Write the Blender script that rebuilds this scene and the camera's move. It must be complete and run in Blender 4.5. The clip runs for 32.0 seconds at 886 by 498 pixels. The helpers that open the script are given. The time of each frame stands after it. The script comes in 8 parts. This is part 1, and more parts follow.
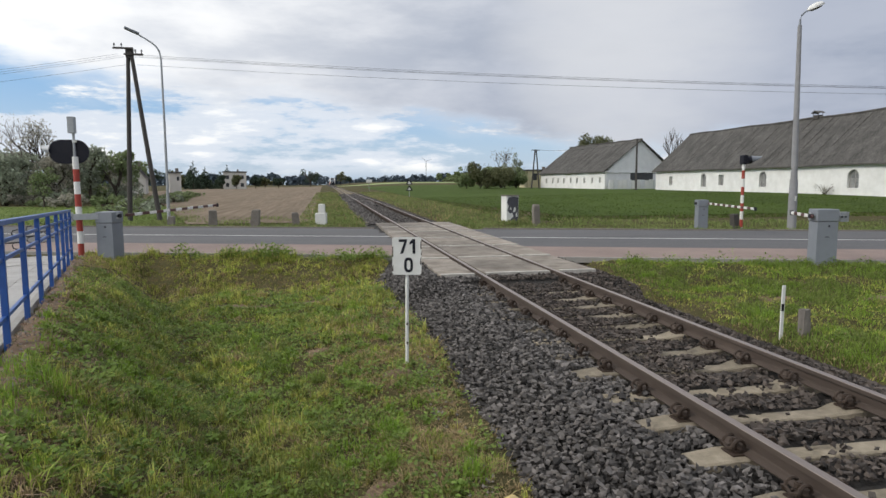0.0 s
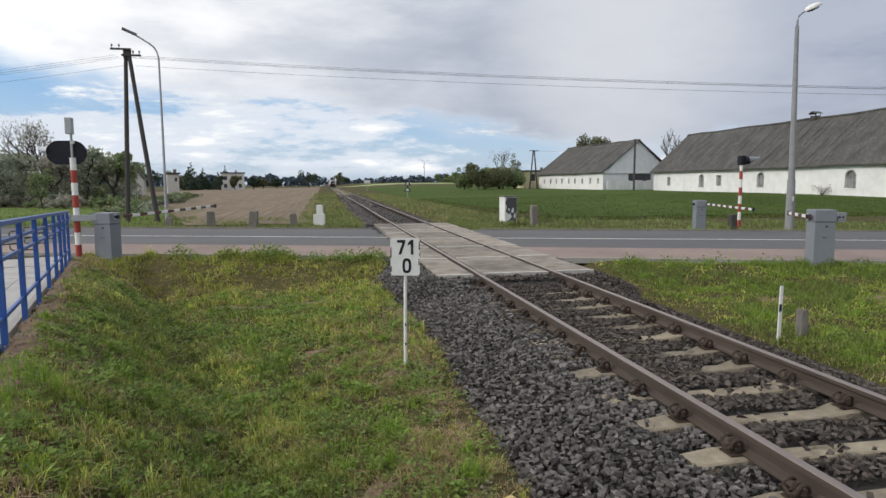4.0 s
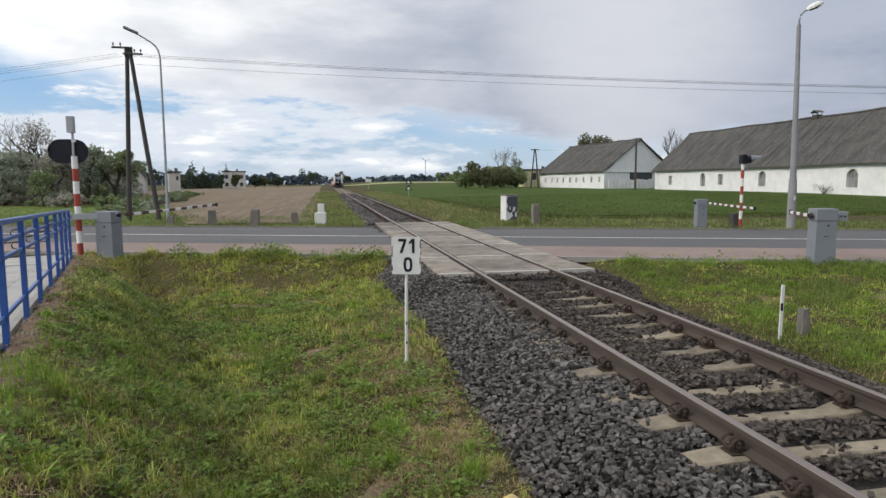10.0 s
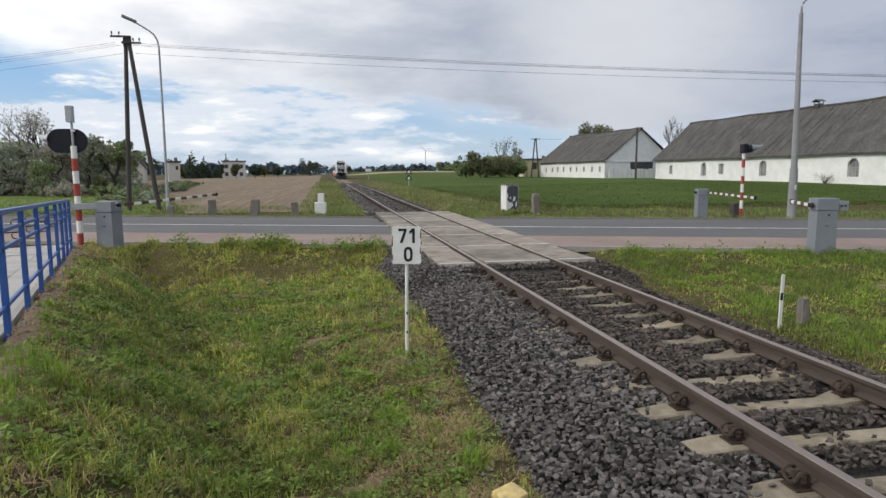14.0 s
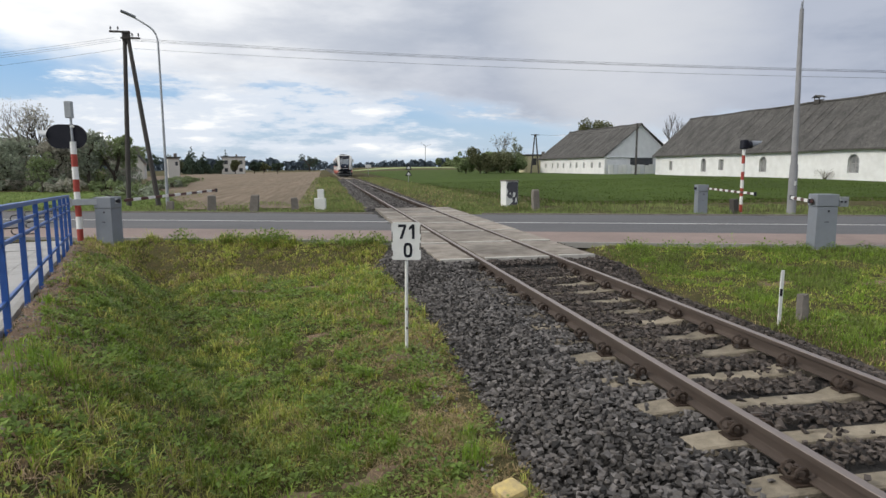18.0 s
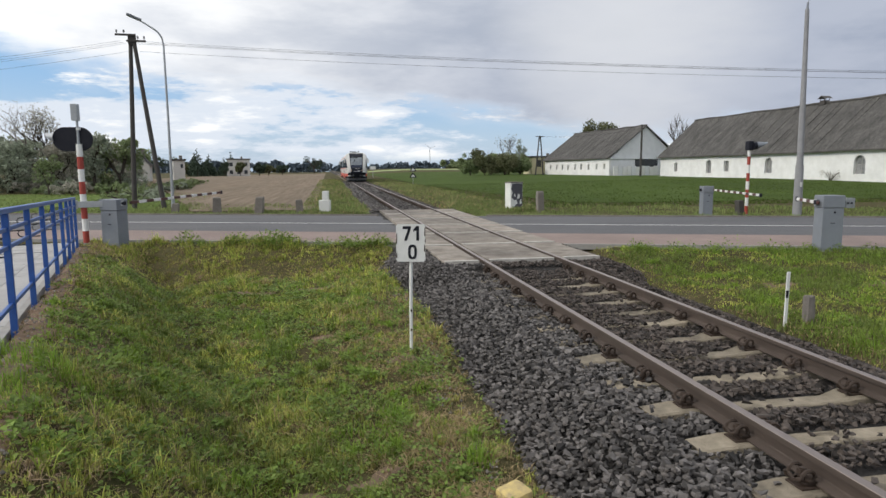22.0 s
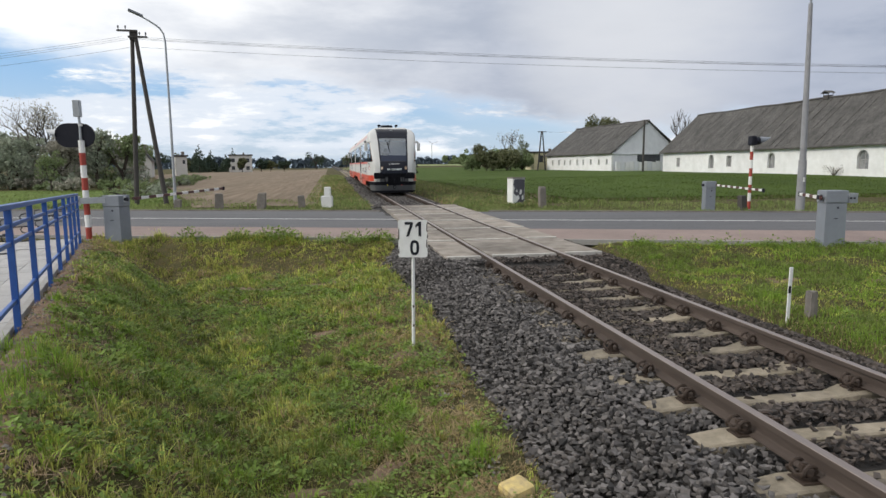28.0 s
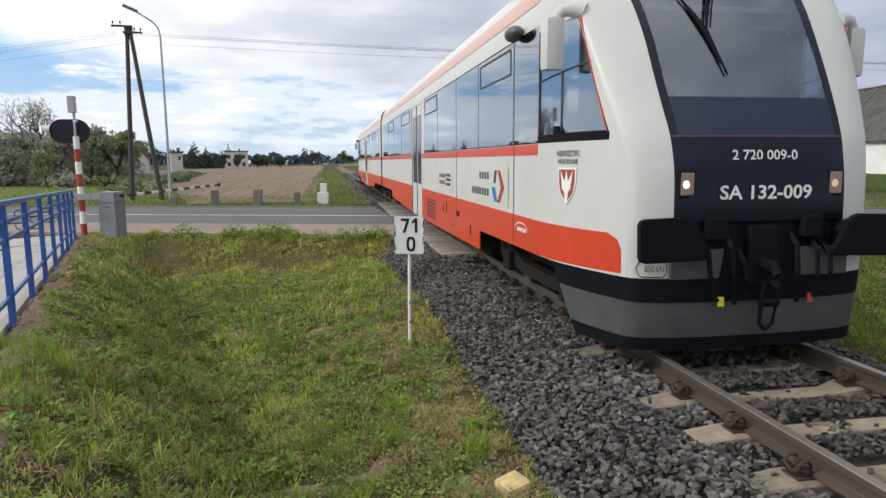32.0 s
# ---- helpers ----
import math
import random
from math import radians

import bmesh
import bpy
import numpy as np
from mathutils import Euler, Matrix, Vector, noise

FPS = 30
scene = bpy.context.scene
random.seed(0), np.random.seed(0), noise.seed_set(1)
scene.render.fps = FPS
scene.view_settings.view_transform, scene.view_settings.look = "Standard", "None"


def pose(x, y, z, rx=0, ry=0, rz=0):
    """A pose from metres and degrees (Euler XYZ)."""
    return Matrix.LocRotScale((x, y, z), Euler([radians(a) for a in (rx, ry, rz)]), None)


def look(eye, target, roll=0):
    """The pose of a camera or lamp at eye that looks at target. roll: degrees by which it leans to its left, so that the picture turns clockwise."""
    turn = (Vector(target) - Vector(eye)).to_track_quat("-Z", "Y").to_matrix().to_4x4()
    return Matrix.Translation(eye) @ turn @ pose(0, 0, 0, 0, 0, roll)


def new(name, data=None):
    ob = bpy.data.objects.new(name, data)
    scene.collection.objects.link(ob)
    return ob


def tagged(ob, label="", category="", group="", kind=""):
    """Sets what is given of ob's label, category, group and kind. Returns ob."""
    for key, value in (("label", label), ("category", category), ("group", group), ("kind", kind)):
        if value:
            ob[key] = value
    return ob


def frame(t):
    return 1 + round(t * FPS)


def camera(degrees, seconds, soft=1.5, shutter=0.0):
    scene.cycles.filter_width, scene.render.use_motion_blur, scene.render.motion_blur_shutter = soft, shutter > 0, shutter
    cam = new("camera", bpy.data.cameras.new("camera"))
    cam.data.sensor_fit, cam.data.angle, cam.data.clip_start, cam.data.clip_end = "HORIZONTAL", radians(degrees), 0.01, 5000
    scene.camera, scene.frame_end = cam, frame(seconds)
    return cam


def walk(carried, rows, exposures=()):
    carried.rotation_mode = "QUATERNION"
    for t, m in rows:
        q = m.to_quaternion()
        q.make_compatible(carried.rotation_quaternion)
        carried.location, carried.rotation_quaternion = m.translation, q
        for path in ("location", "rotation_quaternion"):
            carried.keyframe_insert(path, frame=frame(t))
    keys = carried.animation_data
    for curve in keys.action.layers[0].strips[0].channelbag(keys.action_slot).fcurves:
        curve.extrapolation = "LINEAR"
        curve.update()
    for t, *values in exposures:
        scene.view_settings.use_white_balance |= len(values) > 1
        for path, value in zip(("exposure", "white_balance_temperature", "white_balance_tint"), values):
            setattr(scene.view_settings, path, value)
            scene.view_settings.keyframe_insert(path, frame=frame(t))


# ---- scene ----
# ---- camera: held in one place, turning a little; seconds, yaw, pitch, roll ----
EYE = (-3.571, 0.0, 1.702)
cam = camera(69.98, 32.0, soft=1.5)
TURNS = [
    (0, -10.43, -5.85, 0.17), (0.5, -10.46, -5.86, 0.21), (1, -10.41, -5.99, 0.17), (1.5, -10.46, -5.73, 0.22), (2, -10.44, -5.96, 0.22), (2.5, -10.44, -6.14, 0.20),
    (3, -10.44, -6.11, 0.22), (3.5, -10.50, -5.81, 0.23), (5.5, -10.79, -5.76, 0.20), (6, -10.33, -5.89, 0.21), (6.5, -10.40, -5.73, 0.22), (7, -10.41, -5.57, 0.22),
    (7.5, -10.44, -5.64, 0.22), (8, -10.49, -5.56, 0.21), (8.5, -10.53, -5.61, 0.23), (9, -10.70, -5.39, 0.26), (9.5, -10.71, -5.73, 0.24), (10, -10.49, -5.89, 0.18),
    (10.5, -10.54, -5.68, 0.27), (11, -10.47, -6.07, 0.20), (11.5, -10.47, -6.18, 0.21), (12, -10.45, -6.19, 0.20), (12.5, -10.46, -6.49, 0.22), (13, -10.44, -6.63, 0.18),
    (13.5, -10.47, -6.82, 0.19), (14, -10.47, -6.82, 0.21), (14.5, -10.48, -6.82, 0.20), (16.5, -10.48, -7.15, 0.15), (17, -10.49, -7.13, 0.21), (17.5, -10.49, -7.12, 0.20),
    (18, -10.49, -7.19, 0.19), (18.5, -10.49, -7.13, 0.21), (19, -10.49, -7.13, 0.21), (19.5, -10.49, -7.13, 0.21), (20, -10.48, -6.97, 0.21), (20.5, -10.27, -7.38, 0.22),
    (21, -10.18, -7.29, 0.22), (21.5, -10.26, -7.03, 0.25), (22, -10.09, -7.03, 0.29), (22.5, -10.12, -6.91, 0.28), (23, -10.11, -7.06, 0.24), (23.5, -10.12, -6.89, 0.24),
    (24, -10.17, -6.97, 0.21), (24.5, -10.07, -7.01, 0.28), (25, -9.89, -7.06, 0.31), (25.5, -9.87, -6.81, 0.37), (27.5, -9.87, -7.36, 0.41), (28, -9.91, -7.42, 0.38),
    (28.5, -9.82, -7.55, 0.37), (29, -9.83, -7.74, 0.39), (29.5, -9.96, -7.83, 0.35), (30, -10.01, -7.80, 0.34), (30.5, -10.02, -7.92, 0.28), (31, -10.09, -7.82, 0.31),
    (31.5, -10.10, -7.69, 0.36), (32, -10.24, -7.74, 0.34),
]
walk(cam, [(t, pose(*EYE, 90 + p, r, y)) for t, y, p, r in TURNS], [(0, -0.08), (20, -0.06), (28, 0.0), (31, 0.04), (32, 0.13)])

# ---- world: broken cloud over a low blue band, veiled sun ----
SUN_DIR = Vector((-0.84, -0.06, 0.54)).normalized()
world = bpy.data.worlds.new("world")
scene.world = world
world.use_nodes = True
wt = world.node_tree
wt.nodes.clear()


def wn(kind, **kw):
    n = wt.nodes.new(kind)
    for k, v in kw.items():
        n.inputs[k].default_value = v
    return n


def wmath(op, a, b=None, c=None):
    n = wt.nodes.new("ShaderNodeMath")
    n.operation = op
    for i, v in enumerate((a, b, c)):
        if v is None:
            continue
        if isinstance(v, (int, float)):
            n.inputs[i].default_value = v
        else:
            wt.links.new(v, n.inputs[i])
    return n.outputs[0]


def wstep(v, lo, hi):
    n = wt.nodes.new("ShaderNodeMapRange")
    n.interpolation_type = "SMOOTHSTEP"
    n.inputs["From Min"].default_value, n.inputs["From Max"].default_value = lo, hi
    wt.links.new(v, n.inputs["Value"])
    return n.outputs["Result"]


def wmix(f, a, b):
    n = wt.nodes.new("ShaderNodeMix")
    n.data_type = "RGBA"
    for sock, v in ((n.inputs["Factor"], f), (n.inputs[6], a), (n.inputs[7], b)):
        if isinstance(v, tuple):
            sock.default_value = (*v, 1)
        elif isinstance(v, (int, float)):
            sock.default_value = v
        else:
            wt.links.new(v, sock)
    return n.outputs[2]


def wnoise(vec, scale, detail, rough=0.55):
    n = wn("ShaderNodeTexNoise", Scale=scale, Detail=detail, Roughness=rough)
    wt.links.new(vec, n.inputs["Vector"])
    return n.outputs["Fac"]


wco = wn("ShaderNodeTexCoord")
wsep = wn("ShaderNodeSeparateXYZ")
wt.links.new(wco.outputs["Generated"], wsep.inputs[0])
DX, DY, DZ = wsep.outputs
sky = wn("ShaderNodeTexSky")
sky.sky_type, sky.sun_disc = "NISHITA", False
sky.sun_elevation = math.asin(SUN_DIR.z)
sky.sun_rotation = math.atan2(SUN_DIR.x, SUN_DIR.y)
sky.air_density, sky.dust_density = 1.0, 1.4
# flattened directions stretch the cloud banks sideways near the horizon
flat = wn("ShaderNodeVectorMath")
flat.operation = "MULTIPLY"
flat.inputs[1].default_value = (1.0, 1.0, 3.2)
wt.links.new(wco.outputs["Generated"], flat.inputs[0])
lowv = wn("ShaderNodeVectorMath")
lowv.operation = "MULTIPLY"
lowv.inputs[1].default_value = (1.0, 1.0, 4.5)
wt.links.new(wco.outputs["Generated"], lowv.inputs[0])
n_big = wnoise(flat.outputs[0], 2.6, 6)
n_fine = wnoise(flat.outputs[0], 9.0, 8, 0.6)
n_low = wnoise(lowv.outputs[0], 5.2, 9, 0.62)
tilt = wmath("MULTIPLY_ADD", DX, 0.11, DZ)
deck_h = wmath("ADD", tilt, wmath("MULTIPLY_ADD", wmath("SUBTRACT", n_big, 0.5), 0.16, wmath("MULTIPLY", wmath("SUBTRACT", n_fine, 0.5), 0.05)))
deck = wstep(deck_h, 0.085, 0.135)
# a clear blue gap in the west, above the low cloud
gap = wmath("MULTIPLY", wmath("SUBTRACT", wstep(DX, -0.50, -0.10), 1.0), wmath("MULTIPLY_ADD", wstep(DZ, 0.085, 0.115), 0.31, -0.09))
low = wmath("MULTIPLY", wstep(wmath("ADD", wmath("ADD", n_low, gap), wmath("MULTIPLY_ADD", wstep(DX, 0.02, 0.26), -0.10, 0.065)), 0.44, 0.55), wstep(DZ, 0.006, 0.035))
cover = wmath("MAXIMUM", deck, wmath("MULTIPLY", low, 0.95))
sunv = wn("ShaderNodeVectorMath")
sunv.operation = "DOT_PRODUCT"
sunv.inputs[1].default_value = SUN_DIR
wt.links.new(wco.outputs["Generated"], sunv.inputs[0])
glow = wstep(sunv.outputs["Value"], -0.38, 0.52)
thick = wstep(wmath("ADD", n_big, wmath("MULTIPLY", wmath("SUBTRACT", n_fine, 0.5), 0.3)), 0.36, 0.66)
shade_col = wmix(glow, (0.33, 0.385, 0.50), (0.92, 0.95, 1.0))
lit_col = wmix(glow, (0.50, 0.545, 0.65), (1.30, 1.30, 1.28))
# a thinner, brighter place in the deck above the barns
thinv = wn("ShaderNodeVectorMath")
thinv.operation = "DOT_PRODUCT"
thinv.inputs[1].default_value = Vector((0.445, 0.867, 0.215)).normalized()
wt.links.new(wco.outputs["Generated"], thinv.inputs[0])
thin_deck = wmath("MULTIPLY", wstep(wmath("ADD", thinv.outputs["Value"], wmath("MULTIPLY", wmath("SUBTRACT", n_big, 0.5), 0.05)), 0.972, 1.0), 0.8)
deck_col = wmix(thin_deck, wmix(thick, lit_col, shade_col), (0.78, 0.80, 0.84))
low_col = wmix(wstep(n_low, 0.50, 0.66), (0.80, 0.86, 0.95), (1.25, 1.23, 1.18))
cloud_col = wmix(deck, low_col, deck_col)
bg_sky = wn("ShaderNodeBackground", Strength=0.13)
wt.links.new(wmix(0.72, sky.outputs[0], wmix(wstep(DZ, 0.0, 0.16), (4.4, 5.6, 7.1), (2.2, 4.2, 7.0))), bg_sky.inputs["Color"])
bg_cloud = wn("ShaderNodeBackground", Strength=1.0)
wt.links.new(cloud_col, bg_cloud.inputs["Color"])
wmixs = wn("ShaderNodeMixShader")
wt.links.new(cover, wmixs.inputs[0])
wt.links.new(bg_sky.outputs[0], wmixs.inputs[1])
wt.links.new(bg_cloud.outputs[0], wmixs.inputs[2])
wout = wn("ShaderNodeOutputWorld")
wt.links.new(wmixs.outputs[0], wout.inputs[0])

sun = new("sun", bpy.data.lights.new("sun", "SUN"))
sun.data.energy, sun.data.angle, sun.data.color = 1.75, radians(7), (1.0, 0.95, 0.87)
sun.matrix_world = look(SUN_DIR * 50, (0, 0, 0))
scene.view_settings.exposure = 0.0


# ---- materials ----
def material(name, c1, c2=None, scale=6.0, rough=0.7, metal=0.0, bump=0.0, bscale=40.0, big=0.0, vary=0.0, contrast=0.25, spec=0.5, stretch=None, island=0.0, emit=0.0, thin=0.0):
    """A surface of two mixed tones at two scales, with fine relief; vary: from piece to piece, island: from blade to blade."""
    m = bpy.data.materials.new(name)
    m.use_nodes = True
    nt = m.node_tree
    bs = nt.nodes["Principled BSDF"]
    bs.inputs["Roughness"].default_value, bs.inputs["Metallic"].default_value = rough, metal
    bs.inputs["Specular IOR Level"].default_value = spec
    c2 = c2 or tuple(v * 0.75 for v in c1)
    co = nt.nodes.new("ShaderNodeTexCoord")
    src = co.outputs["Object"]
    if stretch:
        mp = nt.nodes.new("ShaderNodeMapping")
        mp.inputs["Scale"].default_value = stretch
        nt.links.new(src, mp.inputs[0])
        src = mp.outputs[0]

    def noise_fac(s, d, lo, hi):
        n = nt.nodes.new("ShaderNodeTexNoise")
        n.inputs["Scale"].default_value, n.inputs["Detail"].default_value = s, d
        n.inputs["Roughness"].default_value = 0.62
        nt.links.new(src, n.inputs["Vector"])
        r = nt.nodes.new("ShaderNodeMapRange")
        r.inputs["From Min"].default_value, r.inputs["From Max"].default_value = lo, hi
        nt.links.new(n.outputs["Fac"], r.inputs["Value"])
        return r.outputs["Result"], n.outputs["Fac"]

    def mixed(f, a, b, mode="MIX"):
        n = nt.nodes.new("ShaderNodeMix")
        n.data_type, n.blend_type = "RGBA", mode
        for sock, v in ((n.inputs[0], f), (n.inputs[6], a), (n.inputs[7], b)):
            if isinstance(v, tuple):
                sock.default_value = (*v, 1)
            elif isinstance(v, (int, float)):
                sock.default_value = v
            else:
                nt.links.new(v, sock)
        return n.outputs[2]

    f1, raw = noise_fac(scale, 6, 0.5 - contrast, 0.5 + contrast)
    col = mixed(f1, c1, c2)
    if big:
        f2, _ = noise_fac(scale * 0.13, 3, 0.3, 0.7)
        g = nt.nodes.new("ShaderNodeMath")
        g.operation = "MULTIPLY_ADD"
        nt.links.new(f2, g.inputs[0])
        g.inputs[1].default_value, g.inputs[2].default_value = 2 * big, 1 - big
        col = mixed(1.0, col, g.outputs[0], "MULTIPLY")
    for amount, kind in ((vary, "obj"), (island, "isl")):
        if amount:
            if kind == "obj":
                rnd = nt.nodes.new("ShaderNodeObjectInfo").outputs["Random"]
            else:
                rnd = nt.nodes.new("ShaderNodeNewGeometry").outputs["Random Per Island"]
            g = nt.nodes.new("ShaderNodeMath")
            g.operation = "MULTIPLY_ADD"
            nt.links.new(rnd, g.inputs[0])
            g.inputs[1].default_value, g.inputs[2].default_value = 2 * amount, 1 - amount
            col = mixed(1.0, col, g.outputs[0], "MULTIPLY")
    nt.links.new(col, bs.inputs["Base Color"])
    if bump:
        _, rb = noise_fac(bscale, 5, 0, 1)
        b = nt.nodes.new("ShaderNodeBump")
        b.inputs["Strength"].default_value, b.inputs["Distance"].default_value = 1.0, bump
        nt.links.new(rb, b.inputs["Height"])
        nt.links.new(b.outputs[0], bs.inputs["Normal"])
    if thin:
        tl = nt.nodes.new("ShaderNodeBsdfTranslucent")
        nt.links.new(col, tl.inputs["Color"])
        ms = nt.nodes.new("ShaderNodeMixShader")
        ms.inputs[0].default_value = thin
        nt.links.new(bs.outputs[0], ms.inputs[1])
        nt.links.new(tl.outputs[0], ms.inputs[2])
        nt.links.new(ms.outputs[0], nt.nodes["Material Output"].inputs[0])
    if emit:
        bs.inputs["Emission Color"].default_value = (*c1, 1)
        bs.inputs["Emission Strength"].default_value = emit
    return m


def glass(name, tint, clear, base, rough=0.02):
    """Tinted window glass: a gloss that grows with the angle, over a see-through tint."""
    m = bpy.data.materials.new(name)
    m.use_nodes = True
    nt = m.node_tree
    nt.nodes.clear()
    out = nt.nodes.new("ShaderNodeOutputMaterial")
    tr = nt.nodes.new("ShaderNodeBsdfTransparent")
    tr.inputs[0].default_value = (*[v * clear for v in tint], 1)
    gl = nt.nodes.new("ShaderNodeBsdfGlossy")
    gl.inputs["Color"].default_value, gl.inputs["Roughness"].default_value = (0.86, 0.93, 1, 1), rough
    lw = nt.nodes.new("ShaderNodeLayerWeight")
    pw = nt.nodes.new("ShaderNodeMath")
    pw.operation = "POWER"
    nt.links.new(lw.outputs["Facing"], pw.inputs[0])
    pw.inputs[1].default_value = 4.0
    fr = nt.nodes.new("ShaderNodeMath")
    fr.operation = "MULTIPLY_ADD"
    nt.links.new(pw.outputs[0], fr.inputs[0])
    fr.inputs[1].default_value, fr.inputs[2].default_value = 0.92 - base, base
    mx = nt.nodes.new("ShaderNodeMixShader")
    nt.links.new(fr.outputs[0], mx.inputs[0])
    nt.links.new(tr.outputs[0], mx.inputs[1])
    nt.links.new(gl.outputs[0], mx.inputs[2])
    nt.links.new(mx.outputs[0], out.inputs[0])
    return m


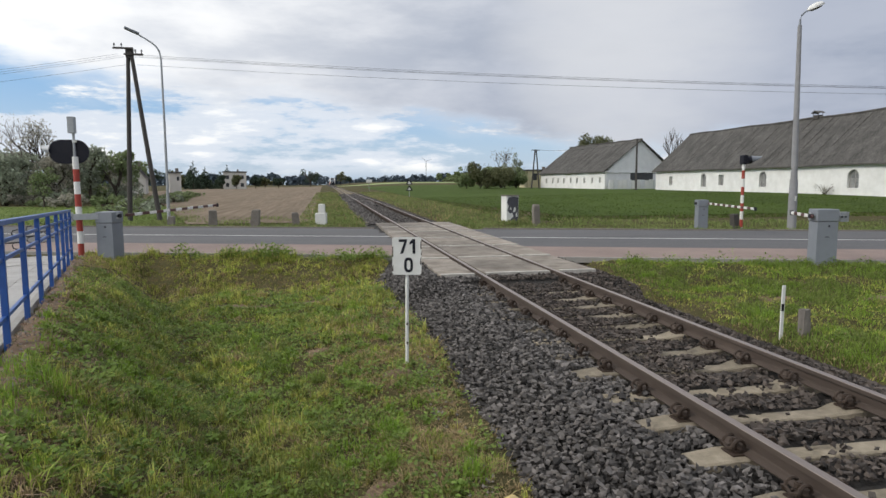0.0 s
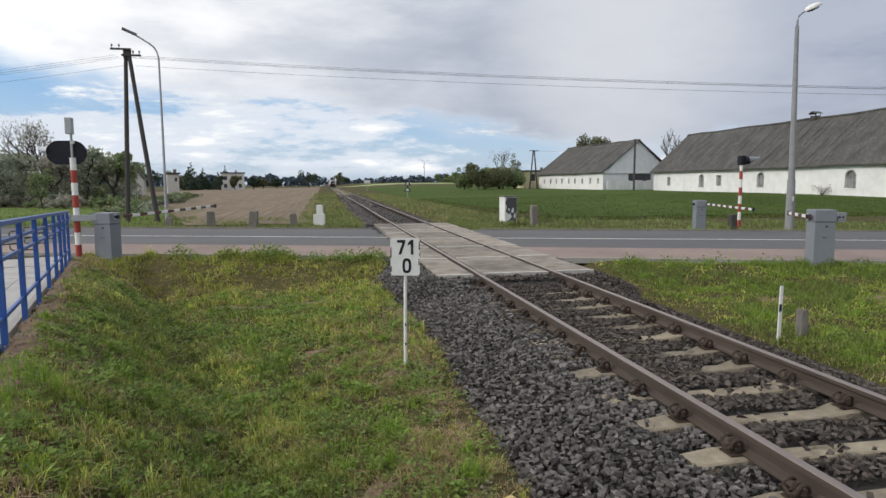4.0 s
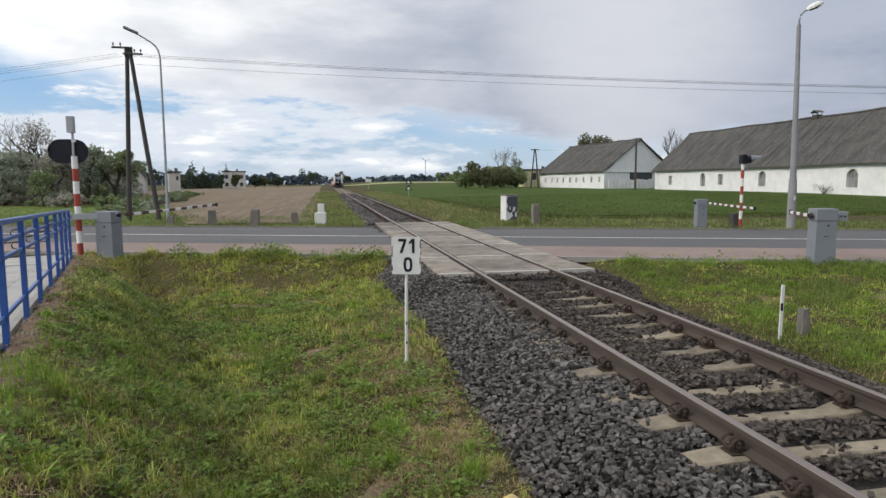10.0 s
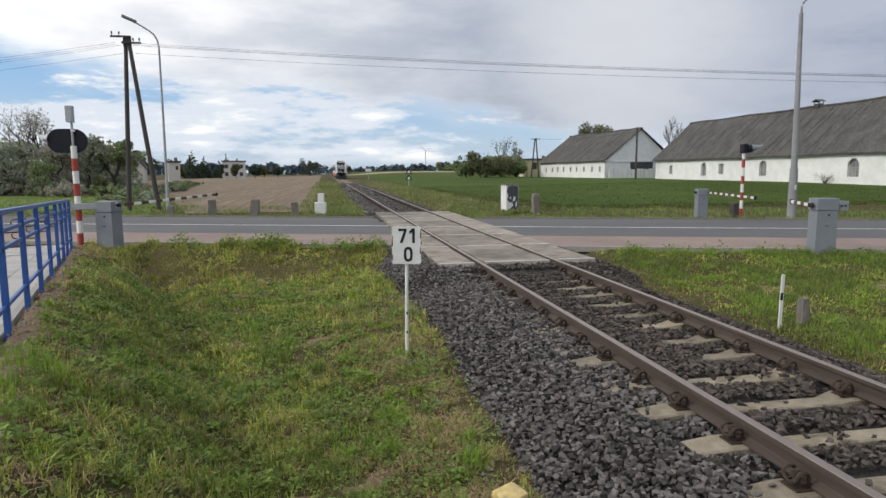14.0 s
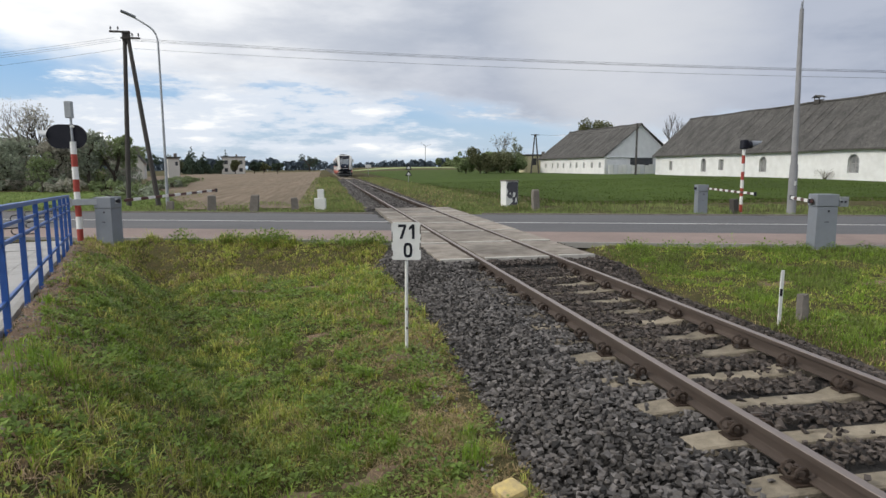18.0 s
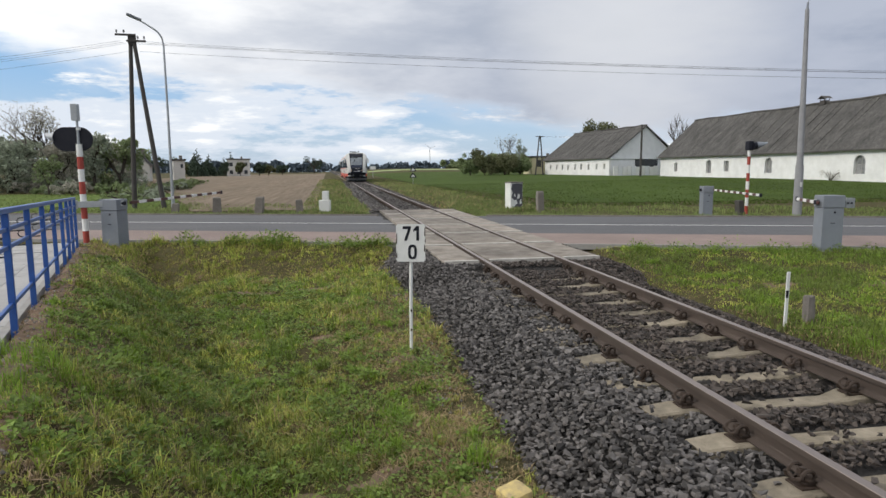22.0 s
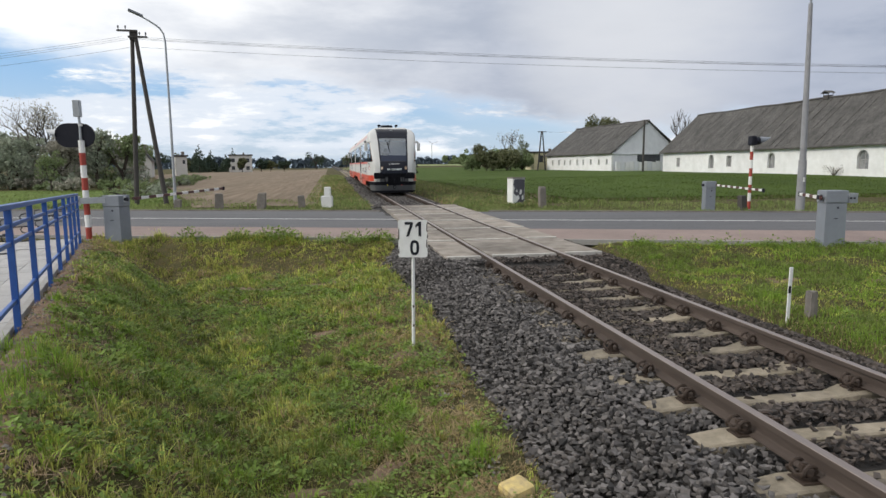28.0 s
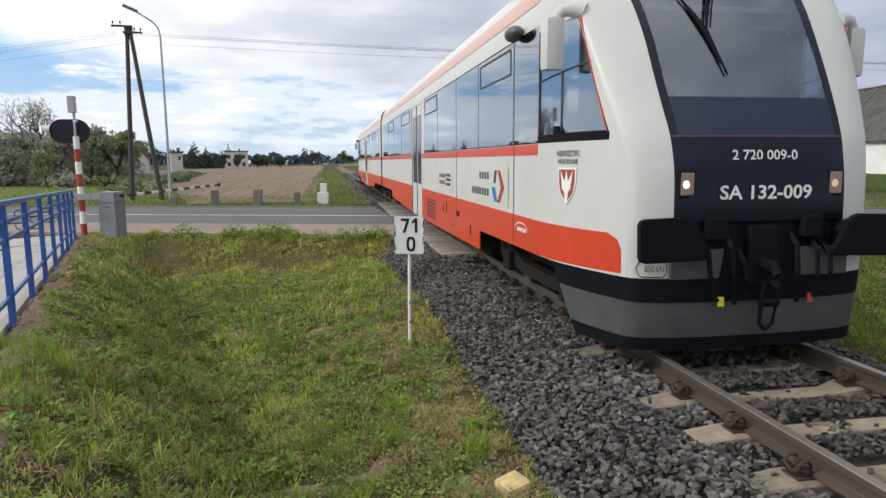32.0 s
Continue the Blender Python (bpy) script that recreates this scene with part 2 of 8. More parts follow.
M = dict(
    grass=material("grass_ground", (0.052, 0.056, 0.020), (0.115, 0.092, 0.048), 5.0, 0.95, bump=0.03, bscale=30, big=0.25, spec=0.1),
    meadow=material("meadow_ground", (0.046, 0.078, 0.015), (0.074, 0.104, 0.025), 0.5, 0.95, bump=0.05, bscale=12, big=0.2, spec=0.1),
    blade=material("grass_blade", (0.215, 0.305, 0.044), (0.49, 0.46, 0.132), 6.0, 0.6, island=0.62, big=0.42, contrast=0.15, spec=0.3, thin=0.4),
    dry=material("dry_grass", (0.46, 0.36, 0.20), (0.30, 0.225, 0.125), 3.0, 0.8, island=0.4, spec=0.15, thin=0.3),
    litter=material("dead_grass", (0.40, 0.29, 0.215), (0.25, 0.175, 0.125), 2.5, 0.85, island=0.45, spec=0.1, thin=0.2),
    meadow_blade=material("meadow_blade", (0.064, 0.106, 0.018), (0.104, 0.140, 0.032), 0.4, 0.7, island=0.4, big=0.2, spec=0.2, thin=0.35),
    weed=material("weed_leaf", (0.132, 0.220, 0.040), (0.245, 0.320, 0.074), 2.0, 0.55, island=0.5, spec=0.35, thin=0.4),
    dirt=material("bare_dirt", (0.300, 0.215, 0.155), (0.165, 0.118, 0.085), 7.0, 0.95, bump=0.02, bscale=60, big=0.15, spec=0.1),
    plough=material("ploughed_soil", (0.265, 0.212, 0.158), (0.150, 0.116, 0.084), 0.5, 0.95, bump=0.05, bscale=6, big=0.12, contrast=0.2, stretch=(6, 0.25, 1), spec=0.1),
    # near-black puts the shade of the gaps between stones into the bed's colour
    ballast=material("gap_shade_ballast", (0.016, 0.014, 0.013), (0.032, 0.028, 0.025), 22, 0.9, bump=0.05, bscale=24, big=0.15),
    stone=material("ballast_stone", (0.060, 0.056, 0.054), (0.142, 0.130, 0.124), 14, 0.85, island=0.8, bump=0.004, bscale=90),
    stone_rust=material("rusty_ballast_stone", (0.046, 0.037, 0.032), (0.088, 0.072, 0.062), 14, 0.85, island=0.72, bump=0.004, bscale=90),
    stone_piece=material("loose_ballast_stone", (0.070, 0.063, 0.059), (0.135, 0.121, 0.113), 14, 0.85, vary=0.5, bump=0.004, bscale=90),
    fresh=material("fresh_grass_blade", (0.175, 0.305, 0.034), (0.270, 0.370, 0.058), 3.0, 0.55, island=0.35, spec=0.3, thin=0.4),
    deep=material("deep_grass_blade", (0.138, 0.202, 0.038), (0.200, 0.250, 0.060), 3.0, 0.55, island=0.35, spec=0.3, thin=0.35),
    pebble=material("pebble", (0.26, 0.235, 0.21), (0.17, 0.15, 0.135), 9, 0.9, island=0.45),
    lamp_brown=material("headlamp_glass_brown", (0.26, 0.17, 0.13), (0.36, 0.25, 0.20), 14, 0.25, spec=0.7),
    t_print=material("screen_print", (0.012, 0.021, 0.048), (0.010, 0.017, 0.040), 2, 0.14, spec=0.4),
    rail_side=material("rail_rust", (0.062, 0.046, 0.038), (0.098, 0.074, 0.060), 14, 0.75, metal=0.2, bump=0.002, bscale=60, big=0.2, stretch=(1, 0.2, 1)),
    rail_top=material("rail_running_face", (0.33, 0.28, 0.25), (0.24, 0.195, 0.17), 30, 0.42, metal=0.65, stretch=(6, 0.3, 1)),
    sleeper=material("sleeper_concrete", (0.31, 0.265, 0.20), (0.17, 0.145, 0.105), 7, 0.9, bump=0.012, bscale=45, big=0.25, vary=0.18, contrast=0.18),
    clip=material("clip_iron", (0.045, 0.034, 0.028), (0.075, 0.05, 0.036), 30, 0.7, metal=0.4),
    slab=material("crossing_concrete", (0.31, 0.278, 0.24), (0.15, 0.124, 0.098), 2.6, 0.88, bump=0.006, bscale=70, big=0.38, vary=0.24, contrast=0.2),
    slab_edge=material("slab_steel_edge", (0.62, 0.59, 0.54), (0.36, 0.33, 0.29), 9, 0.6, metal=0.1),
    asphalt=material("asphalt", (0.084, 0.084, 0.090), (0.110, 0.108, 0.111), 2.2, 0.85, bump=0.003, bscale=150, big=0.12, stretch=(0.35, 2.0, 1)),
    path=material("red_paving", (0.270, 0.198, 0.174), (0.220, 0.172, 0.152), 3.5, 0.9, bump=0.004, bscale=70, big=0.12),
    kerb=material("kerb_concrete", (0.36, 0.345, 0.32), (0.26, 0.25, 0.23), 6, 0.9, bump=0.004, bscale=60),
    paver=material("grey_paver", (0.42, 0.41, 0.40), (0.34, 0.33, 0.315), 7, 0.9, bump=0.003, bscale=90, vary=0.08),
    line=material("road_paint", (0.72, 0.72, 0.70), (0.50, 0.50, 0.49), 9, 0.7, contrast=0.15),
    blue=material("blue_paint", (0.025, 0.10, 0.36), (0.020, 0.075, 0.28), 9, 0.42, bump=0.0008, bscale=40, big=0.1),
    blackrod=material("black_rod", (0.02, 0.02, 0.024), None, 9, 0.5),
    white=material("white_paint", (0.78, 0.78, 0.76), (0.66, 0.66, 0.64), 8, 0.6, big=0.08),
    red=material("red_paint", (0.36, 0.045, 0.03), (0.28, 0.045, 0.03), 12, 0.6),
    darkred=material("dark_red_paint", (0.085, 0.024, 0.020), (0.060, 0.020, 0.018), 12, 0.6),
    black=material("black_paint", (0.010, 0.011, 0.018), (0.016, 0.016, 0.024), 9, 0.5, spec=0.25),
    grey=material("grey_cabinet_paint", (0.215, 0.236, 0.268), (0.18, 0.195, 0.222), 4, 0.5, big=0.08, bump=0.0006, bscale=30),
    zinc=material("galvanised_steel", (0.42, 0.44, 0.46), (0.33, 0.345, 0.36), 10, 0.5, metal=0.5),
    concrete=material("cast_concrete", (0.29, 0.293, 0.305), (0.225, 0.226, 0.235), 5, 0.9, bump=0.003, bscale=60, big=0.12),
    oldconc=material("weathered_concrete", (0.24, 0.215, 0.19), (0.15, 0.135, 0.12), 7, 0.95, bump=0.012, bscale=30, big=0.2),
    peel=material("peeling_whitewash", (0.10, 0.10, 0.12), (0.055, 0.055, 0.065), 5, 0.85, contrast=0.2, bump=0.004, bscale=30),
    wood=material("weathered_pole_wood", (0.080, 0.073, 0.068), (0.052, 0.047, 0.044), 12, 0.9, bump=0.006, bscale=40, stretch=(8, 8, 0.5)),
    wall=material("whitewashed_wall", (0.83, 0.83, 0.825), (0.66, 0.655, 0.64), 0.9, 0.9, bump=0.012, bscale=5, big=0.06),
    # greyed whitewash: the gable end's shade put into colour; beam and panels share it
    gable=material("shaded_whitewash", (0.74, 0.75, 0.77), (0.62, 0.63, 0.65), 1.0, 0.9, big=0.06),
    roof=material("fibre_cement_roof", (0.042, 0.040, 0.039), (0.112, 0.106, 0.098), 5.5, 0.95, bump=0.06, bscale=9, big=0.34, contrast=0.17, stretch=(1.3, 0.5, 0.5)),
    barn_pane=material("barn_pane", (0.16, 0.165, 0.17), (0.30, 0.30, 0.30), 1.6, 0.35, contrast=0.1),
    window_dark=material("dark_window_pane", (0.035, 0.04, 0.045), (0.07, 0.07, 0.075), 2, 0.2),
    plank=material("old_plank", (0.42, 0.41, 0.40), (0.30, 0.29, 0.28), 5, 0.9, stretch=(1, 1, 0.2)),
    bark=material("tree_bark", (0.075, 0.060, 0.048), (0.05, 0.04, 0.032), 9, 0.95, bump=0.02, bscale=20),
    twig=material("pale_twig", (0.19, 0.165, 0.145), (0.13, 0.11, 0.095), 3, 0.95, island=0.2),
    leaf=material("tree_leaf", (0.190, 0.245, 0.115), (0.240, 0.285, 0.145), 0.4, 0.7, island=0.4, spec=0.2, thin=0.35),
    leaf_dk=material("dark_leaf", (0.265, 0.30, 0.225), (0.31, 0.34, 0.26), 0.4, 0.75, island=0.4, spec=0.15, thin=0.42),
    leaf_ol=material("olive_leaf", (0.33, 0.32, 0.27), (0.39, 0.37, 0.31), 0.4, 0.75, island=0.4, spec=0.15, thin=0.42),
    leaf_sh=material("brown_leaf", (0.122, 0.138, 0.066), (0.158, 0.158, 0.088), 0.4, 0.75, island=0.4, spec=0.15, thin=0.3),
    needle=material("spruce_needle", (0.055, 0.080, 0.055), (0.075, 0.100, 0.070), 0.4, 0.8, island=0.4, spec=0.1, thin=0.15),
    verge_blade=material("verge_blade", (0.130, 0.205, 0.050), (0.26, 0.28, 0.115), 0.8, 0.7, island=0.4, big=0.2, spec=0.2, thin=0.35),
    lawn=material("garden_lawn", (0.085, 0.135, 0.030), (0.130, 0.170, 0.050), 0.5, 0.95, bump=0.03, bscale=10, big=0.25, spec=0.1),
    blossom=material("pale_bud", (0.42, 0.40, 0.38), (0.26, 0.25, 0.2), 0.6, 0.8, island=0.3),
    # blue-grey leaf colour stands in for the haze of distance
    hazed_wood=material("hazed_wood", (0.095, 0.122, 0.148), (0.078, 0.102, 0.125), 0.05, 0.95, island=0.3, spec=0.05),
    far_house=material("far_house_render", (0.62, 0.60, 0.56), (0.54, 0.52, 0.48), 1, 0.9),
    yellow_house=material("yellow_render", (0.58, 0.53, 0.34), (0.50, 0.455, 0.29), 1, 0.9),
    yellow=material("yellow_paint", (0.64, 0.50, 0.19), (0.36, 0.28, 0.16), 14, 0.8, bump=0.006, bscale=40, contrast=0.16),
    t_white=material("train_white", (0.60, 0.60, 0.58), (0.54, 0.54, 0.52), 1.5, 0.38, spec=0.4, big=0.04, bump=0.0006, bscale=3),
    t_red=material("train_red", (0.62, 0.060, 0.024), (0.54, 0.055, 0.024), 2.0, 0.3, big=0.06),
    t_pink=material("train_faded_red", (0.60, 0.37, 0.33), (0.55, 0.33, 0.29), 2.0, 0.35),
    t_black=material("train_black_mask", (0.005, 0.007, 0.015), (0.008, 0.010, 0.019), 3, 0.16, spec=0.26),
    t_matt=material("train_matt_black", (0.006, 0.007, 0.010), (0.010, 0.010, 0.013), 12, 0.6, spec=0.07, bump=0.001, bscale=60),
    t_grey=material("train_grey_skirt", (0.088, 0.092, 0.100), (0.060, 0.063, 0.068), 4, 0.36, big=0.2),
    t_dark=material("train_dark_underframe", (0.010, 0.009, 0.009), (0.017, 0.015, 0.013), 9, 0.8, spec=0.2),
    t_seam=material("train_seam", (0.05, 0.05, 0.055), None, 9, 0.6),
    t_inside=material("train_interior", (0.16, 0.18, 0.21), (0.12, 0.135, 0.16), 3, 0.8),
    t_dash=material("train_dashboard", (0.22, 0.25, 0.30), (0.16, 0.18, 0.22), 3, 0.7),
    t_text=material("white_lettering", (0.80, 0.80, 0.80), (0.75, 0.75, 0.75), 3, 0.6),
    t_lamp=material("lamp_glow", (1.0, 0.88, 0.66), (1.0, 0.85, 0.6), 3, 0.3, emit=0.9),
    t_lamp_dim=material("lamp_glow_dim", (1.0, 0.72, 0.45), (0.9, 0.6, 0.4), 3, 0.3, emit=0.12),
    t_led=material("orange_led", (1.0, 0.20, 0.05), None, 3, 0.4, emit=0.12),
    crop=material("far_crop", (0.30, 0.36, 0.17), (0.36, 0.40, 0.21), 0.05, 0.95, spec=0.05),
    wheel=material("wheel_steel", (0.06, 0.05, 0.045), (0.09, 0.075, 0.065), 9, 0.6, metal=0.5),
    hose_y=material("yellow_cap", (0.70, 0.55, 0.03), None, 9, 0.5),
    hose_r=material("red_cap", (0.45, 0.04, 0.03), None, 9, 0.5),
    logo_blue=material("logo_blue", (0.02, 0.20, 0.50), None, 9, 0.5),
    logo_dark=material("logo_dark", (0.05, 0.055, 0.06), None, 9, 0.5),
    t_glass=glass("side_glass", (0.50, 0.58, 0.68), 0.12, 0.30),
    c_glass=glass("cab_glass", (0.72, 0.80, 0.88), 0.80, 0.28),
    w_glass=glass("windscreen_glass", (0.62, 0.74, 0.90), 0.80, 0.19),
)


# ---- mesh helpers ----
def part(name, bm, mat, parent=None, label="", smooth=False):
    """Links a bmesh as one mesh object under a thing or a part."""
    me = bpy.data.meshes.new(name)
    bmesh.ops.recalc_face_normals(bm, faces=bm.faces)
    bm.to_mesh(me)
    bm.free()
    me.materials.append(M[mat] if isinstance(mat, str) else mat)
    if smooth:
        me.polygons.foreach_set("use_smooth", [True] * len(me.polygons))
        me.set_sharp_from_angle(angle=radians(38))
    ob = new(name, me)
    if parent is not None:
        ob.parent = parent
    if label:
        ob["label"] = label
    return ob


def thing(name, label, category, at=None, group="", kind=""):
    ob = new(name)
    if at is not None:
        ob.matrix_basis = at
    return tagged(ob, label, category, group, kind)


def arrays(name, verts, faces, mat, parent=None, smooth=False):
    """A mesh from numpy arrays: verts (n,3), faces (m,k)."""
    me = bpy.data.meshes.new(name)
    verts, faces = np.asarray(verts, np.float32), np.asarray(faces, np.int32)
    me.vertices.add(len(verts))
    me.vertices.foreach_set("co", verts.ravel())
    k = faces.shape[1]
    me.loops.add(faces.size)
    me.loops.foreach_set("vertex_index", faces.ravel())
    me.polygons.add(len(faces))
    me.polygons.foreach_set("loop_start", np.arange(0, faces.size, k, dtype=np.int32))
    me.update(calc_edges=True)
    me.materials.append(M[mat] if isinstance(mat, str) else mat)
    me.polygons.foreach_set("use_smooth", np.full(len(faces), smooth, bool))
    ob = new(name, me)
    if parent is not None:
        ob.parent = parent
    return ob


def box(bm, x0, x1, y0, y1, z0, z1, bevel=0.0, m=None):
    """An upright block between two corners, with chamfered edges."""
    g = bmesh.ops.create_cube(bm, size=1.0, matrix=Matrix.LocRotScale(((x0 + x1) / 2, (y0 + y1) / 2, (z0 + z1) / 2), None, (x1 - x0, y1 - y0, z1 - z0)))
    vs = g["verts"]
    if bevel:
        es = list({e for v in vs for e in v.link_edges})
        r = bmesh.ops.bevel(bm, geom=es, offset=bevel, segments=2, profile=0.6, affect="EDGES")
        vs = list({v for f in r["faces"] for v in f.verts} | {v for v in vs if v.is_valid})
    if m is not None:
        bmesh.ops.transform(bm, matrix=m, verts=[v for v in vs if v.is_valid])
    return bm


def rod(bm, a, b, r0, r1=None, seg=10, caps=True):
    """A round bar from a to b, tapering from r0 to r1."""
    a, b = Vector(a), Vector(b)
    d = b - a
    m = Matrix.Translation((a + b) / 2) @ d.to_track_quat("Z", "Y").to_matrix().to_4x4()
    bmesh.ops.create_cone(bm, cap_ends=caps, segments=seg, radius1=r0, radius2=r0 if r1 is None else r1, depth=d.length, matrix=m)
    return bm


def tube(bm, pts, r, seg=8):
    """A bent bar through points; r is one radius or one for each point."""
    pts = [Vector(p) for p in pts]
    rs = r if isinstance(r, (list, tuple)) else [r] * len(pts)
    rings = []
    for i, p in enumerate(pts):
        d = (pts[min(i + 1, len(pts) - 1)] - pts[max(i - 1, 0)]).normalized()
        u = d.orthogonal().normalized() if abs(d.z) > 0.98 else d.cross(Vector((0, 0, 1))).normalized()
        v = d.cross(u)
        rings.append([bm.verts.new(p + rs[i] * (math.cos(a) * u + math.sin(a) * v)) for a in (2 * math.pi * k / seg for k in range(seg))])
    for a, b in zip(rings, rings[1:]):
        for k in range(seg):
            bm.faces.new((a[k], a[(k + 1) % seg], b[(k + 1) % seg], b[k]))
    bm.faces.new(rings[0][::-1])
    bm.faces.new(rings[-1])
    return bm


def prism(bm, outline, a, b, axis="y"):
    """An outline of (u, v) pairs pushed from a to b along an axis: y gives (u, y, v), x gives (x, u, v), z gives (u, v, z)."""
    def at(u, v, w):
        return {"y": (u, w, v), "x": (w, u, v), "z": (u, v, w)}[axis]
    A = [bm.verts.new(at(u, v, a)) for u, v in outline]
    B = [bm.verts.new(at(u, v, b)) for u, v in outline]
    n = len(outline)
    for k in range(n):
        bm.faces.new((A[k], A[(k + 1) % n], B[(k + 1) % n], B[k]))
    bm.faces.new(A[::-1])
    bm.faces.new(B)
    return bm


def B():
    return bmesh.new()


def lettering(name, text, size, mat, parent, m, label="", bold=0.0, spacing=1.0, shape=None):
    """Words in the built-in font as a thin mesh; the text stands in the local xy plane, centred."""
    cu = bpy.data.curves.new(name, "FONT")
    cu.body, cu.size, cu.align_x, cu.align_y = text, size, "CENTER", "CENTER"
    cu.space_character = spacing
    cu.extrude, cu.offset, cu.resolution_u = 0.0008, bold, 3
    tmp = bpy.data.objects.new(name, cu)
    scene.collection.objects.link(tmp)
    bpy.context.view_layer.update()
    me = bpy.data.meshes.new_from_object(tmp.evaluated_get(bpy.context.evaluated_depsgraph_get()))
    bpy.data.objects.remove(tmp)
    me.transform(m)
    if shape:
        for v in me.vertices:
            v.co = shape(v.co)
    me.materials.clear()
    me.materials.append(M[mat])
    ob = new(name, me)
    ob.parent = parent
    if label:
        ob["label"] = label
    return ob


def sstep(v, a, b):
    t = np.clip((np.asarray(v, float) - a) / (b - a), 0, 1)
    return t * t * (3 - 2 * t)


# ---- plan: the rails run along y at x = 0, rail heads at z = 0; the road crosses at a slant ----
ROAD_N = np.array((0.287, 0.958))      # across the road
ROAD_D = np.array((0.958, -0.287))     # along the road
PATH_Q, ROAD_Q0, ROAD_Q1 = 15.5, 18.35, 25.65
FENCE_A, FENCE_B = np.array((-6.92, 6.55)), np.array((-10.01, 16.34))
FENCE_D = (FENCE_B - FENCE_A) / np.hypot(*(FENCE_B - FENCE_A))
FENCE_R = np.array((FENCE_D[1], -FENCE_D[0]))


def road_at(s, q, z):
    """A point s along and q across the road."""
    p = ROAD_D * s + ROAD_N * q
    return (p[0], p[1], z)


def fence_z(along):
    return 0.33 - 0.0245 * along


# the surroundings are laid out on a sketch plan; SITE sets that plan on the ground beside the track, in metres
SKETCH_EYE, SKETCH_TURN, SKETCH_SCALE = (-3.83, 0.0, 1.88), -0.589, 0.9055
SITE = Matrix.Translation(EYE) @ pose(0, 0, 0, 0, 0, SKETCH_TURN) @ Matrix.Scale(SKETCH_SCALE, 4) @ Matrix.Translation(SKETCH_EYE).inverted()


def to_sketch(x, y):
    """Places beside the track as places on the sketch plan."""
    a = radians(-SKETCH_TURN)
    u, v = (x - EYE[0]) / SKETCH_SCALE, (y - EYE[1]) / SKETCH_SCALE
    return SKETCH_EYE[0] + u * math.cos(a) - v * math.sin(a), SKETCH_EYE[1] + u * math.sin(a) + v * math.cos(a)


def line_z(y):
    """The line climbs evenly towards the horizon."""
    return 0.0037 * np.asarray(y, float)


def bed_run(y):
    s = np.maximum(np.asarray(y, float) - 22.0, 0.0)
    return s * s / (s + 4.0)


def bed_x(y):
    """Where the line lies on the sketch plan."""
    return -0.0125 * bed_run(y)


def bed_z(y):
    """How the ground climbs along the line."""
    return 1.55 * (1 - np.exp(-bed_run(y) / 225.0))


def lumps(x, y, f):
    return np.sin(x * f * 1.7 + 1.3 * np.sin(y * f)) * np.cos(y * f * 1.3 + 0.9 * np.sin(x * f * 1.1))


def ground_z(x, y):
    """Height of the ground."""
    x, y = np.asarray(x, float), np.asarray(y, float)
    q = x * ROAD_N[0] + y * ROAD_N[1]
    e = (x - FENCE_A[0]) * FENCE_R[0] + (y - FENCE_A[1]) * FENCE_R[1]
    al = (x - FENCE_A[0]) * FENCE_D[0] + (y - FENCE_A[1]) * FENCE_D[1]
    fz = np.clip(fence_z(al), 0.0, 0.42)
    ramp_zone = sstep(-e, 0.02, 0.12) * (1 - sstep(-e, 2.85, 3.0)) * (1 - sstep(al, 9.8, 10.1))
    # near side, west of the track: a hollow between the railing's bank, the road's bank and the ballast
    hollow = -0.62 + 0.20 * sstep(x, -5.5, -2.6)
    west = fz - 0.16 * ramp_zone + (hollow - fz) * sstep(e, 0.15, 2.0)
    west = west - 0.20 * np.exp(-(((e - 1.8) / 0.5) ** 2)) * sstep(y, 6.0, 9.0)
    west = west + (-0.04 - west) * sstep(q, 12.9, 15.2)
    west = west + (0.35 - west) * sstep(-y, -3.4, -0.5)
    east = -0.36 + 0.30 * sstep(q, 12.3, 15.2) + 0.10 * sstep(x, 4, 9) * (1 - sstep(q, 12.3, 15.2))
    near = np.where(x < 0, west, east) + 0.025 * lumps(x, y, 2.1) + 0.012 * lumps(x, y, 5.3)
    # far side: verge, fields that rise a little towards the barns
    far = -0.12 - 0.14 * sstep(q, 25.8, 28.0) + 0.10 * sstep(q, 29, 36)
    far = far + 0.45 * sstep(y, 28, 75) * sstep(x, 4, 40)
    far = far + bed_z(y) * (0.6 + 0.4 * sstep(x, -25, -5)) + 2.0 * sstep(y, 190, 430) * sstep(x - bed_x(y), 4, 30) + 0.02 * lumps(x, y, 0.6)
    under = sstep(q, 15.0, 15.4) * (1 - sstep(q, 25.7, 26.0))
    z = near + (far - near) * sstep(q, 18, 24)
    z = z + (-0.16 - z) * under
    bed = 1 - sstep(np.abs(x - bed_x(y)), 2.0, 2.7)
    z = z + (np.minimum(z, -0.58 + 0.25 * sstep(q, 26, 28) + bed_z(y)) - z) * bed
    # tussocks
    apron = sstep(-e, 0.02, 0.12) * (1 - sstep(-e, 3.5, 3.7)) * sstep(al, 9.5, 9.8) * (1 - sstep(al, 13.0, 13.2)) * (1 - under)
    z = z - 0.14 * apron
    rough = (1 - bed) * (1 - under) * (1 - np.maximum(ramp_zone, apron)) * (1 - sstep(np.abs(y - 8), 14, 22))
    z = z + rough * (0.022 * lumps(x, y, 9.0) + 0.015 * lumps(x + 2, y + 1, 17.0))
    return z


def gz(x, y):
    return float(ground_z(x, y))


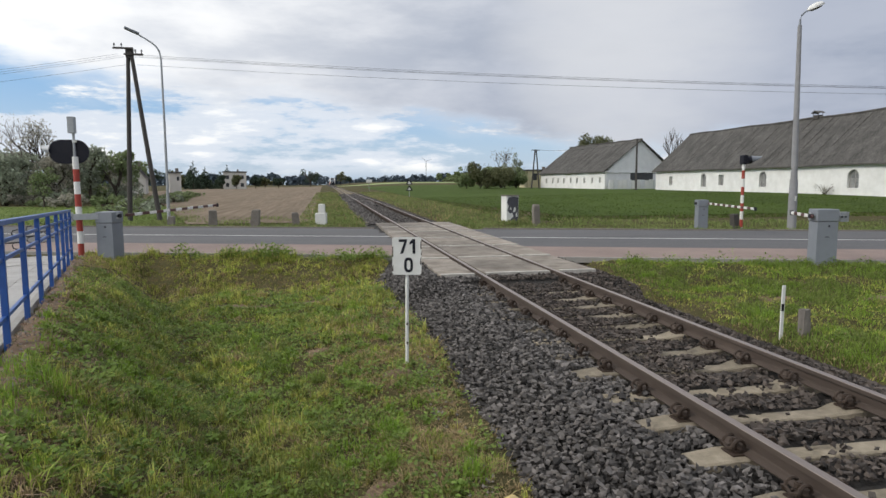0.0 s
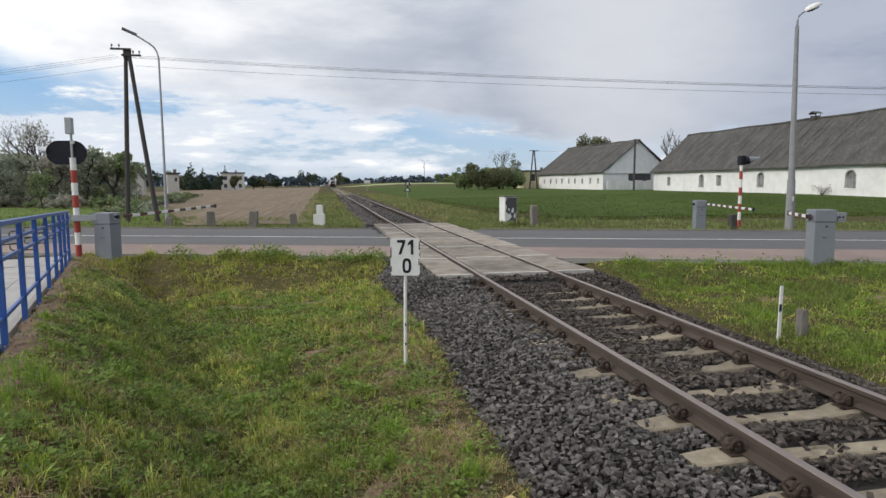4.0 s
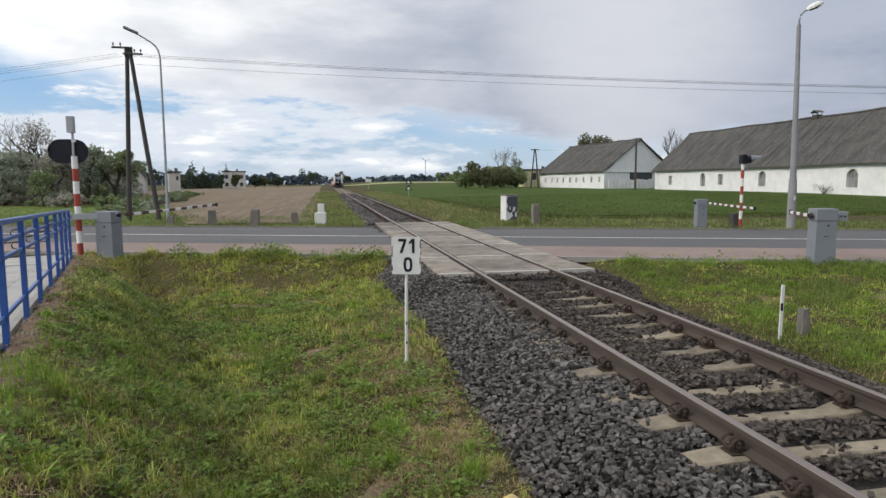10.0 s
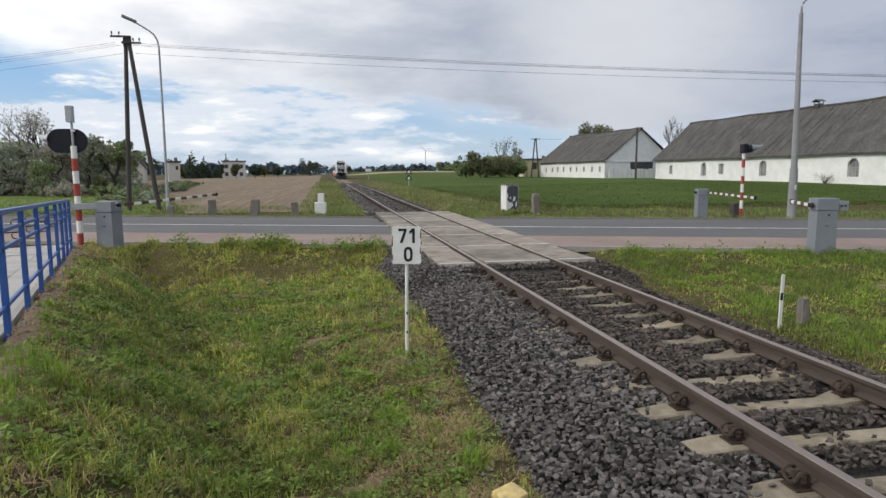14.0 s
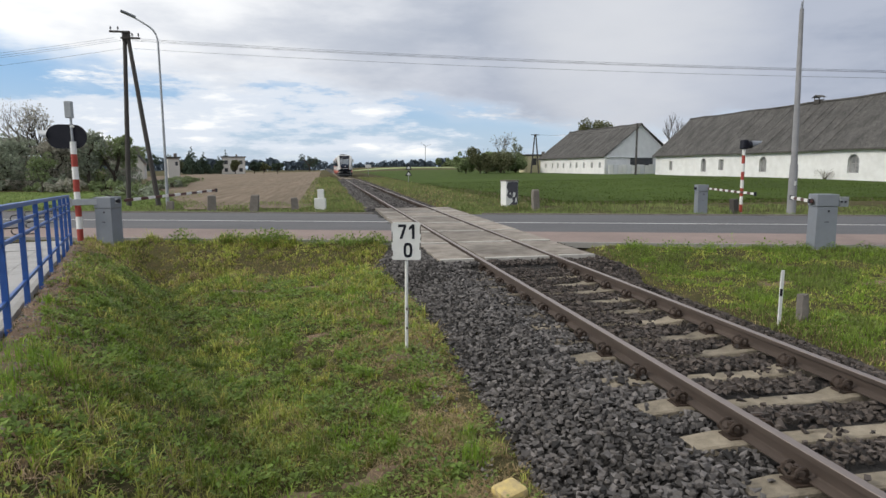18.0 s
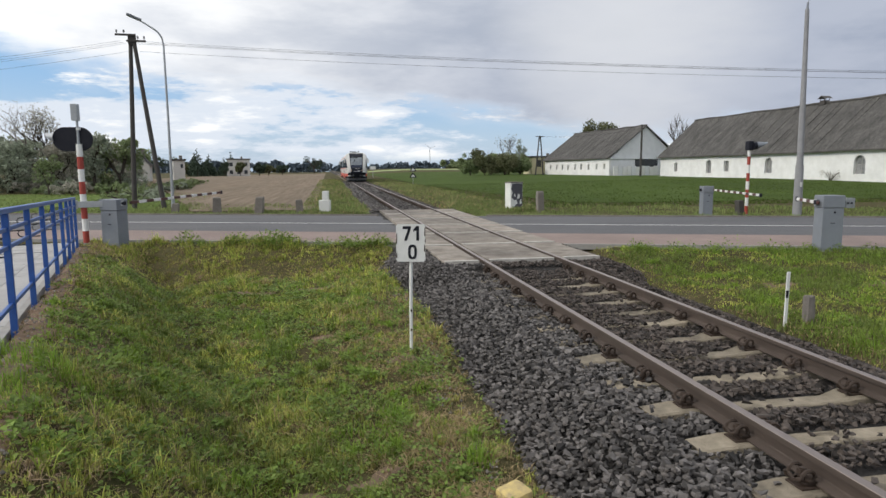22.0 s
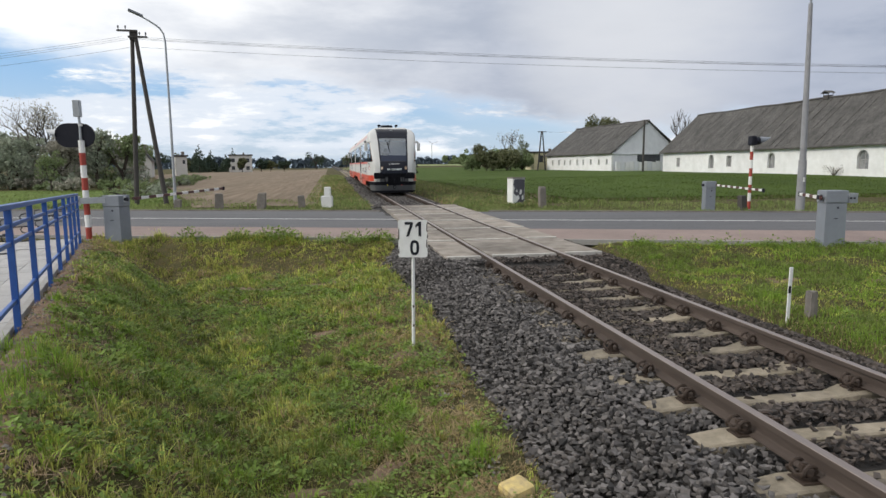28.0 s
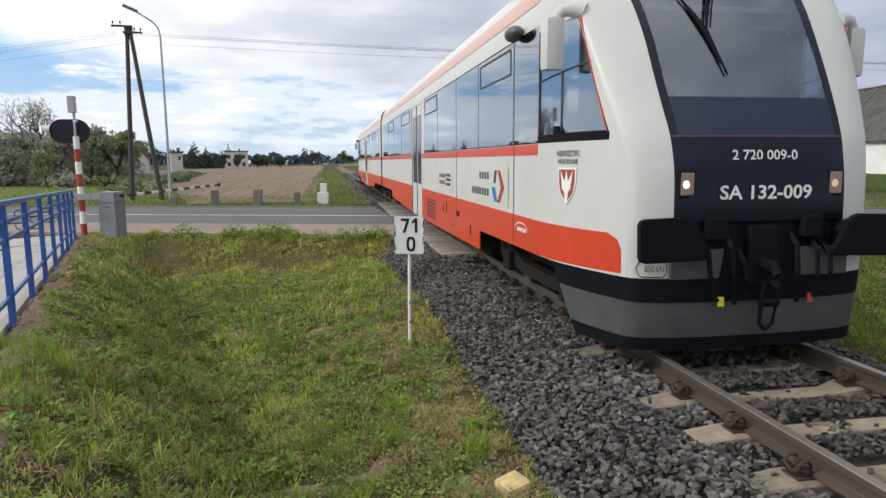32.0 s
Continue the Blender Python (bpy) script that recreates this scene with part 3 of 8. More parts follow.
# ---- ground ----
def spread(lo, hi, fine_lo, fine_hi, step, grow):
    a = list(np.arange(fine_lo, fine_hi + 1e-6, step))
    s, v = step, fine_hi
    while v < hi:
        s *= grow
        v += s
        a.append(v)
    s, v = step, fine_lo
    while v > lo:
        s *= grow
        v -= s
        a.insert(0, v)
    return np.array(a)


def grid(name, xs, ys, zf, mat, smooth=True):
    X, Y = np.meshgrid(xs, ys)
    V = np.stack([X.ravel(), Y.ravel(), zf(X, Y).ravel()], 1)
    nx, ny = len(xs), len(ys)
    i = (np.arange(ny - 1)[:, None] * nx + np.arange(nx - 1)[None, :]).ravel()
    return arrays(name, V, np.stack([i, i + 1, i + 1 + nx, i + nx], 1), mat, smooth=smooth)


ground = tagged(grid("ground", spread(-2600, 2600, -16, 18, 0.2, 1.12), spread(-400, 3200, 1, 30, 0.2, 1.10), ground_z, "grass"),
                "grassy ground with a hollow beside the track", "ground", kind="structure")


def patch(name, x0, x1, y0, y1, lift, mat, label, category, step=1.5, edge=None):
    xs, ys = np.arange(x0, x1 + 1e-6, step), np.arange(y0, y1 + 1e-6, step * 2)
    X, Y = np.meshgrid(xs, ys)
    if edge is not None:
        X = edge(X, Y)
    V = np.stack([X.ravel(), Y.ravel(), (ground_z(X, Y) + lift).ravel()], 1)
    nx, ny = len(xs), len(ys)
    i = (np.arange(ny - 1)[:, None] * nx + np.arange(nx - 1)[None, :]).ravel()
    return tagged(arrays(name, V, np.stack([i, i + 1, i + 1 + nx, i + nx], 1), mat, smooth=True), label, category, kind="structure")


patch("ploughed_field", -40, -4.6, 34.5, 330, 0.05, "plough", "pale brown ploughed field with fine furrows", "field", 1.0,
      lambda X, Y: np.where(X < -11, -11 + (X + 11) * np.clip(0.01 + (Y - 34.5) * 0.0095, 0.01, 1.2), X) - 0.014 * (Y - 34.5))
patch("green_meadow", 6.5, 130, 36, 250, 0.04, "meadow", "bright green meadow in front of the barns", "meadow", 2.0,
      lambda X, Y: X + np.clip((75 - Y) * 0.09, 0, 3.5))
patch("garden_lawn", -62, -13, 37, 62, 0.03, "lawn", "mown green garden lawn beyond the road", "lawn", 1.5,
      lambda X, Y: np.where(X > -17.5, X - np.clip((Y - 43) * 0.14, 0, 4), X))


# ---- road, path, kerbs ----
def strip(name, q0, q1, z, mat, label, category, s0=-260.0, s1=260.0, thick=0.14, parent=None, step=4.0):
    """A band along the road with a real thickness."""
    ss = np.linspace(s0, s1, max(2, int((s1 - s0) / step)))
    bm = B()
    prev = None
    for s in ss:
        ring = [bm.verts.new(road_at(s, q, zz)) for q, zz in ((q0, z - thick), (q0, z), (q1, z), (q1, z - thick))]
        if prev:
            for k in range(3):
                bm.faces.new((prev[k], prev[k + 1], ring[k + 1], ring[k]))
        prev = ring
    ob = part(name, bm, mat, parent)
    return tagged(ob, label, category, kind="structure") if label else ob


strip("road", ROAD_Q0, ROAD_Q1, -0.025, "asphalt", "grey asphalt road with worn wheel tracks", "road")
strip("cycle_path", PATH_Q, ROAD_Q0 - 0.02, -0.02, "path", "reddish paved path along the road", "path")
strip("kerb", PATH_Q - 0.09, PATH_Q - 0.004, -0.005, "kerb", "narrow grey concrete kerb", "kerb", s1=-6.55)
strip("kerb", PATH_Q - 0.09, PATH_Q - 0.004, -0.005, "kerb", "narrow grey concrete kerb", "kerb", s0=-2.7)
strip("kerb", ROAD_Q1 + 0.004, ROAD_Q1 + 0.14, 0.03, "oldconc", "dark weathered road edge", "kerb", s0=-260, s1=-9.9)
strip("kerb", ROAD_Q1 + 0.004, ROAD_Q1 + 0.14, 0.03, "oldconc", "dark weathered road edge", "kerb", s0=-5.2, s1=260)
for a, b in ((-260, -8.3), (-4.6, 260)):
    strip("road_marking", 21.55, 21.67, -0.019, "line", "thin white centre line", "road marking", s0=a, s1=b, thick=0.004)


# ---- track ----
def rail_outline():
    h = [(-0.065, -0.150), (0.065, -0.150), (0.065, -0.141), (0.014, -0.122), (0.009, -0.115), (0.009, -0.052), (0.016, -0.044), (0.0355, -0.038), (0.0355, -0.004)]
    return h + [(-u, v) for u, v in reversed(h[2:])]


RAIL_YS = [-8.0, 60.0, 300.0, 900.0]


def lay(bm, outline):
    """An outline drawn along the line of the track."""
    prev, n = None, len(outline)
    for y in RAIL_YS:
        ring = [bm.verts.new((u, y, v + float(line_z(y)))) for u, v in outline]
        if prev:
            for k in range(n):
                bm.faces.new((prev[k], prev[(k + 1) % n], ring[(k + 1) % n], ring[k]))
        else:
            bm.faces.new(ring[::-1])
        prev = ring
    bm.faces.new(prev)


track = thing("railway_track", "single railway track of rusty rails on concrete sleepers", "railway track", kind="structure")
for cx in (-0.7525, 0.7525):
    bm = B()
    lay(bm, [(cx + u, v) for u, v in rail_outline()])
    r = part("rail", bm, "rail_side", track)
    bm = B()
    lay(bm, [(cx - 0.034, -0.004), (cx + 0.034, -0.004), (cx + 0.031, 0.0), (cx - 0.031, 0.0)])
    part("running_face", bm, "rail_top", r, "worn shiny running face")


def ballast_z(x, y):
    """Top of the stone bed; it is filled up level beside the crossing slabs."""
    ax = np.abs(x)
    full = sstep(y, 10.4, 11.4) * (1 - sstep(y, 26.8, 28.0)) * sstep(ax, 0.8, 1.1)
    lift = 0.13 * sstep(y, 10.2, 11.35) * (1 - sstep(y, 11.5, 11.9)) * (1 - sstep(ax, 0.8, 1.1))
    wide = np.where(x > 0, -0.10, 0.0)
    return -0.190 + lift + 0.12 * full - 0.38 * np.clip((ax - 1.45 - wide - 0.30 * full) / 0.95, 0, 1) ** 1.15


bx = np.array([-2.75, -2.6, -2.4, -2.2, -2.0, -1.8, -1.6, -1.5, -1.3, -1.1, -0.95, -0.8, -0.6, -0.3, 0, 0.3, 0.6, 0.8, 0.95, 1.1, 1.3, 1.5, 1.6, 1.8, 2.0, 2.2, 2.4, 2.6, 2.75])
ballast_bed = tagged(grid("ballast_bed", bx, spread(-8, 900, 3, 40, 0.3, 1.12), lambda X, Y: ballast_z(X, Y) - 0.035 + line_z(Y) + 0.012 * lumps(X, Y, 7), "ballast"), "crushed stone track bed, painted near-black as shade between stones", "track bed", kind="structure")

# sleepers: one mesh, humped under each rail and dished in the middle
bm = B()
prof = [(-1.20, 0.12), (-1.16, 0.13), (-0.95, 0.14), (-0.6, 0.14), (-0.42, 0.105), (0.42, 0.105), (0.6, 0.14), (0.95, 0.14), (1.16, 0.13), (1.20, 0.12)]
prev = None
for x, w in prof:
    top = -0.162 - (0.035 if abs(x) < 0.5 else 0.0) - (0.02 if abs(x) > 1.0 else 0.0)
    ring = [bm.verts.new((x, yy, zz)) for yy, zz in ((-w, -0.33), (-w + 0.015, top - 0.012), (-w + 0.03, top), (w - 0.03, top), (w - 0.015, top - 0.012), (w, -0.33))]
    if prev:
        for k in range(5):
            bm.faces.new((prev[k], prev[k + 1], ring[k + 1], ring[k]))
    else:
        bm.faces.new(ring)
    prev = ring
bm.faces.new(prev[::-1])
first_sleeper = part("sleeper", bm, "sleeper", track)
# fastening: base plate, two bolts with coil washers and nuts, one mesh for each rail seat
bm = B()
box(bm, -0.17, 0.17, -0.07, 0.07, -0.165, -0.150, 0.004)
for sx in (-1, 1):
    box(bm, sx * 0.080 - 0.03, sx * 0.080 + 0.03, -0.05, 0.05, -0.15, -0.122, 0.006)
    rod(bm, (sx * 0.118, 0, -0.15), (sx * 0.118, 0, -0.052), 0.017, 0.017, 7)
    rod(bm, (sx * 0.118, 0, -0.088), (sx * 0.118, 0, -0.060), 0.030, 0.028, 6)
    # coil clip: two upright rings of spring steel beside the bolt
    for sy in (-0.055, 0.055):
        tube(bm, [(sx * (0.118 + 0.048 * math.cos(a)), sy + 0.004 * a, -0.100 + 0.046 * math.sin(a)) for a in np.linspace(0, 6.28, 11)], 0.012, 5)
    tube(bm, [(sx * 0.166, -0.055, -0.100), (sx * 0.172, 0.0, -0.122), (sx * 0.166, 0.055, -0.100)], 0.012, 5)
first_clip = part("fastening", bm, "clip", first_sleeper)
first_clip.location.x = -0.7525
SLEEPER_Y, SLEEPER_STEP = 4.41, 0.647
sleeper_ys = [y for y in (SLEEPER_Y + SLEEPER_STEP * k for k in range(-10, 330)) if not 11.4 < y < 27.0]
for i, y in enumerate(sleeper_ys):
    sl = first_sleeper if i == 0 else new("sleeper", first_sleeper.data)
    sl.parent = track
    sl.location = (0.02 * math.sin(i * 5.1), y + 0.015 * math.sin(i * 3.3), 0.008 * math.sin(i * 2.3) + float(line_z(y)))
    sl.rotation_euler.z = 0.012 * math.sin(i * 1.9)
    if y < 60:
        for cx in (-0.7525, 0.7525):
            c = first_clip if (i == 0 and cx < 0) else new("fastening", first_clip.data)
            c.parent = sl
            c.location = (cx, 0, 0)

# ---- level crossing: concrete slabs with steel-edged ends ----
crossing = thing("level_crossing", "level crossing deck of worn grey concrete slabs", "level crossing", kind="structure")
CY0, CY1, CN = 11.50, 26.85, 6
for k in range(CN):
    y0 = CY0 + (CY1 - CY0) * k / CN
    y1 = CY0 + (CY1 - CY0) * (k + 1) / CN - 0.025
    for x0, x1 in ((-1.53, -0.845), (-0.655, 0.655), (0.845, 1.62)):
        jog = 0.0 if abs(x0) < 0.7 else 0.25 * (-1 if x0 < 0 else 1) * 0.3
        bm = B()
        zt = float(line_z((y0 + y1) / 2)) - 0.012
        box(bm, x0, x1, y0 + jog, y1 + jog, zt - 0.20, zt - 0.006 - 0.004 * math.sin(k * 7 + x0 * 3), 0.012)
        s = part("slab", bm, "slab", crossing)
        bm = B()
        box(bm, x0 + 0.02, x1 - 0.02, y0 + jog - 0.012, y0 + jog + 0.075, zt - 0.10, zt + 0.004, 0.003)
        part("edge_angle", bm, "slab_edge", s, "pale steel edge angle")

# ---- railing along the ramp ----
railing = thing("railing", "bright blue painted steel railing along a paved ramp", "railing")
frot = math.degrees(math.atan2(FENCE_D[1], FENCE_D[0])) - 90


def on_fence(al, off=0.0, dz=0.0):
    p = FENCE_A + FENCE_D * al + FENCE_R * off
    return Vector((p[0], p[1], fence_z(al) + dz))


def bar(bm, a, b, w, h):
    """A square tube from a to b."""
    a, b = Vector(a), Vector(b)
    d = b - a
    mm = Matrix.Translation((a + b) / 2) @ d.to_track_quat("Y", "Z").to_matrix().to_4x4()
    return box(bm, -w / 2, w / 2, -d.length / 2, d.length / 2, -h / 2, h / 2, 0.006, mm)


POSTS = [-1.62, 0.0, 1.58, 3.18, 4.79, 6.37, 7.7, 8.9, 10.27]
for al in POSTS:
    bm = B()
    mm = Matrix.Translation(on_fence(al)) @ pose(0, 0, 0, 0, 0, frot)
    box(bm, -0.03, 0.03, -0.03, 0.03, -0.25, 1.19, 0.006, mm)
    p = part("post", bm, "blue", railing)
    for hz in (1.0, 0.83):
        bm = B()
        tube(bm, [mm @ Vector(v) for v in ((-0.03, 0.0, hz - 0.07), (-0.24, 0.0, hz - 0.075), (-0.285, 0.0, hz - 0.06), (-0.30, 0.0, hz - 0.02), (-0.28, 0.0, hz + 0.015), (-0.22, 0.0, hz + 0.025))], 0.009, 6)
        part("bracket_rod", bm, "blackrod", p, "bent black rod")
bm = B()
bar(bm, on_fence(-2.6, 0, 1.20), on_fence(10.32, 0, 1.20), 0.075, 0.05)
part("handrail", bm, "blue", railing)
for h in (1.02, 0.85, 0.30):
    bm = B()
    bar(bm, on_fence(-2.6, -0.005, h), on_fence(10.27, -0.005, h), 0.035, 0.04)
    part("cross_rail", bm, "blue", railing)

# paved ramp behind the railing
ramp = thing("pavement", "grey concrete paver ramp beside the blue railing", "pavement", kind="structure")
bm = B()
v = [on_fence(-8, -0.1, -0.012), on_fence(-8, -3.4, -0.012), on_fence(9.9, -3.4, -0.012), on_fence(9.9, -0.1, -0.012)]
low = [bm.verts.new(p - Vector((0, 0, 0.5))) for p in v]
top = [bm.verts.new(p - Vector((0, 0, 0.02))) for p in v]
bm.faces.new(top)
for k in range(4):
    bm.faces.new((low[k], low[(k + 1) % 4], top[(k + 1) % 4], top[k]))
part("pavement_bed", bm, "oldconc", ramp)
bm = B()
box(bm, -0.246, 0.246, -0.246, 0.246, -0.05, 0.0, 0.006)
paver_mesh = None
for i in range(6):
    for j in range(35):
        al, off = -7.7 + 0.5 * j, -0.40 - 0.5 * i
        if paver_mesh is None:
            pv = part("paver", bm, "paver", ramp)
            paver_mesh = pv.data
        else:
            pv = new("paver", paver_mesh)
            pv.parent = ramp
        pv.matrix_basis = Matrix.Translation(on_fence(al, off, 0.003 * math.sin(i * 5 + j * 3))) @ pose(0, 0, 0, -1.4, 0, frot)
bm = B()
bar(bm, on_fence(-8, -0.10, -0.05), on_fence(9.9, -0.10, -0.05), 0.08, 0.16)
part("edging", bm, "kerb", ramp)
# apron between the ramp, the barrier machine and the path
bm = B()
vs = []
for al, off in ((9.88, -3.6), (9.88, -0.08), (13.1, -0.08), (13.1, -3.6)):
    p = FENCE_A + FENCE_D * al + FENCE_R * off
    vs.append(Vector((p[0], p[1], 0.07 - 0.033 * (al - 10.1) - 0.014)))
top = [bm.verts.new(p) for p in vs]
low = [bm.verts.new(p - Vector((0, 0, 0.4))) for p in vs]
bm.faces.new(top)
for k in range(4):
    bm.faces.new((low[k], low[(k + 1) % 4], top[(k + 1) % 4], top[k]))
part("pavement_bed", bm, "oldconc", ramp)
for i in range(7):
    for j in range(6):
        off, al = -3.35 + 0.5 * i, 10.12 + 0.5 * j
        pv = new("paver", paver_mesh)
        pv.parent = ramp
        p = FENCE_A + FENCE_D * al + FENCE_R * off
        pv.matrix_basis = Matrix.Translation((p[0], p[1], 0.07 - 0.033 * (al - 10.1) + 0.003 * math.sin(i * 5 + j * 3))) @ pose(0, 0, 0, -1.9, 0, frot)


# ---- kilometre sign beside the ballast ----
def kilometre_sign():
    t = thing("kilometre_sign", "white enamel kilometre sign with black digits on a thin white post", "sign", Matrix.Translation((-2.93, 7.86, 0)) @ pose(0, 0, 0, 0, 0, -12))
    zb = gz(-2.96, 7.86)
    bm = B()
    tube(bm, [(-0.012, 0.02, zb - 0.2), (-0.006, 0.02, 0.3), (0.0, 0.02, 0.80)], 0.021, 10)
    p = part("post", bm, "white", t, smooth=True)
    for h in (-0.15, 0.10):
        bm = B()
        box(bm, -0.012, 0.008, -0.005, 0.0, h, h + 0.035, 0.002)
        part("paint_chip", bm, "rail_side", p, "rusty chip in the paint")
    bm = B()
    rx, rz, r = 0.183, 0.237, 0.03
    pts = []
    for cx, cz, a0 in ((rx - r, rz - r, 0), (-rx + r, rz - r, 90), (-rx + r, -rz + r, 180), (rx - r, -rz + r, 270)):
        pts += [(cx + r * math.cos(radians(a0 + d)), 0.985 + cz + r * math.sin(radians(a0 + d))) for d in (0, 30, 60, 90)]
    prism(bm, pts, -0.012, 0.0)
    pl = part("plate", bm, "white", t)
    seven = [(-0.098, 1.196), (0.004, 1.196), (0.004, 1.168), (-0.046, 1.015), (-0.082, 1.015), (-0.032, 1.162), (-0.098, 1.162)]
    one = [(0.075, 1.198), (0.107, 1.198), (0.107, 1.015), (0.073, 1.015), (0.073, 1.148), (0.036, 1.126), (0.036, 1.158)]
    for pts in (seven, one):
        bm = B()
        prism(bm, pts, -0.0150, -0.0125)
        part("digit", bm, "black", pl, "black painted digit")
    bm = B()
    rings = []
    for u, v in ((0.056, 0.094), (0.024, 0.060)):
        ring = [(0.022 + math.copysign(abs(math.cos(a)) ** 0.7, math.cos(a)) * u, 0.872 + math.copysign(abs(math.sin(a)) ** 0.75, math.sin(a)) * v) for a in np.linspace(0, 2 * math.pi, 29)[:-1]]
        rings.append([[bm.verts.new((p, y, q)) for p, q in ring] for y in (-0.0150, -0.0125)])
    for k in range(28):
        n = (k + 1) % 28
        (of, ob), (nf, nb) = rings
        for f in ((of[k], of[n], nf[n], nf[k]), (of[k], ob[k], ob[n], of[n]), (nf[k], nf[n], nb[n], nb[k])):
            bm.faces.new(f)
    part("digit", bm, "black", pl, "black painted digit")
    for z0, z1, x0 in ((1.08, 1.17, 0.170), (0.88, 0.96, 0.166), (1.0, 1.03, 0.176), (0.80, 0.86, -0.184), (0.98, 1.10, -0.184)):
        bm = B()
        prism(bm, [(x0, z0), (x0 + 0.014, z0 - 0.01), (x0 + 0.014, z1 + 0.012), (x0 + 0.004, z1)], -0.0145, 0.001)
        part("chipped_edge", bm, "rail_side", pl, "dark chipped enamel edge")
    return t


kilometre_sign()


# ---- barrier machines ----
def barrier(at, turn, arm_a, arm_b, n, weight, label, red="darkred", size=(0.46, 0.46, 1.28)):
    """A grey drive cabinet with a lid, lock and slot, an arm across the road and its counterweight arm; the arm's ends are world points."""
    x, y = at
    zb = gz(x, y) - 0.08
    m = Matrix.Translation((x, y, 0)) @ pose(0, 0, 0, 0, 0, turn)
    t = thing("barrier_machine", label, "level crossing barrier", m, "crossing barriers")
    inv = m.inverted()
    w, d, h = size
    bm = B()
    z1 = h - 0.10
    b0, b1 = w / 2 * 1.0, w / 2 * 0.97
    prism(bm, [(-b0, zb), (b0, zb), (b1, z1 - 0.30), (-b1, z1 - 0.30)], -d / 2, d / 2)
    body = part("body", bm, "grey", t)
    bm = B()
    box(bm, -w / 2 - 0.012, w / 2 + 0.012, -d / 2 - 0.012, d / 2 + 0.012, z1 - 0.292, z1, 0.02)
    lid = part("lid", bm, "grey", t)
    bm = B()
    rod(bm, (0.03, -d / 2 - 0.01, z1 - 0.40), (0.03, -d / 2 + 0.01, z1 - 0.40), 0.024, 0.024, 12)
    part("lock", bm, "black", body, "round black lock")
    bm = B()
    box(bm, -0.05, 0.05, -d / 2 - 0.005, -d / 2 + 0.004, z1 - 0.665, z1 - 0.65, 0.001)
    part("slot", bm, "black", body, "narrow dark slot")
    bm = B()
    box(bm, -w / 2 - 0.04, w / 2 + 0.04, -d / 2 - 0.04, d / 2 + 0.04, zb - 0.15, zb + 0.085, 0.01)
    part("foundation", bm, "concrete", t, "low concrete foundation")
    a, b = inv @ Vector(arm_a), inv @ Vector(arm_b)
    bm = B()
    rod(bm, (-w / 2 - 0.10, a.y * 0 + 0.0, a.z), (w / 2 + 0.10, 0.0, a.z), 0.055, 0.055, 14)
    part("axle", bm, "black", t)
    bm = B()
    bar(bm, a, b, 0.03, 0.07)
    arm = part("arm", bm, "zinc", t, "long striped arm")
    for k in range(n):
        bm = B()
        bar(bm, a + (b - a) * (k / n), a + (b - a) * ((k + 1) / n - 0.0004), 0.045, 0.078)
        part("band", bm, (red, "white")[k % 2], arm)
    bm = B()
    bar(bm, b, b + (b - a).normalized() * 0.10, 0.07, 0.13)
    part("end_cap", bm, "black", arm, "black end cap")
    if weight is not None:
        wv = inv @ Vector(weight)
        bm = B()
        bar(bm, (a.x, 0, a.z), wv, 0.06, 0.16)
        ca = part("counterweight_arm", bm, "zinc", t, "galvanised counterweight arm")
        bm = B()
        dd = (wv - Vector((a.x, 0, a.z))).normalized()
        bar(bm, wv - dd * 0.24, wv, 0.11, 0.24)
        part("counterweight", bm, "zinc", ca, "flat steel counterweight")
        for k in (0.10, 0.20):
            bm = B()
            c = wv - dd * k
            side = dd.cross(Vector((0, 0, 1))).normalized()
            rod(bm, c - side * 0.075, c + side * 0.075, 0.022, 0.022, 8)
            part("bolt", bm, "black", ca)
    return t


barrier((-9.72, 18.15), -16.0, (-9.36, 18.35, 1.07), (-8.1, 24.7, 1.13), 15, (-10.75, 17.85, 1.05), "grey barrier cabinet with a lowered striped arm beside the railing", "darkred")
barrier((7.78, 13.42), -14.0, (7.42, 13.35, 1.09), (8.62, 15.55, 1.07), 6, (8.50, 13.5, 1.06), "grey barrier cabinet with a short striped arm in the grass verge", "darkred", (0.48, 0.42, 1.36))
barrier((11.87, 25.1), -10.0, (12.08, 24.98, 1.02), (10.5, 19.7, 1.0), 16, None, "grey barrier cabinet beyond the road with its striped arm lowered", "darkred", (0.42, 0.42, 1.28))


# ---- road signals ----
def signal_post(x, y, top, n, lean=0.0):
    zb = gz(x, y)
    t = thing("road_signal", "", "road signal", Matrix.Translation((x, y, 0)), "crossing signals")
    lo = zb + 0.02
    bm = B()
    rod(bm, (lean * lo, 0, lo), (lean * top, 0, top - 0.01), 0.07, 0.07, 16)
    p = part("post", bm, "white", t, smooth=True)
    for k in range(n):
        z0, z1 = lo + (top - lo) * k / n, lo + (top - lo) * (k + 1) / n
        bm = B()
        rod(bm, (lean * z0, 0, z0), (lean * z1, 0, z1 - 0.001), 0.075, 0.075, 16)
        part("band", bm, ("red", "white")[k % 2], p, smooth=True)
    bm = B()
    rod(bm, (0, 0, zb - 0.2), (0, 0, zb + 0.03), 0.13, 0.11, 16)
    part("foot", bm, "concrete", t)
    return t, p


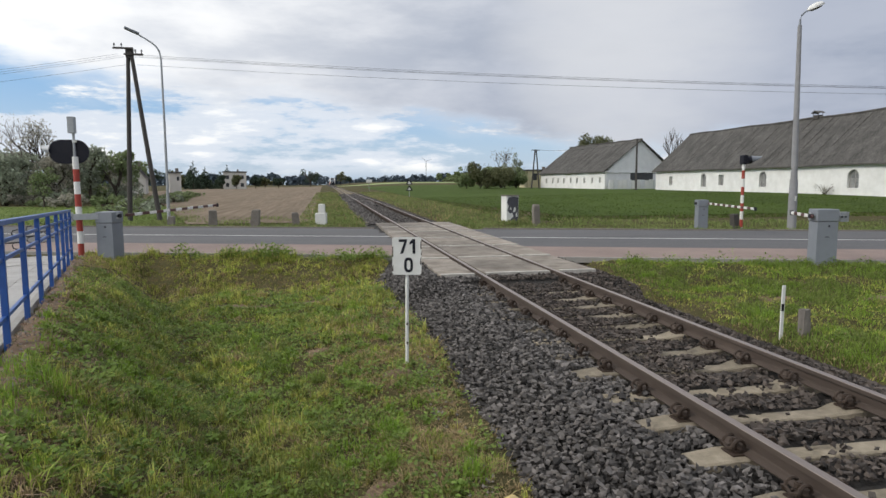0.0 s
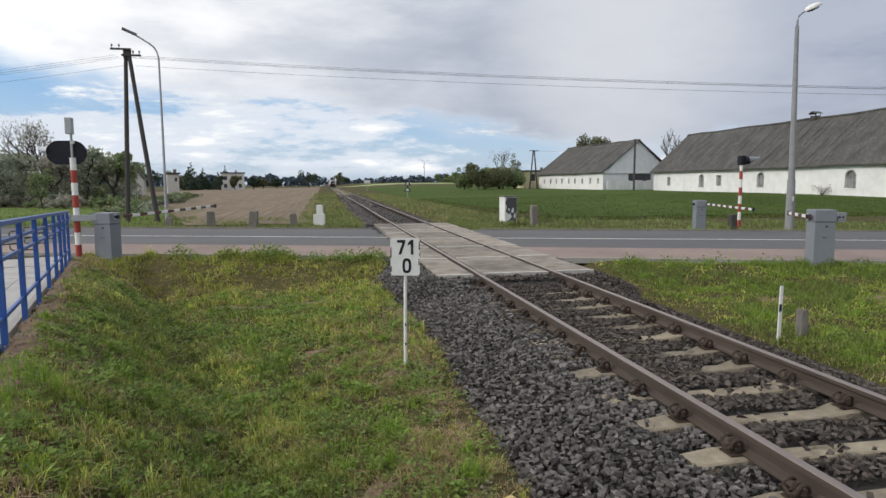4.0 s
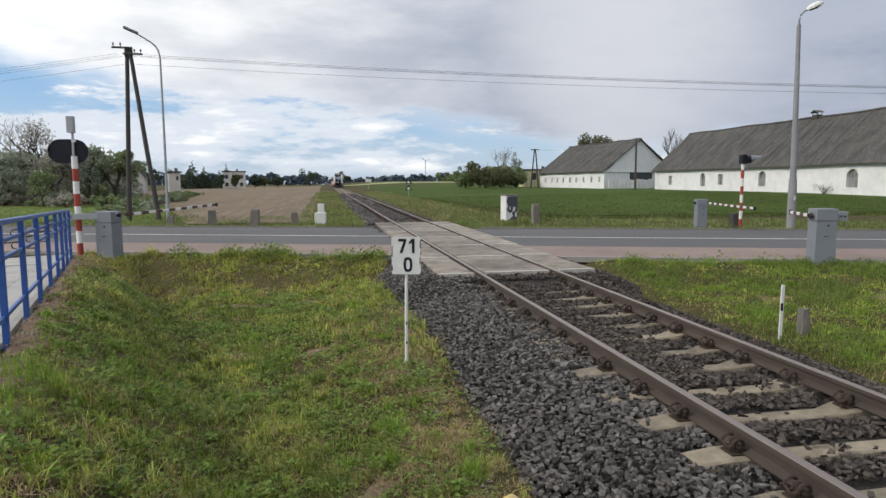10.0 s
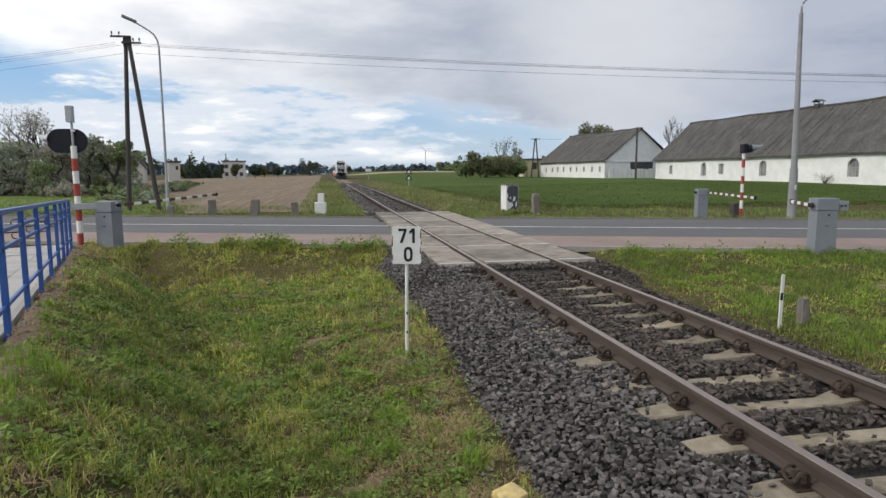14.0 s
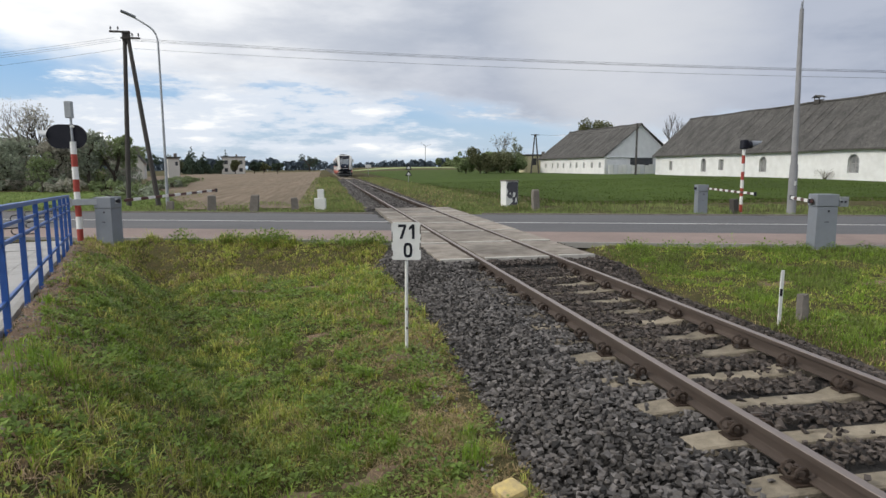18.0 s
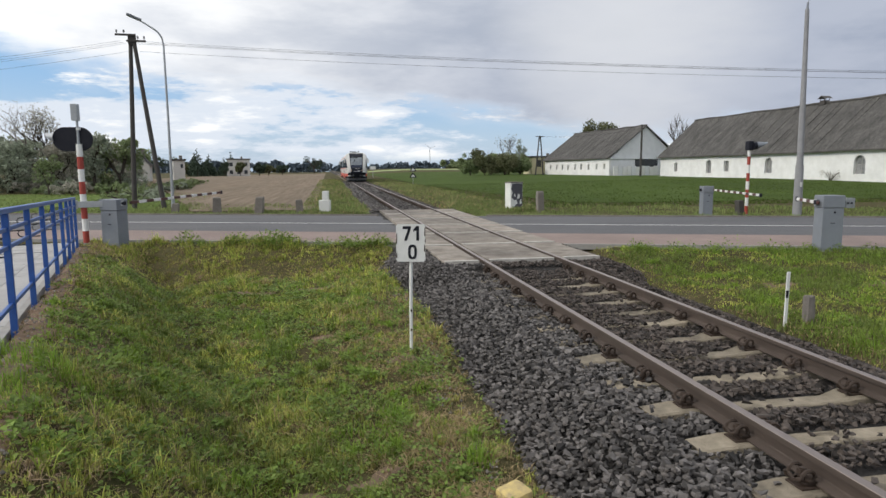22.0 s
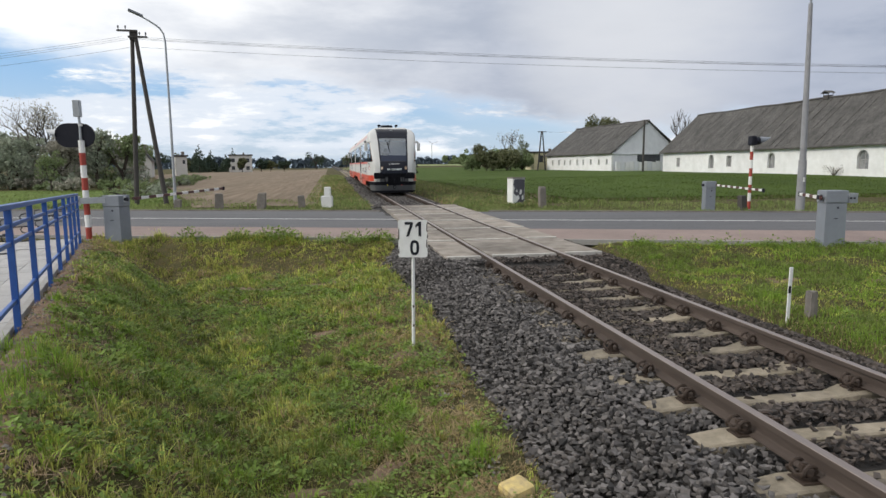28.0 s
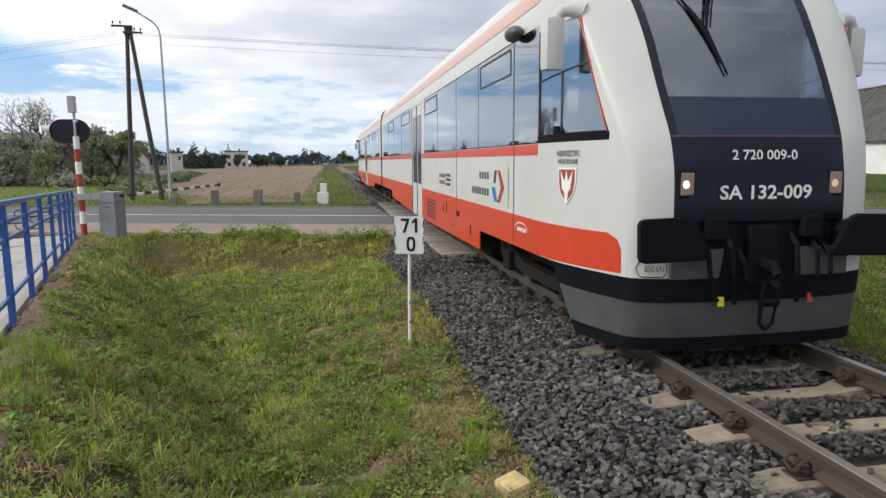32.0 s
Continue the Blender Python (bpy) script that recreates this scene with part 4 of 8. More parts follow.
def hood(bm, c, d, r, length):
    """An open lamp hood pointing along d."""
    d = Vector(d).normalized()
    u = d.cross(Vector((0, 0, 1))).normalized()
    v = u.cross(d)
    A = [bm.verts.new(Vector(c) + r * (math.cos(a) * u + math.sin(a) * v)) for a in np.linspace(0, 2 * math.pi, 17)[:-1]]
    Bv = [bm.verts.new(Vector(c) + d * length * (0.55 + 0.45 * math.sin(a)) + r * 0.92 * (math.cos(a) * u + math.sin(a) * v)) for a in np.linspace(0, 2 * math.pi, 17)[:-1]]
    for k in range(16):
        bm.faces.new((A[k], A[(k + 1) % 16], Bv[(k + 1) % 16], Bv[k]))
    return bm


def oval(w, h, n=12):
    return [((w - h) / 2 + h / 2 * math.cos(a), h / 2 * math.sin(a)) for a in np.linspace(-math.pi / 2, math.pi / 2, n)] + \
           [(-(w - h) / 2 + h / 2 * math.cos(a), h / 2 * math.sin(a)) for a in np.linspace(math.pi / 2, 1.5 * math.pi, n)]


sig, post = signal_post(-10.40, 18.0, 2.62, 8, -0.004)
tagged(sig, "red and white signal post with a black oval backboard")
bm = B()
prism(bm, [(u - 0.18, 2.75 + v) for u, v in oval(0.98, 0.62)], 0.06, 0.10)
bd = part("backboard", bm, "black", sig, "black oval backboard")
for sx in (-0.43, 0.08):
    bm = B()
    rod(bm, (sx, 0.10, 2.75), (sx, 0.26, 2.75), 0.13, 0.11, 16)
    hood(bm, (sx, 0.26, 2.75), (-0.35, 1, -0.05), 0.13, 0.3)
    part("lamp_housing", bm, "black", bd)
bm = B()
hood(bm, (-0.60, 0.10, 2.79), (-1, 0.25, 0.02), 0.125, 0.30)
part("lamp_hood", bm, "zinc", bd, "pale grey hood beyond the board")
bm = B()
rod(bm, (-0.02, 0, 2.6), (-0.02, 0, 3.42), 0.032, 0.03, 10)
mast = part("mast", bm, "zinc", sig)
bm = B()
box(bm, -0.13, 0.03, -0.09, 0.09, 3.22, 3.64, 0.012)
part("bell_box", bm, "zinc", mast, "small grey box on the mast")
bm = B()
box(bm, -0.05, 0.04, -0.03, 0.05, 2.98, 3.04, 0.004)
part("clamp", bm, "white", mast)

sig, post = signal_post(15.2, 27.1, 2.86, 8)
tagged(sig, "red and white signal post with a dark hooded lamp")
bm = B()
box(bm, -0.13, 0.12, -0.16, 0.16, 2.76, 3.20, 0.05)
bd = part("lamp_case", bm, "black", sig)
bm = B()
rod(bm, (0.10, -0.05, 2.96), (0.32, -0.05, 2.96), 0.20, 0.16, 16)
part("lamp_housing", bm, "black", bd)
bm = B()
hood(bm, (0.30, -0.05, 2.99), (1, -0.15, -0.02), 0.17, 0.55)
part("lamp_hood", bm, "grey", bd, "grey lamp hood")


# ---- lamps and poles ----
def street_lamp_bent():
    x, y = -12.7, 36.7
    t = thing("street_lamp", "slim grey steel street lamp with a bent arm and flat head", "street lamp", Matrix.Translation((x, y, 0)))
    zb = gz(x, y)
    bm = B()
    rod(bm, (0, 0, zb - 0.3), (0, 0, zb + 1.3), 0.10, 0.085, 12)
    part("base_tube", bm, "zinc", t, smooth=True)
    bm = B()
    tube(bm, [(0, 0, zb + 1.2), (0, 0, 5.0), (-0.02, 0, 8.6), (-0.08, -0.02, 8.95), (-0.22, -0.07, 9.2), (-0.40, -0.12, 9.36), (-0.75, -0.22, 9.58), (-1.05, -0.31, 9.75)], [0.075, 0.06, 0.048, 0.046, 0.044, 0.042, 0.04, 0.04], 10)
    part("pole", bm, "zinc", t, smooth=True)
    bm = B()
    a = Matrix.Translation((-1.27, -0.38, 9.87)) @ pose(0, 0, 0, 0, 21, 17)
    box(bm, -0.42, 0.32, -0.16, 0.16, -0.05, 0.065, 0.04, a)
    part("lamp_head", bm, "grey", t, "flat grey lamp head")


def street_lamp_concrete():
    x, y = 15.95, 24.75
    t = thing("street_lamp", "thick grey concrete lamp post with a curved bracket and white lamp", "street lamp", Matrix.Translation((x, y, 0)))
    zb = gz(x, y)
    bm = B()
    tube(bm, [(0.06, 0, zb - 0.3), (0.05, 0, 1.6), (0.05, 0, 2.05)], [0.19, 0.17, 0.16], 16)
    base = part("post_base", bm, "concrete", t, smooth=True)
    bm = B()
    tube(bm, [(0.05, 0, 2.05), (0.0, 0, 5.2), (-0.06, 0, 8.55)], [0.135, 0.11, 0.08], 16)
    part("post", bm, "concrete", t, smooth=True)
    bm = B()
    box(bm, 0.0, 0.08, -0.185, -0.168, 1.12, 1.32, 0.004)
    part("number_plate", bm, "white", base, "small white plate")
    bm = B()
    tube(bm, [(-0.06, 0, 8.5), (-0.05, 0, 8.8), (0.0, -0.02, 8.97), (0.12, -0.04, 9.10), (0.40, -0.06, 9.24)], [0.05, 0.04, 0.035, 0.035, 0.035], 10)
    part("bracket", bm, "grey", t, smooth=True)
    bm = B()
    bmesh.ops.create_uvsphere(bm, u_segments=18, v_segments=10, radius=0.5, matrix=Matrix.Translation((0.60, -0.08, 9.33)) @ pose(0, 0, 0, 0, -24, -4) @ Matrix.Diagonal((0.80, 0.46, 0.34, 1)))
    bmesh.ops.bisect_plane(bm, geom=bm.verts[:] + bm.edges[:] + bm.faces[:], plane_co=(0.60, -0.08, 9.29), plane_no=(0.38, -0.02, -0.92), clear_outer=True)
    bmesh.ops.holes_fill(bm, edges=bm.edges[:], sides=0)
    hd = part("lamp_head", bm, "white", t, "white dome lamp head", smooth=True)
    bm = B()
    bmesh.ops.create_uvsphere(bm, u_segments=14, v_segments=8, radius=0.5, matrix=Matrix.Translation((0.61, -0.08, 9.285)) @ pose(0, 0, 0, 0, -24, -4) @ Matrix.Diagonal((0.60, 0.34, 0.14, 1)))
    part("lens", bm, "window_dark", hd, "dark lamp lens", smooth=True)


street_lamp_bent()
street_lamp_concrete()
PX, PY, PTOP = -15.1, 38.0, 9.3
WIRE_Z = (8.98, 8.90, 8.84, 8.43)


def utility_pole():
    t = thing("utility_pole", "dark weathered wooden A-frame utility pole with wires", "utility pole", Matrix.Translation((PX, PY, 0)))
    zb = gz(PX, PY)
    bm = B()
    tube(bm, [(0.02, 0, zb - 0.3), (0.20, 0, 4.5), (0.38, 0, PTOP)], [0.135, 0.12, 0.10], 12)
    part("leg", bm, "wood", t, smooth=True)
    bm = B()
    tube(bm, [(1.75, -0.4, zb - 0.3), (1.12, -0.25, 4.5), (0.54, -0.05, PTOP - 0.15)], [0.135, 0.12, 0.10], 12)
    part("leg", bm, "wood", t, smooth=True)
    bm = B()
    box(bm, 0.26, 0.64, -0.13, 0.13, PTOP - 0.5, PTOP + 0.05, 0.03)
    part("cap", bm, "wood", t)
    for z, h in ((PTOP + 0.0, 0.85), (PTOP - 0.32, 0.95)):
        bm = B()
        x0, x1 = (-0.35, 0.7) if z > PTOP - 0.1 else (0.2, 1.2)
        box(bm, x0, x1, -0.22, -0.14, z - 0.05, z + 0.05, 0.01)
        arm = part("crossarm", bm, "wood", t)
        for xx in ((x0 + 0.08, x0 + 0.45) if x0 < 0 else (x1 - 0.08, x1 - 0.4)):
            bm = B()
            rod(bm, (xx, -0.18, z + 0.05), (xx, -0.18, z + 0.18), 0.018, 0.018, 8)
            rod(bm, (xx, -0.18, z + 0.14), (xx, -0.18, z + 0.26), 0.05, 0.035, 10)
            part("insulator", bm, "window_dark", arm)


utility_pole()


def wire(a, b, sag, r, n=28):
    a, b = Vector(a), Vector(b)
    bm = B()
    tube(bm, [a.lerp(b, k / n) - Vector((0, 0, 4 * sag * (k / n) * (1 - k / n))) for k in range(n + 1)], r, 4)
    return tagged(part("overhead_wire", bm, "blackrod"), "thin dark overhead wire between poles", "wire", "overhead wires")


for k, z in enumerate(WIRE_Z):
    a = (PX + 0.5 + 0.12 * k, PY - 0.18, z)
    wire(a, (31.0, 23.2 - 0.1 * k, (5.93, 5.87, 5.83, 5.60)[k]), 0.32, 0.0065)
    wire((PX - 0.1 + 0.15 * k, PY - 0.18, z), (-58.0, 50.0 - 0.3 * k, 7.3 - 0.35 * k), 0.8, 0.0065)
end_pole = thing("utility_pole", "dark weathered wooden utility pole at the roadside", "utility pole", Matrix.Translation((31.0, 23.0, 0)))
bm = B()
tube(bm, [(0, 0, gz(31, 23) - 0.3), (0, 0, 6.3)], [0.16, 0.12], 10)
part("leg", bm, "wood", end_pole)
end_pole = thing("utility_pole", "dark weathered wooden utility pole beyond the garden trees", "utility pole", Matrix.Translation((-58.0, 49.6, 0)))
bm = B()
tube(bm, [(0, 0, gz(-58, 49.6) - 0.3), (0, 0, 8.2)], [0.16, 0.12], 10)
part("leg", bm, "wood", end_pole)


# ---- posts and blocks along the road ----
def stone_post(x, y, w, h, lean, label, mat="oldconc", seed=0, top=0.8):
    rnd = random.Random(seed)
    zb = gz(x, y)
    bm = B()
    rows = []
    for k, f in enumerate((-0.3, 0.0, 0.35, 0.7, 0.94, 1.0)):
        s = w / 2 * (1 - 0.12 * max(f, 0)) * (top if f == 1.0 else 1)
        rows.append([bm.verts.new((sx * s + lean * h * f + rnd.uniform(-1, 1) * 0.012, sy * s + rnd.uniform(-1, 1) * 0.012, h * f + rnd.uniform(-1, 1) * 0.012)) for sx, sy in ((-1, -1), (0, -1.02), (1, -1), (1, 1), (-1, 1))])
    for a, b in zip(rows, rows[1:]):
        for k in range(5):
            bm.faces.new((a[k], a[(k + 1) % 5], b[(k + 1) % 5], b[k]))
    bm.faces.new(rows[-1])
    ob = part("stone_post", bm, mat)
    ob.matrix_basis = Matrix.Translation((x, y, zb)) @ pose(0, 0, 0, 0, 0, rnd.uniform(-12, 12))
    return tagged(ob, label, "stone post", "roadside posts")


ROAD_POST = "squat weathered stone guard post in the verge"
stone_post(-9.73, 32.9, 0.42, 0.86, 0.02, ROAD_POST, seed=1)
stone_post(-7.66, 32.4, 0.40, 0.88, 0.10, ROAD_POST, seed=2)
stone_post(-5.65, 32.2, 0.36, 0.70, -0.08, ROAD_POST, seed=3)
stone_post(-11.87, 33.6, 0.32, 0.52, 0.1, ROAD_POST, seed=4)
stone_post(6.15, 30.3, 0.34, 1.06, -0.04, "tall dark leaning stone guard post beside a white block", seed=5)
stone_post(14.55, 26.6, 0.30, 0.72, -0.12, "dark leaning stone post at the foot of a signal", "wood", seed=6)
stone_post(2.98, 8.13, 0.125, 0.40, 0.0, "small grey concrete boundary stone in the grass", "oldconc", seed=7, top=0.85)

block = thing("concrete_block", "tall whitewashed concrete block with peeling dark patches", "concrete block", Matrix.Translation((5.45, 32.9, gz(5.45, 32.9))) @ pose(0, 0, 0, 0, 0, 14))
bm = B()
box(bm, -0.33, 0.40, -0.36, 0.24, -0.3, 1.36, 0.02)
bd = part("body", bm, "white", block)
bm = B()
prism(bm, [(-0.20, 0.02), (0.38, 0.0), (0.385, 1.30), (0.30, 1.33), (0.05, 1.34), (-0.22, 1.32), (-0.30, 1.05), (-0.20, 0.85), (-0.28, 0.62), (-0.10, 0.45), (0.02, 0.50), (0.10, 0.30), (-0.05, 0.18)], -0.365, -0.358)
pp = part("peeled_patch", bm, "peel", bd, "dark patch where the whitewash has peeled")
for pts in ([(0.05, 0.52), (0.20, 0.55), (0.24, 0.75), (0.12, 0.80)], [(-0.02, 0.62), (-0.14, 0.70), (-0.08, 0.82)], [(0.24, 0.22), (0.34, 0.30), (0.30, 0.55), (0.22, 0.42)]):
    bm = B()
    prism(bm, pts, -0.369, -0.366)
    part("whitewash_flake", bm, "white", pp)
bm = B()
box(bm, -0.36, 0.43, -0.39, 0.27, 1.364, 1.43, 0.02)
part("top_slab", bm, "oldconc", block)

block = thing("concrete_block", "small whitewashed stepped concrete block in the verge", "concrete block", Matrix.Translation((-4.45, 33.4, gz(-4.45, 33.4))) @ pose(0, 0, 0, 0, 0, -6))
bm = B()
box(bm, -0.28, 0.28, -0.25, 0.25, -0.3, 0.60, 0.03)
part("base", bm, "white", block)
bm = B()
box(bm, -0.12, 0.20, -0.16, 0.16, 0.604, 1.06, 0.03)
part("stub", bm, "white", block)

marker = thing("marker_stick", "thin white marker stick with black marks in the grass", "marker stick", Matrix.Translation((2.58, 8.1, gz(2.58, 8.1))) @ pose(0, 0, 0, 0, 0.9, 0))
bm = B()
box(bm, -0.024, 0.024, -0.012, 0.012, -0.1, 0.80, 0.004)
part("stick", bm, "white", marker)
for z in (0.42, 0.47):
    bm = B()
    box(bm, -0.030, 0.012, -0.0145, -0.011, z, z + 0.06, 0.001)
    part("mark", bm, "black", marker, "short black mark")

stone = thing("marker_stone", "squat concrete marker stone with a bright yellow painted head", "marker stone", Matrix.Translation((-2.64, 4.10, -0.54)) @ pose(0, 0, 0, 5, -6, 24))
bm = B()
box(bm, -0.10, 0.10, -0.09, 0.09, -0.2, 0.11, 0.02)
part("body", bm, "white", stone)
bm = B()
box(bm, -0.105, 0.105, -0.095, 0.095, 0.105, 0.20, 0.035)
part("head", bm, "yellow", stone, "yellow painted head")

# warning triangles beside the line
tri = thing("track_sign", "two small black and white triangles on a thin post", "track sign", Matrix.Translation((5.95, 82.0, 0)))
bm = B()
rod(bm, (0, 0, gz(5.95, 82) - 0.2), (0, 0, 2.6), 0.04, 0.04, 8)
part("post", bm, "zinc", tri)
for z in (1.35, 2.15):
    bm = B()
    prism(bm, [(-0.46, z - 0.30), (0.46, z - 0.30), (0, z + 0.42)], -0.06, -0.045)
    pl = part("plate", bm, "black", tri)
    bm = B()
    prism(bm, [(-0.26, z - 0.20), (0.26, z - 0.20), (0, z + 0.16)], -0.066, -0.061)
    part("plate_face", bm, "white", pl, "white triangle face")

far_sign = thing("track_sign", "small white board on a thin post far along the line", "track sign", Matrix.Translation((4.6, 150.0, 0)))
bm = B()
rod(bm, (0, 0, gz(4.6, 150) - 0.2), (0, 0, 2.9), 0.05, 0.05, 8)
part("post", bm, "zinc", far_sign)
bm = B()
box(bm, -0.7, 0.7, -0.07, -0.05, 2.3, 3.0, 0.004)
part("plate", bm, "white", far_sign)
goal = thing("goal_frame", "pale weathered goal frame on the garden grass", "goal frame", Matrix.Translation((-33.8, 58.5, gz(-33.8, 58.5))))
for a, b in (((0, 0, 0), (0, 0, 2.0)), ((0, 0, 2.0), (-2.6, 2.2, 2.0)), ((-2.6, 2.2, 0), (-2.6, 2.2, 2.0)), ((0, 0, 2.0), (-1.1, -1.0, 0.0))):
    bm = B()
    rod(bm, a, b, 0.05, 0.05, 8)
    part("tube", bm, "zinc", goal)


# ---- barns ----
def roofed_barn(label, A, Bp, width, eave, ridge, base, windows, arched, hip=0.0, lantern=None, annex=None):
    """A long whitewashed barn: A to Bp is its wall towards the track, the body lies east of it."""
    A, Bp = np.array(A, float), np.array(Bp, float)
    L = float(np.hypot(*(Bp - A)))
    d = (Bp - A) / L
    n = np.array((-d[1], d[0]))
    if n[0] < 0:
        n = -n
    m = Matrix(((d[0], n[0], 0, A[0]), (d[1], n[1], 0, A[1]), (0, 0, 1, base), (0, 0, 0, 1)))
    t = thing("barn", label, "barn", m, "barns")
    th = 0.45
    # long wall with real openings
    bm = B()
    xs = [0.0, L]
    zs = sorted({-1.5, eave, *(w[2] for w in windows), *(w[3] for w in windows)})
    for c, w, z0, z1 in windows:
        xs += [c - w / 2, c + w / 2]
    xs.sort()
    for i in range(len(xs) - 1):
        for j in range(len(zs) - 1):
            u, v = (xs[i] + xs[i + 1]) / 2, (zs[j] + zs[j + 1]) / 2
            if not any(abs(u - c) < w / 2 and z0 < v < z1 for c, w, z0, z1 in windows):
                bm.faces.new([bm.verts.new((p, 0, r)) for p, r in ((xs[i], zs[j]), (xs[i + 1], zs[j]), (xs[i + 1], zs[j + 1]), (xs[i], zs[j + 1]))])
    bmesh.ops.remove_doubles(bm, verts=bm.verts, dist=0.0005)
    g = bmesh.ops.extrude_face_region(bm, geom=bm.faces[:])
    bmesh.ops.translate(bm, vec=(0, th, 0), verts=[v for v in g["geom"] if isinstance(v, bmesh.types.BMVert)])
    wall = part("wall", bm, "wall", t)
    for c, w, z0, z1 in windows:
        bm = B()
        box(bm, c - w / 2, c + w / 2, th * 0.82, th * 0.9, z0, z1)
        win = part("window", bm, "barn_pane", t, "small dusty barn window")
        fr = B()
        for u0, u1, v0, v1 in ((c - w / 2, c - w / 2 + 0.08, z0, z1), (c + w / 2 - 0.08, c + w / 2, z0, z1), (c - 0.03, c + 0.03, z0, z1), (c - w / 2, c + w / 2, (z0 + z1) / 2 - 0.03, (z0 + z1) / 2 + 0.03)):
            box(fr, u0, u1, th * 0.70, th * 0.80, v0, v1)
        part("frame", fr, "plank", win)
        if arched and z1 > 2.75:
            zs0 = z1 - w / 2
            bm = B()
            prism(bm, [(c - w / 2, z1), (c - w / 2, zs0)] + [(c - w / 2 * math.cos(a), zs0 + w / 2 * math.sin(a)) for a in np.linspace(0.05, math.pi - 0.05, 11)] + [(c + w / 2, zs0), (c + w / 2, z1)], 0.003, th * 0.5)
            part("arch", bm, "wall", win, "rounded white arch head")
            bm = B()
            box(bm, c - w / 2 - 0.1, c + w / 2 + 0.1, -0.07, 0.10, z0 - 0.12, z0, 0.02)
            part("sill", bm, "wall", win)
    bm = B()
    box(bm, 0, L, width - th, width, -1.5, eave)
    part("wall", bm, "wall", t)
    for x0 in (0.0, L - th):
        bm = B()
        prism(bm, [(th + 0.002, -1.5), (width - th - 0.002, -1.5), (width - th - 0.002, eave), (width / 2, ridge - 0.12), (th + 0.002, eave)], x0, x0 + th, "x")
        # the end at A takes the white darkened for shade
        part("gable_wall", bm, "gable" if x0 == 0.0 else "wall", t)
    # two roof slopes with thickness, uneven along the ridge
    for side in (0, 1):
        bm = B()
        n_seg = 24
        prev = None
        for k in range(n_seg + 1):
            u = -0.45 + (L + 0.9) * k / n_seg
            w = 0.07 * math.sin(k * 1.3) + 0.06 * math.sin(k * 0.45)
            hz = hip * max(0.0, 1 - k * (L / n_seg) / 6.0)
            y0 = -0.55 if side == 0 else width + 0.55
            yr = width / 2 + (0.0 if side == 0 else 0.0)
            ring = [bm.verts.new(p) for p in ((u, y0, eave - 0.32 + w * 0.4), (u, y0, eave - 0.16 + w * 0.4), (u, yr, ridge + w - hz), (u, yr, ridge - 0.18 + w - hz))]
            if prev:
                for j in range(4):
                    bm.faces.new((prev[j], prev[(j + 1) % 4], ring[(j + 1) % 4], ring[j]))
            else:
                bm.faces.new(ring)
            prev = ring
        bm.faces.new(prev[::-1])
        sl = part("roof_slope", bm, "roof", t, "grey weathered corrugated roof slope")
        if side == 0:
            # raised seams running up the slope
            rs = random.Random(int(L))
            u = 0.8
            while u < L:
                f0, f1 = rs.choice((0.0, 0.0, 0.35)), rs.choice((0.98, 0.98, 0.6))
                lo_p = Vector((u, -0.55 + (width / 2 + 0.55) * f0, eave - 0.16 + (ridge - eave + 0.16) * f0 + 0.03))
                hi_p = Vector((u + rs.uniform(-0.06, 0.06), -0.55 + (width / 2 + 0.55) * f1, eave - 0.16 + (ridge - eave + 0.16) * f1 + 0.08))
                bm = B()
                bar(bm, lo_p, hi_p, 0.07, 0.035)
                part("roof_seam", bm, "roof", sl)
                u += rs.uniform(1.0, 2.6)
    bm = B()
    tube(bm, [(-0.45 + (L + 0.9) * k / 16, width / 2, ridge + 0.03 + 0.07 * math.sin(k * 2.0)) for k in range(17)], 0.16, 6)
    part("ridge_cap", bm, "roof", t)
    if lantern:
        bm = B()
        box(bm, lantern - 0.42, lantern + 0.42, width / 2 - 0.4, width / 2 + 0.4, ridge - 0.2, ridge + 0.38, 0.03)
        ln = part("roof_lantern", bm, "wood", t, "small dark roof ventilator")
        bm = B()
        prism(bm, [(lantern - 0.68, ridge + 0.62), (lantern, ridge + 0.98), (lantern + 0.68, ridge + 0.62), (lantern, ridge + 0.86)], width / 2 - 0.6, width / 2 + 0.6)
        part("lantern_roof", bm, "roof", ln)
        for sx in (-0.42, 0.36):
            for sy in (-0.4, 0.34):
                bm = B()
                box(bm, lantern + sx, lantern + sx + 0.06, width / 2 + sy, width / 2 + sy + 0.06, ridge + 0.36, ridge + 0.70)
                part("lantern_post", bm, "wood", ln)
    return t, m


wins = [(c, w, z0, z1) for c, w, z0, z1 in ((4.8, 0.95, 1.05, 2.5), (13.9, 1.3, 0.82, 2.85), (18.2, 1.15, 1.05, 2.6), (27.1, 1.4, 0.85, 2.88), (41.7, 1.55, 0.76, 2.85), (53.0, 1.5, 0.8, 2.85))]
roofed_barn("long whitewashed barn with a sagging grey roof and arched windows", (52.43, 104.4), (54.6, 42.4), 13.4, 3.62, 9.95, 0.55, wins, True, lantern=28.7)
wins2 = [(c, 0.70, 1.3, 2.35) for c in (1.8, 4.8, 8.0, 11.1, 13.8, 16.9, 19.6, 22.3, 25.5)]
t2, m2 = roofed_barn("whitewashed gabled barn with a grey roof and small windows", (47.88, 115.58), (44.53, 143.9), 15.4, 3.62, 9.7, 0.74, wins2, False)
# lean-to doorway and rubble wall under the gable
bm = B()
box(bm, -0.25, -0.05, 0.2, 14.9, 3.25, 3.45, 0.02)
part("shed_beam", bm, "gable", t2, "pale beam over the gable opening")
bm = B()
box(bm, -0.12, -0.02, 5.6, 10.6, 1.6, 3.2)
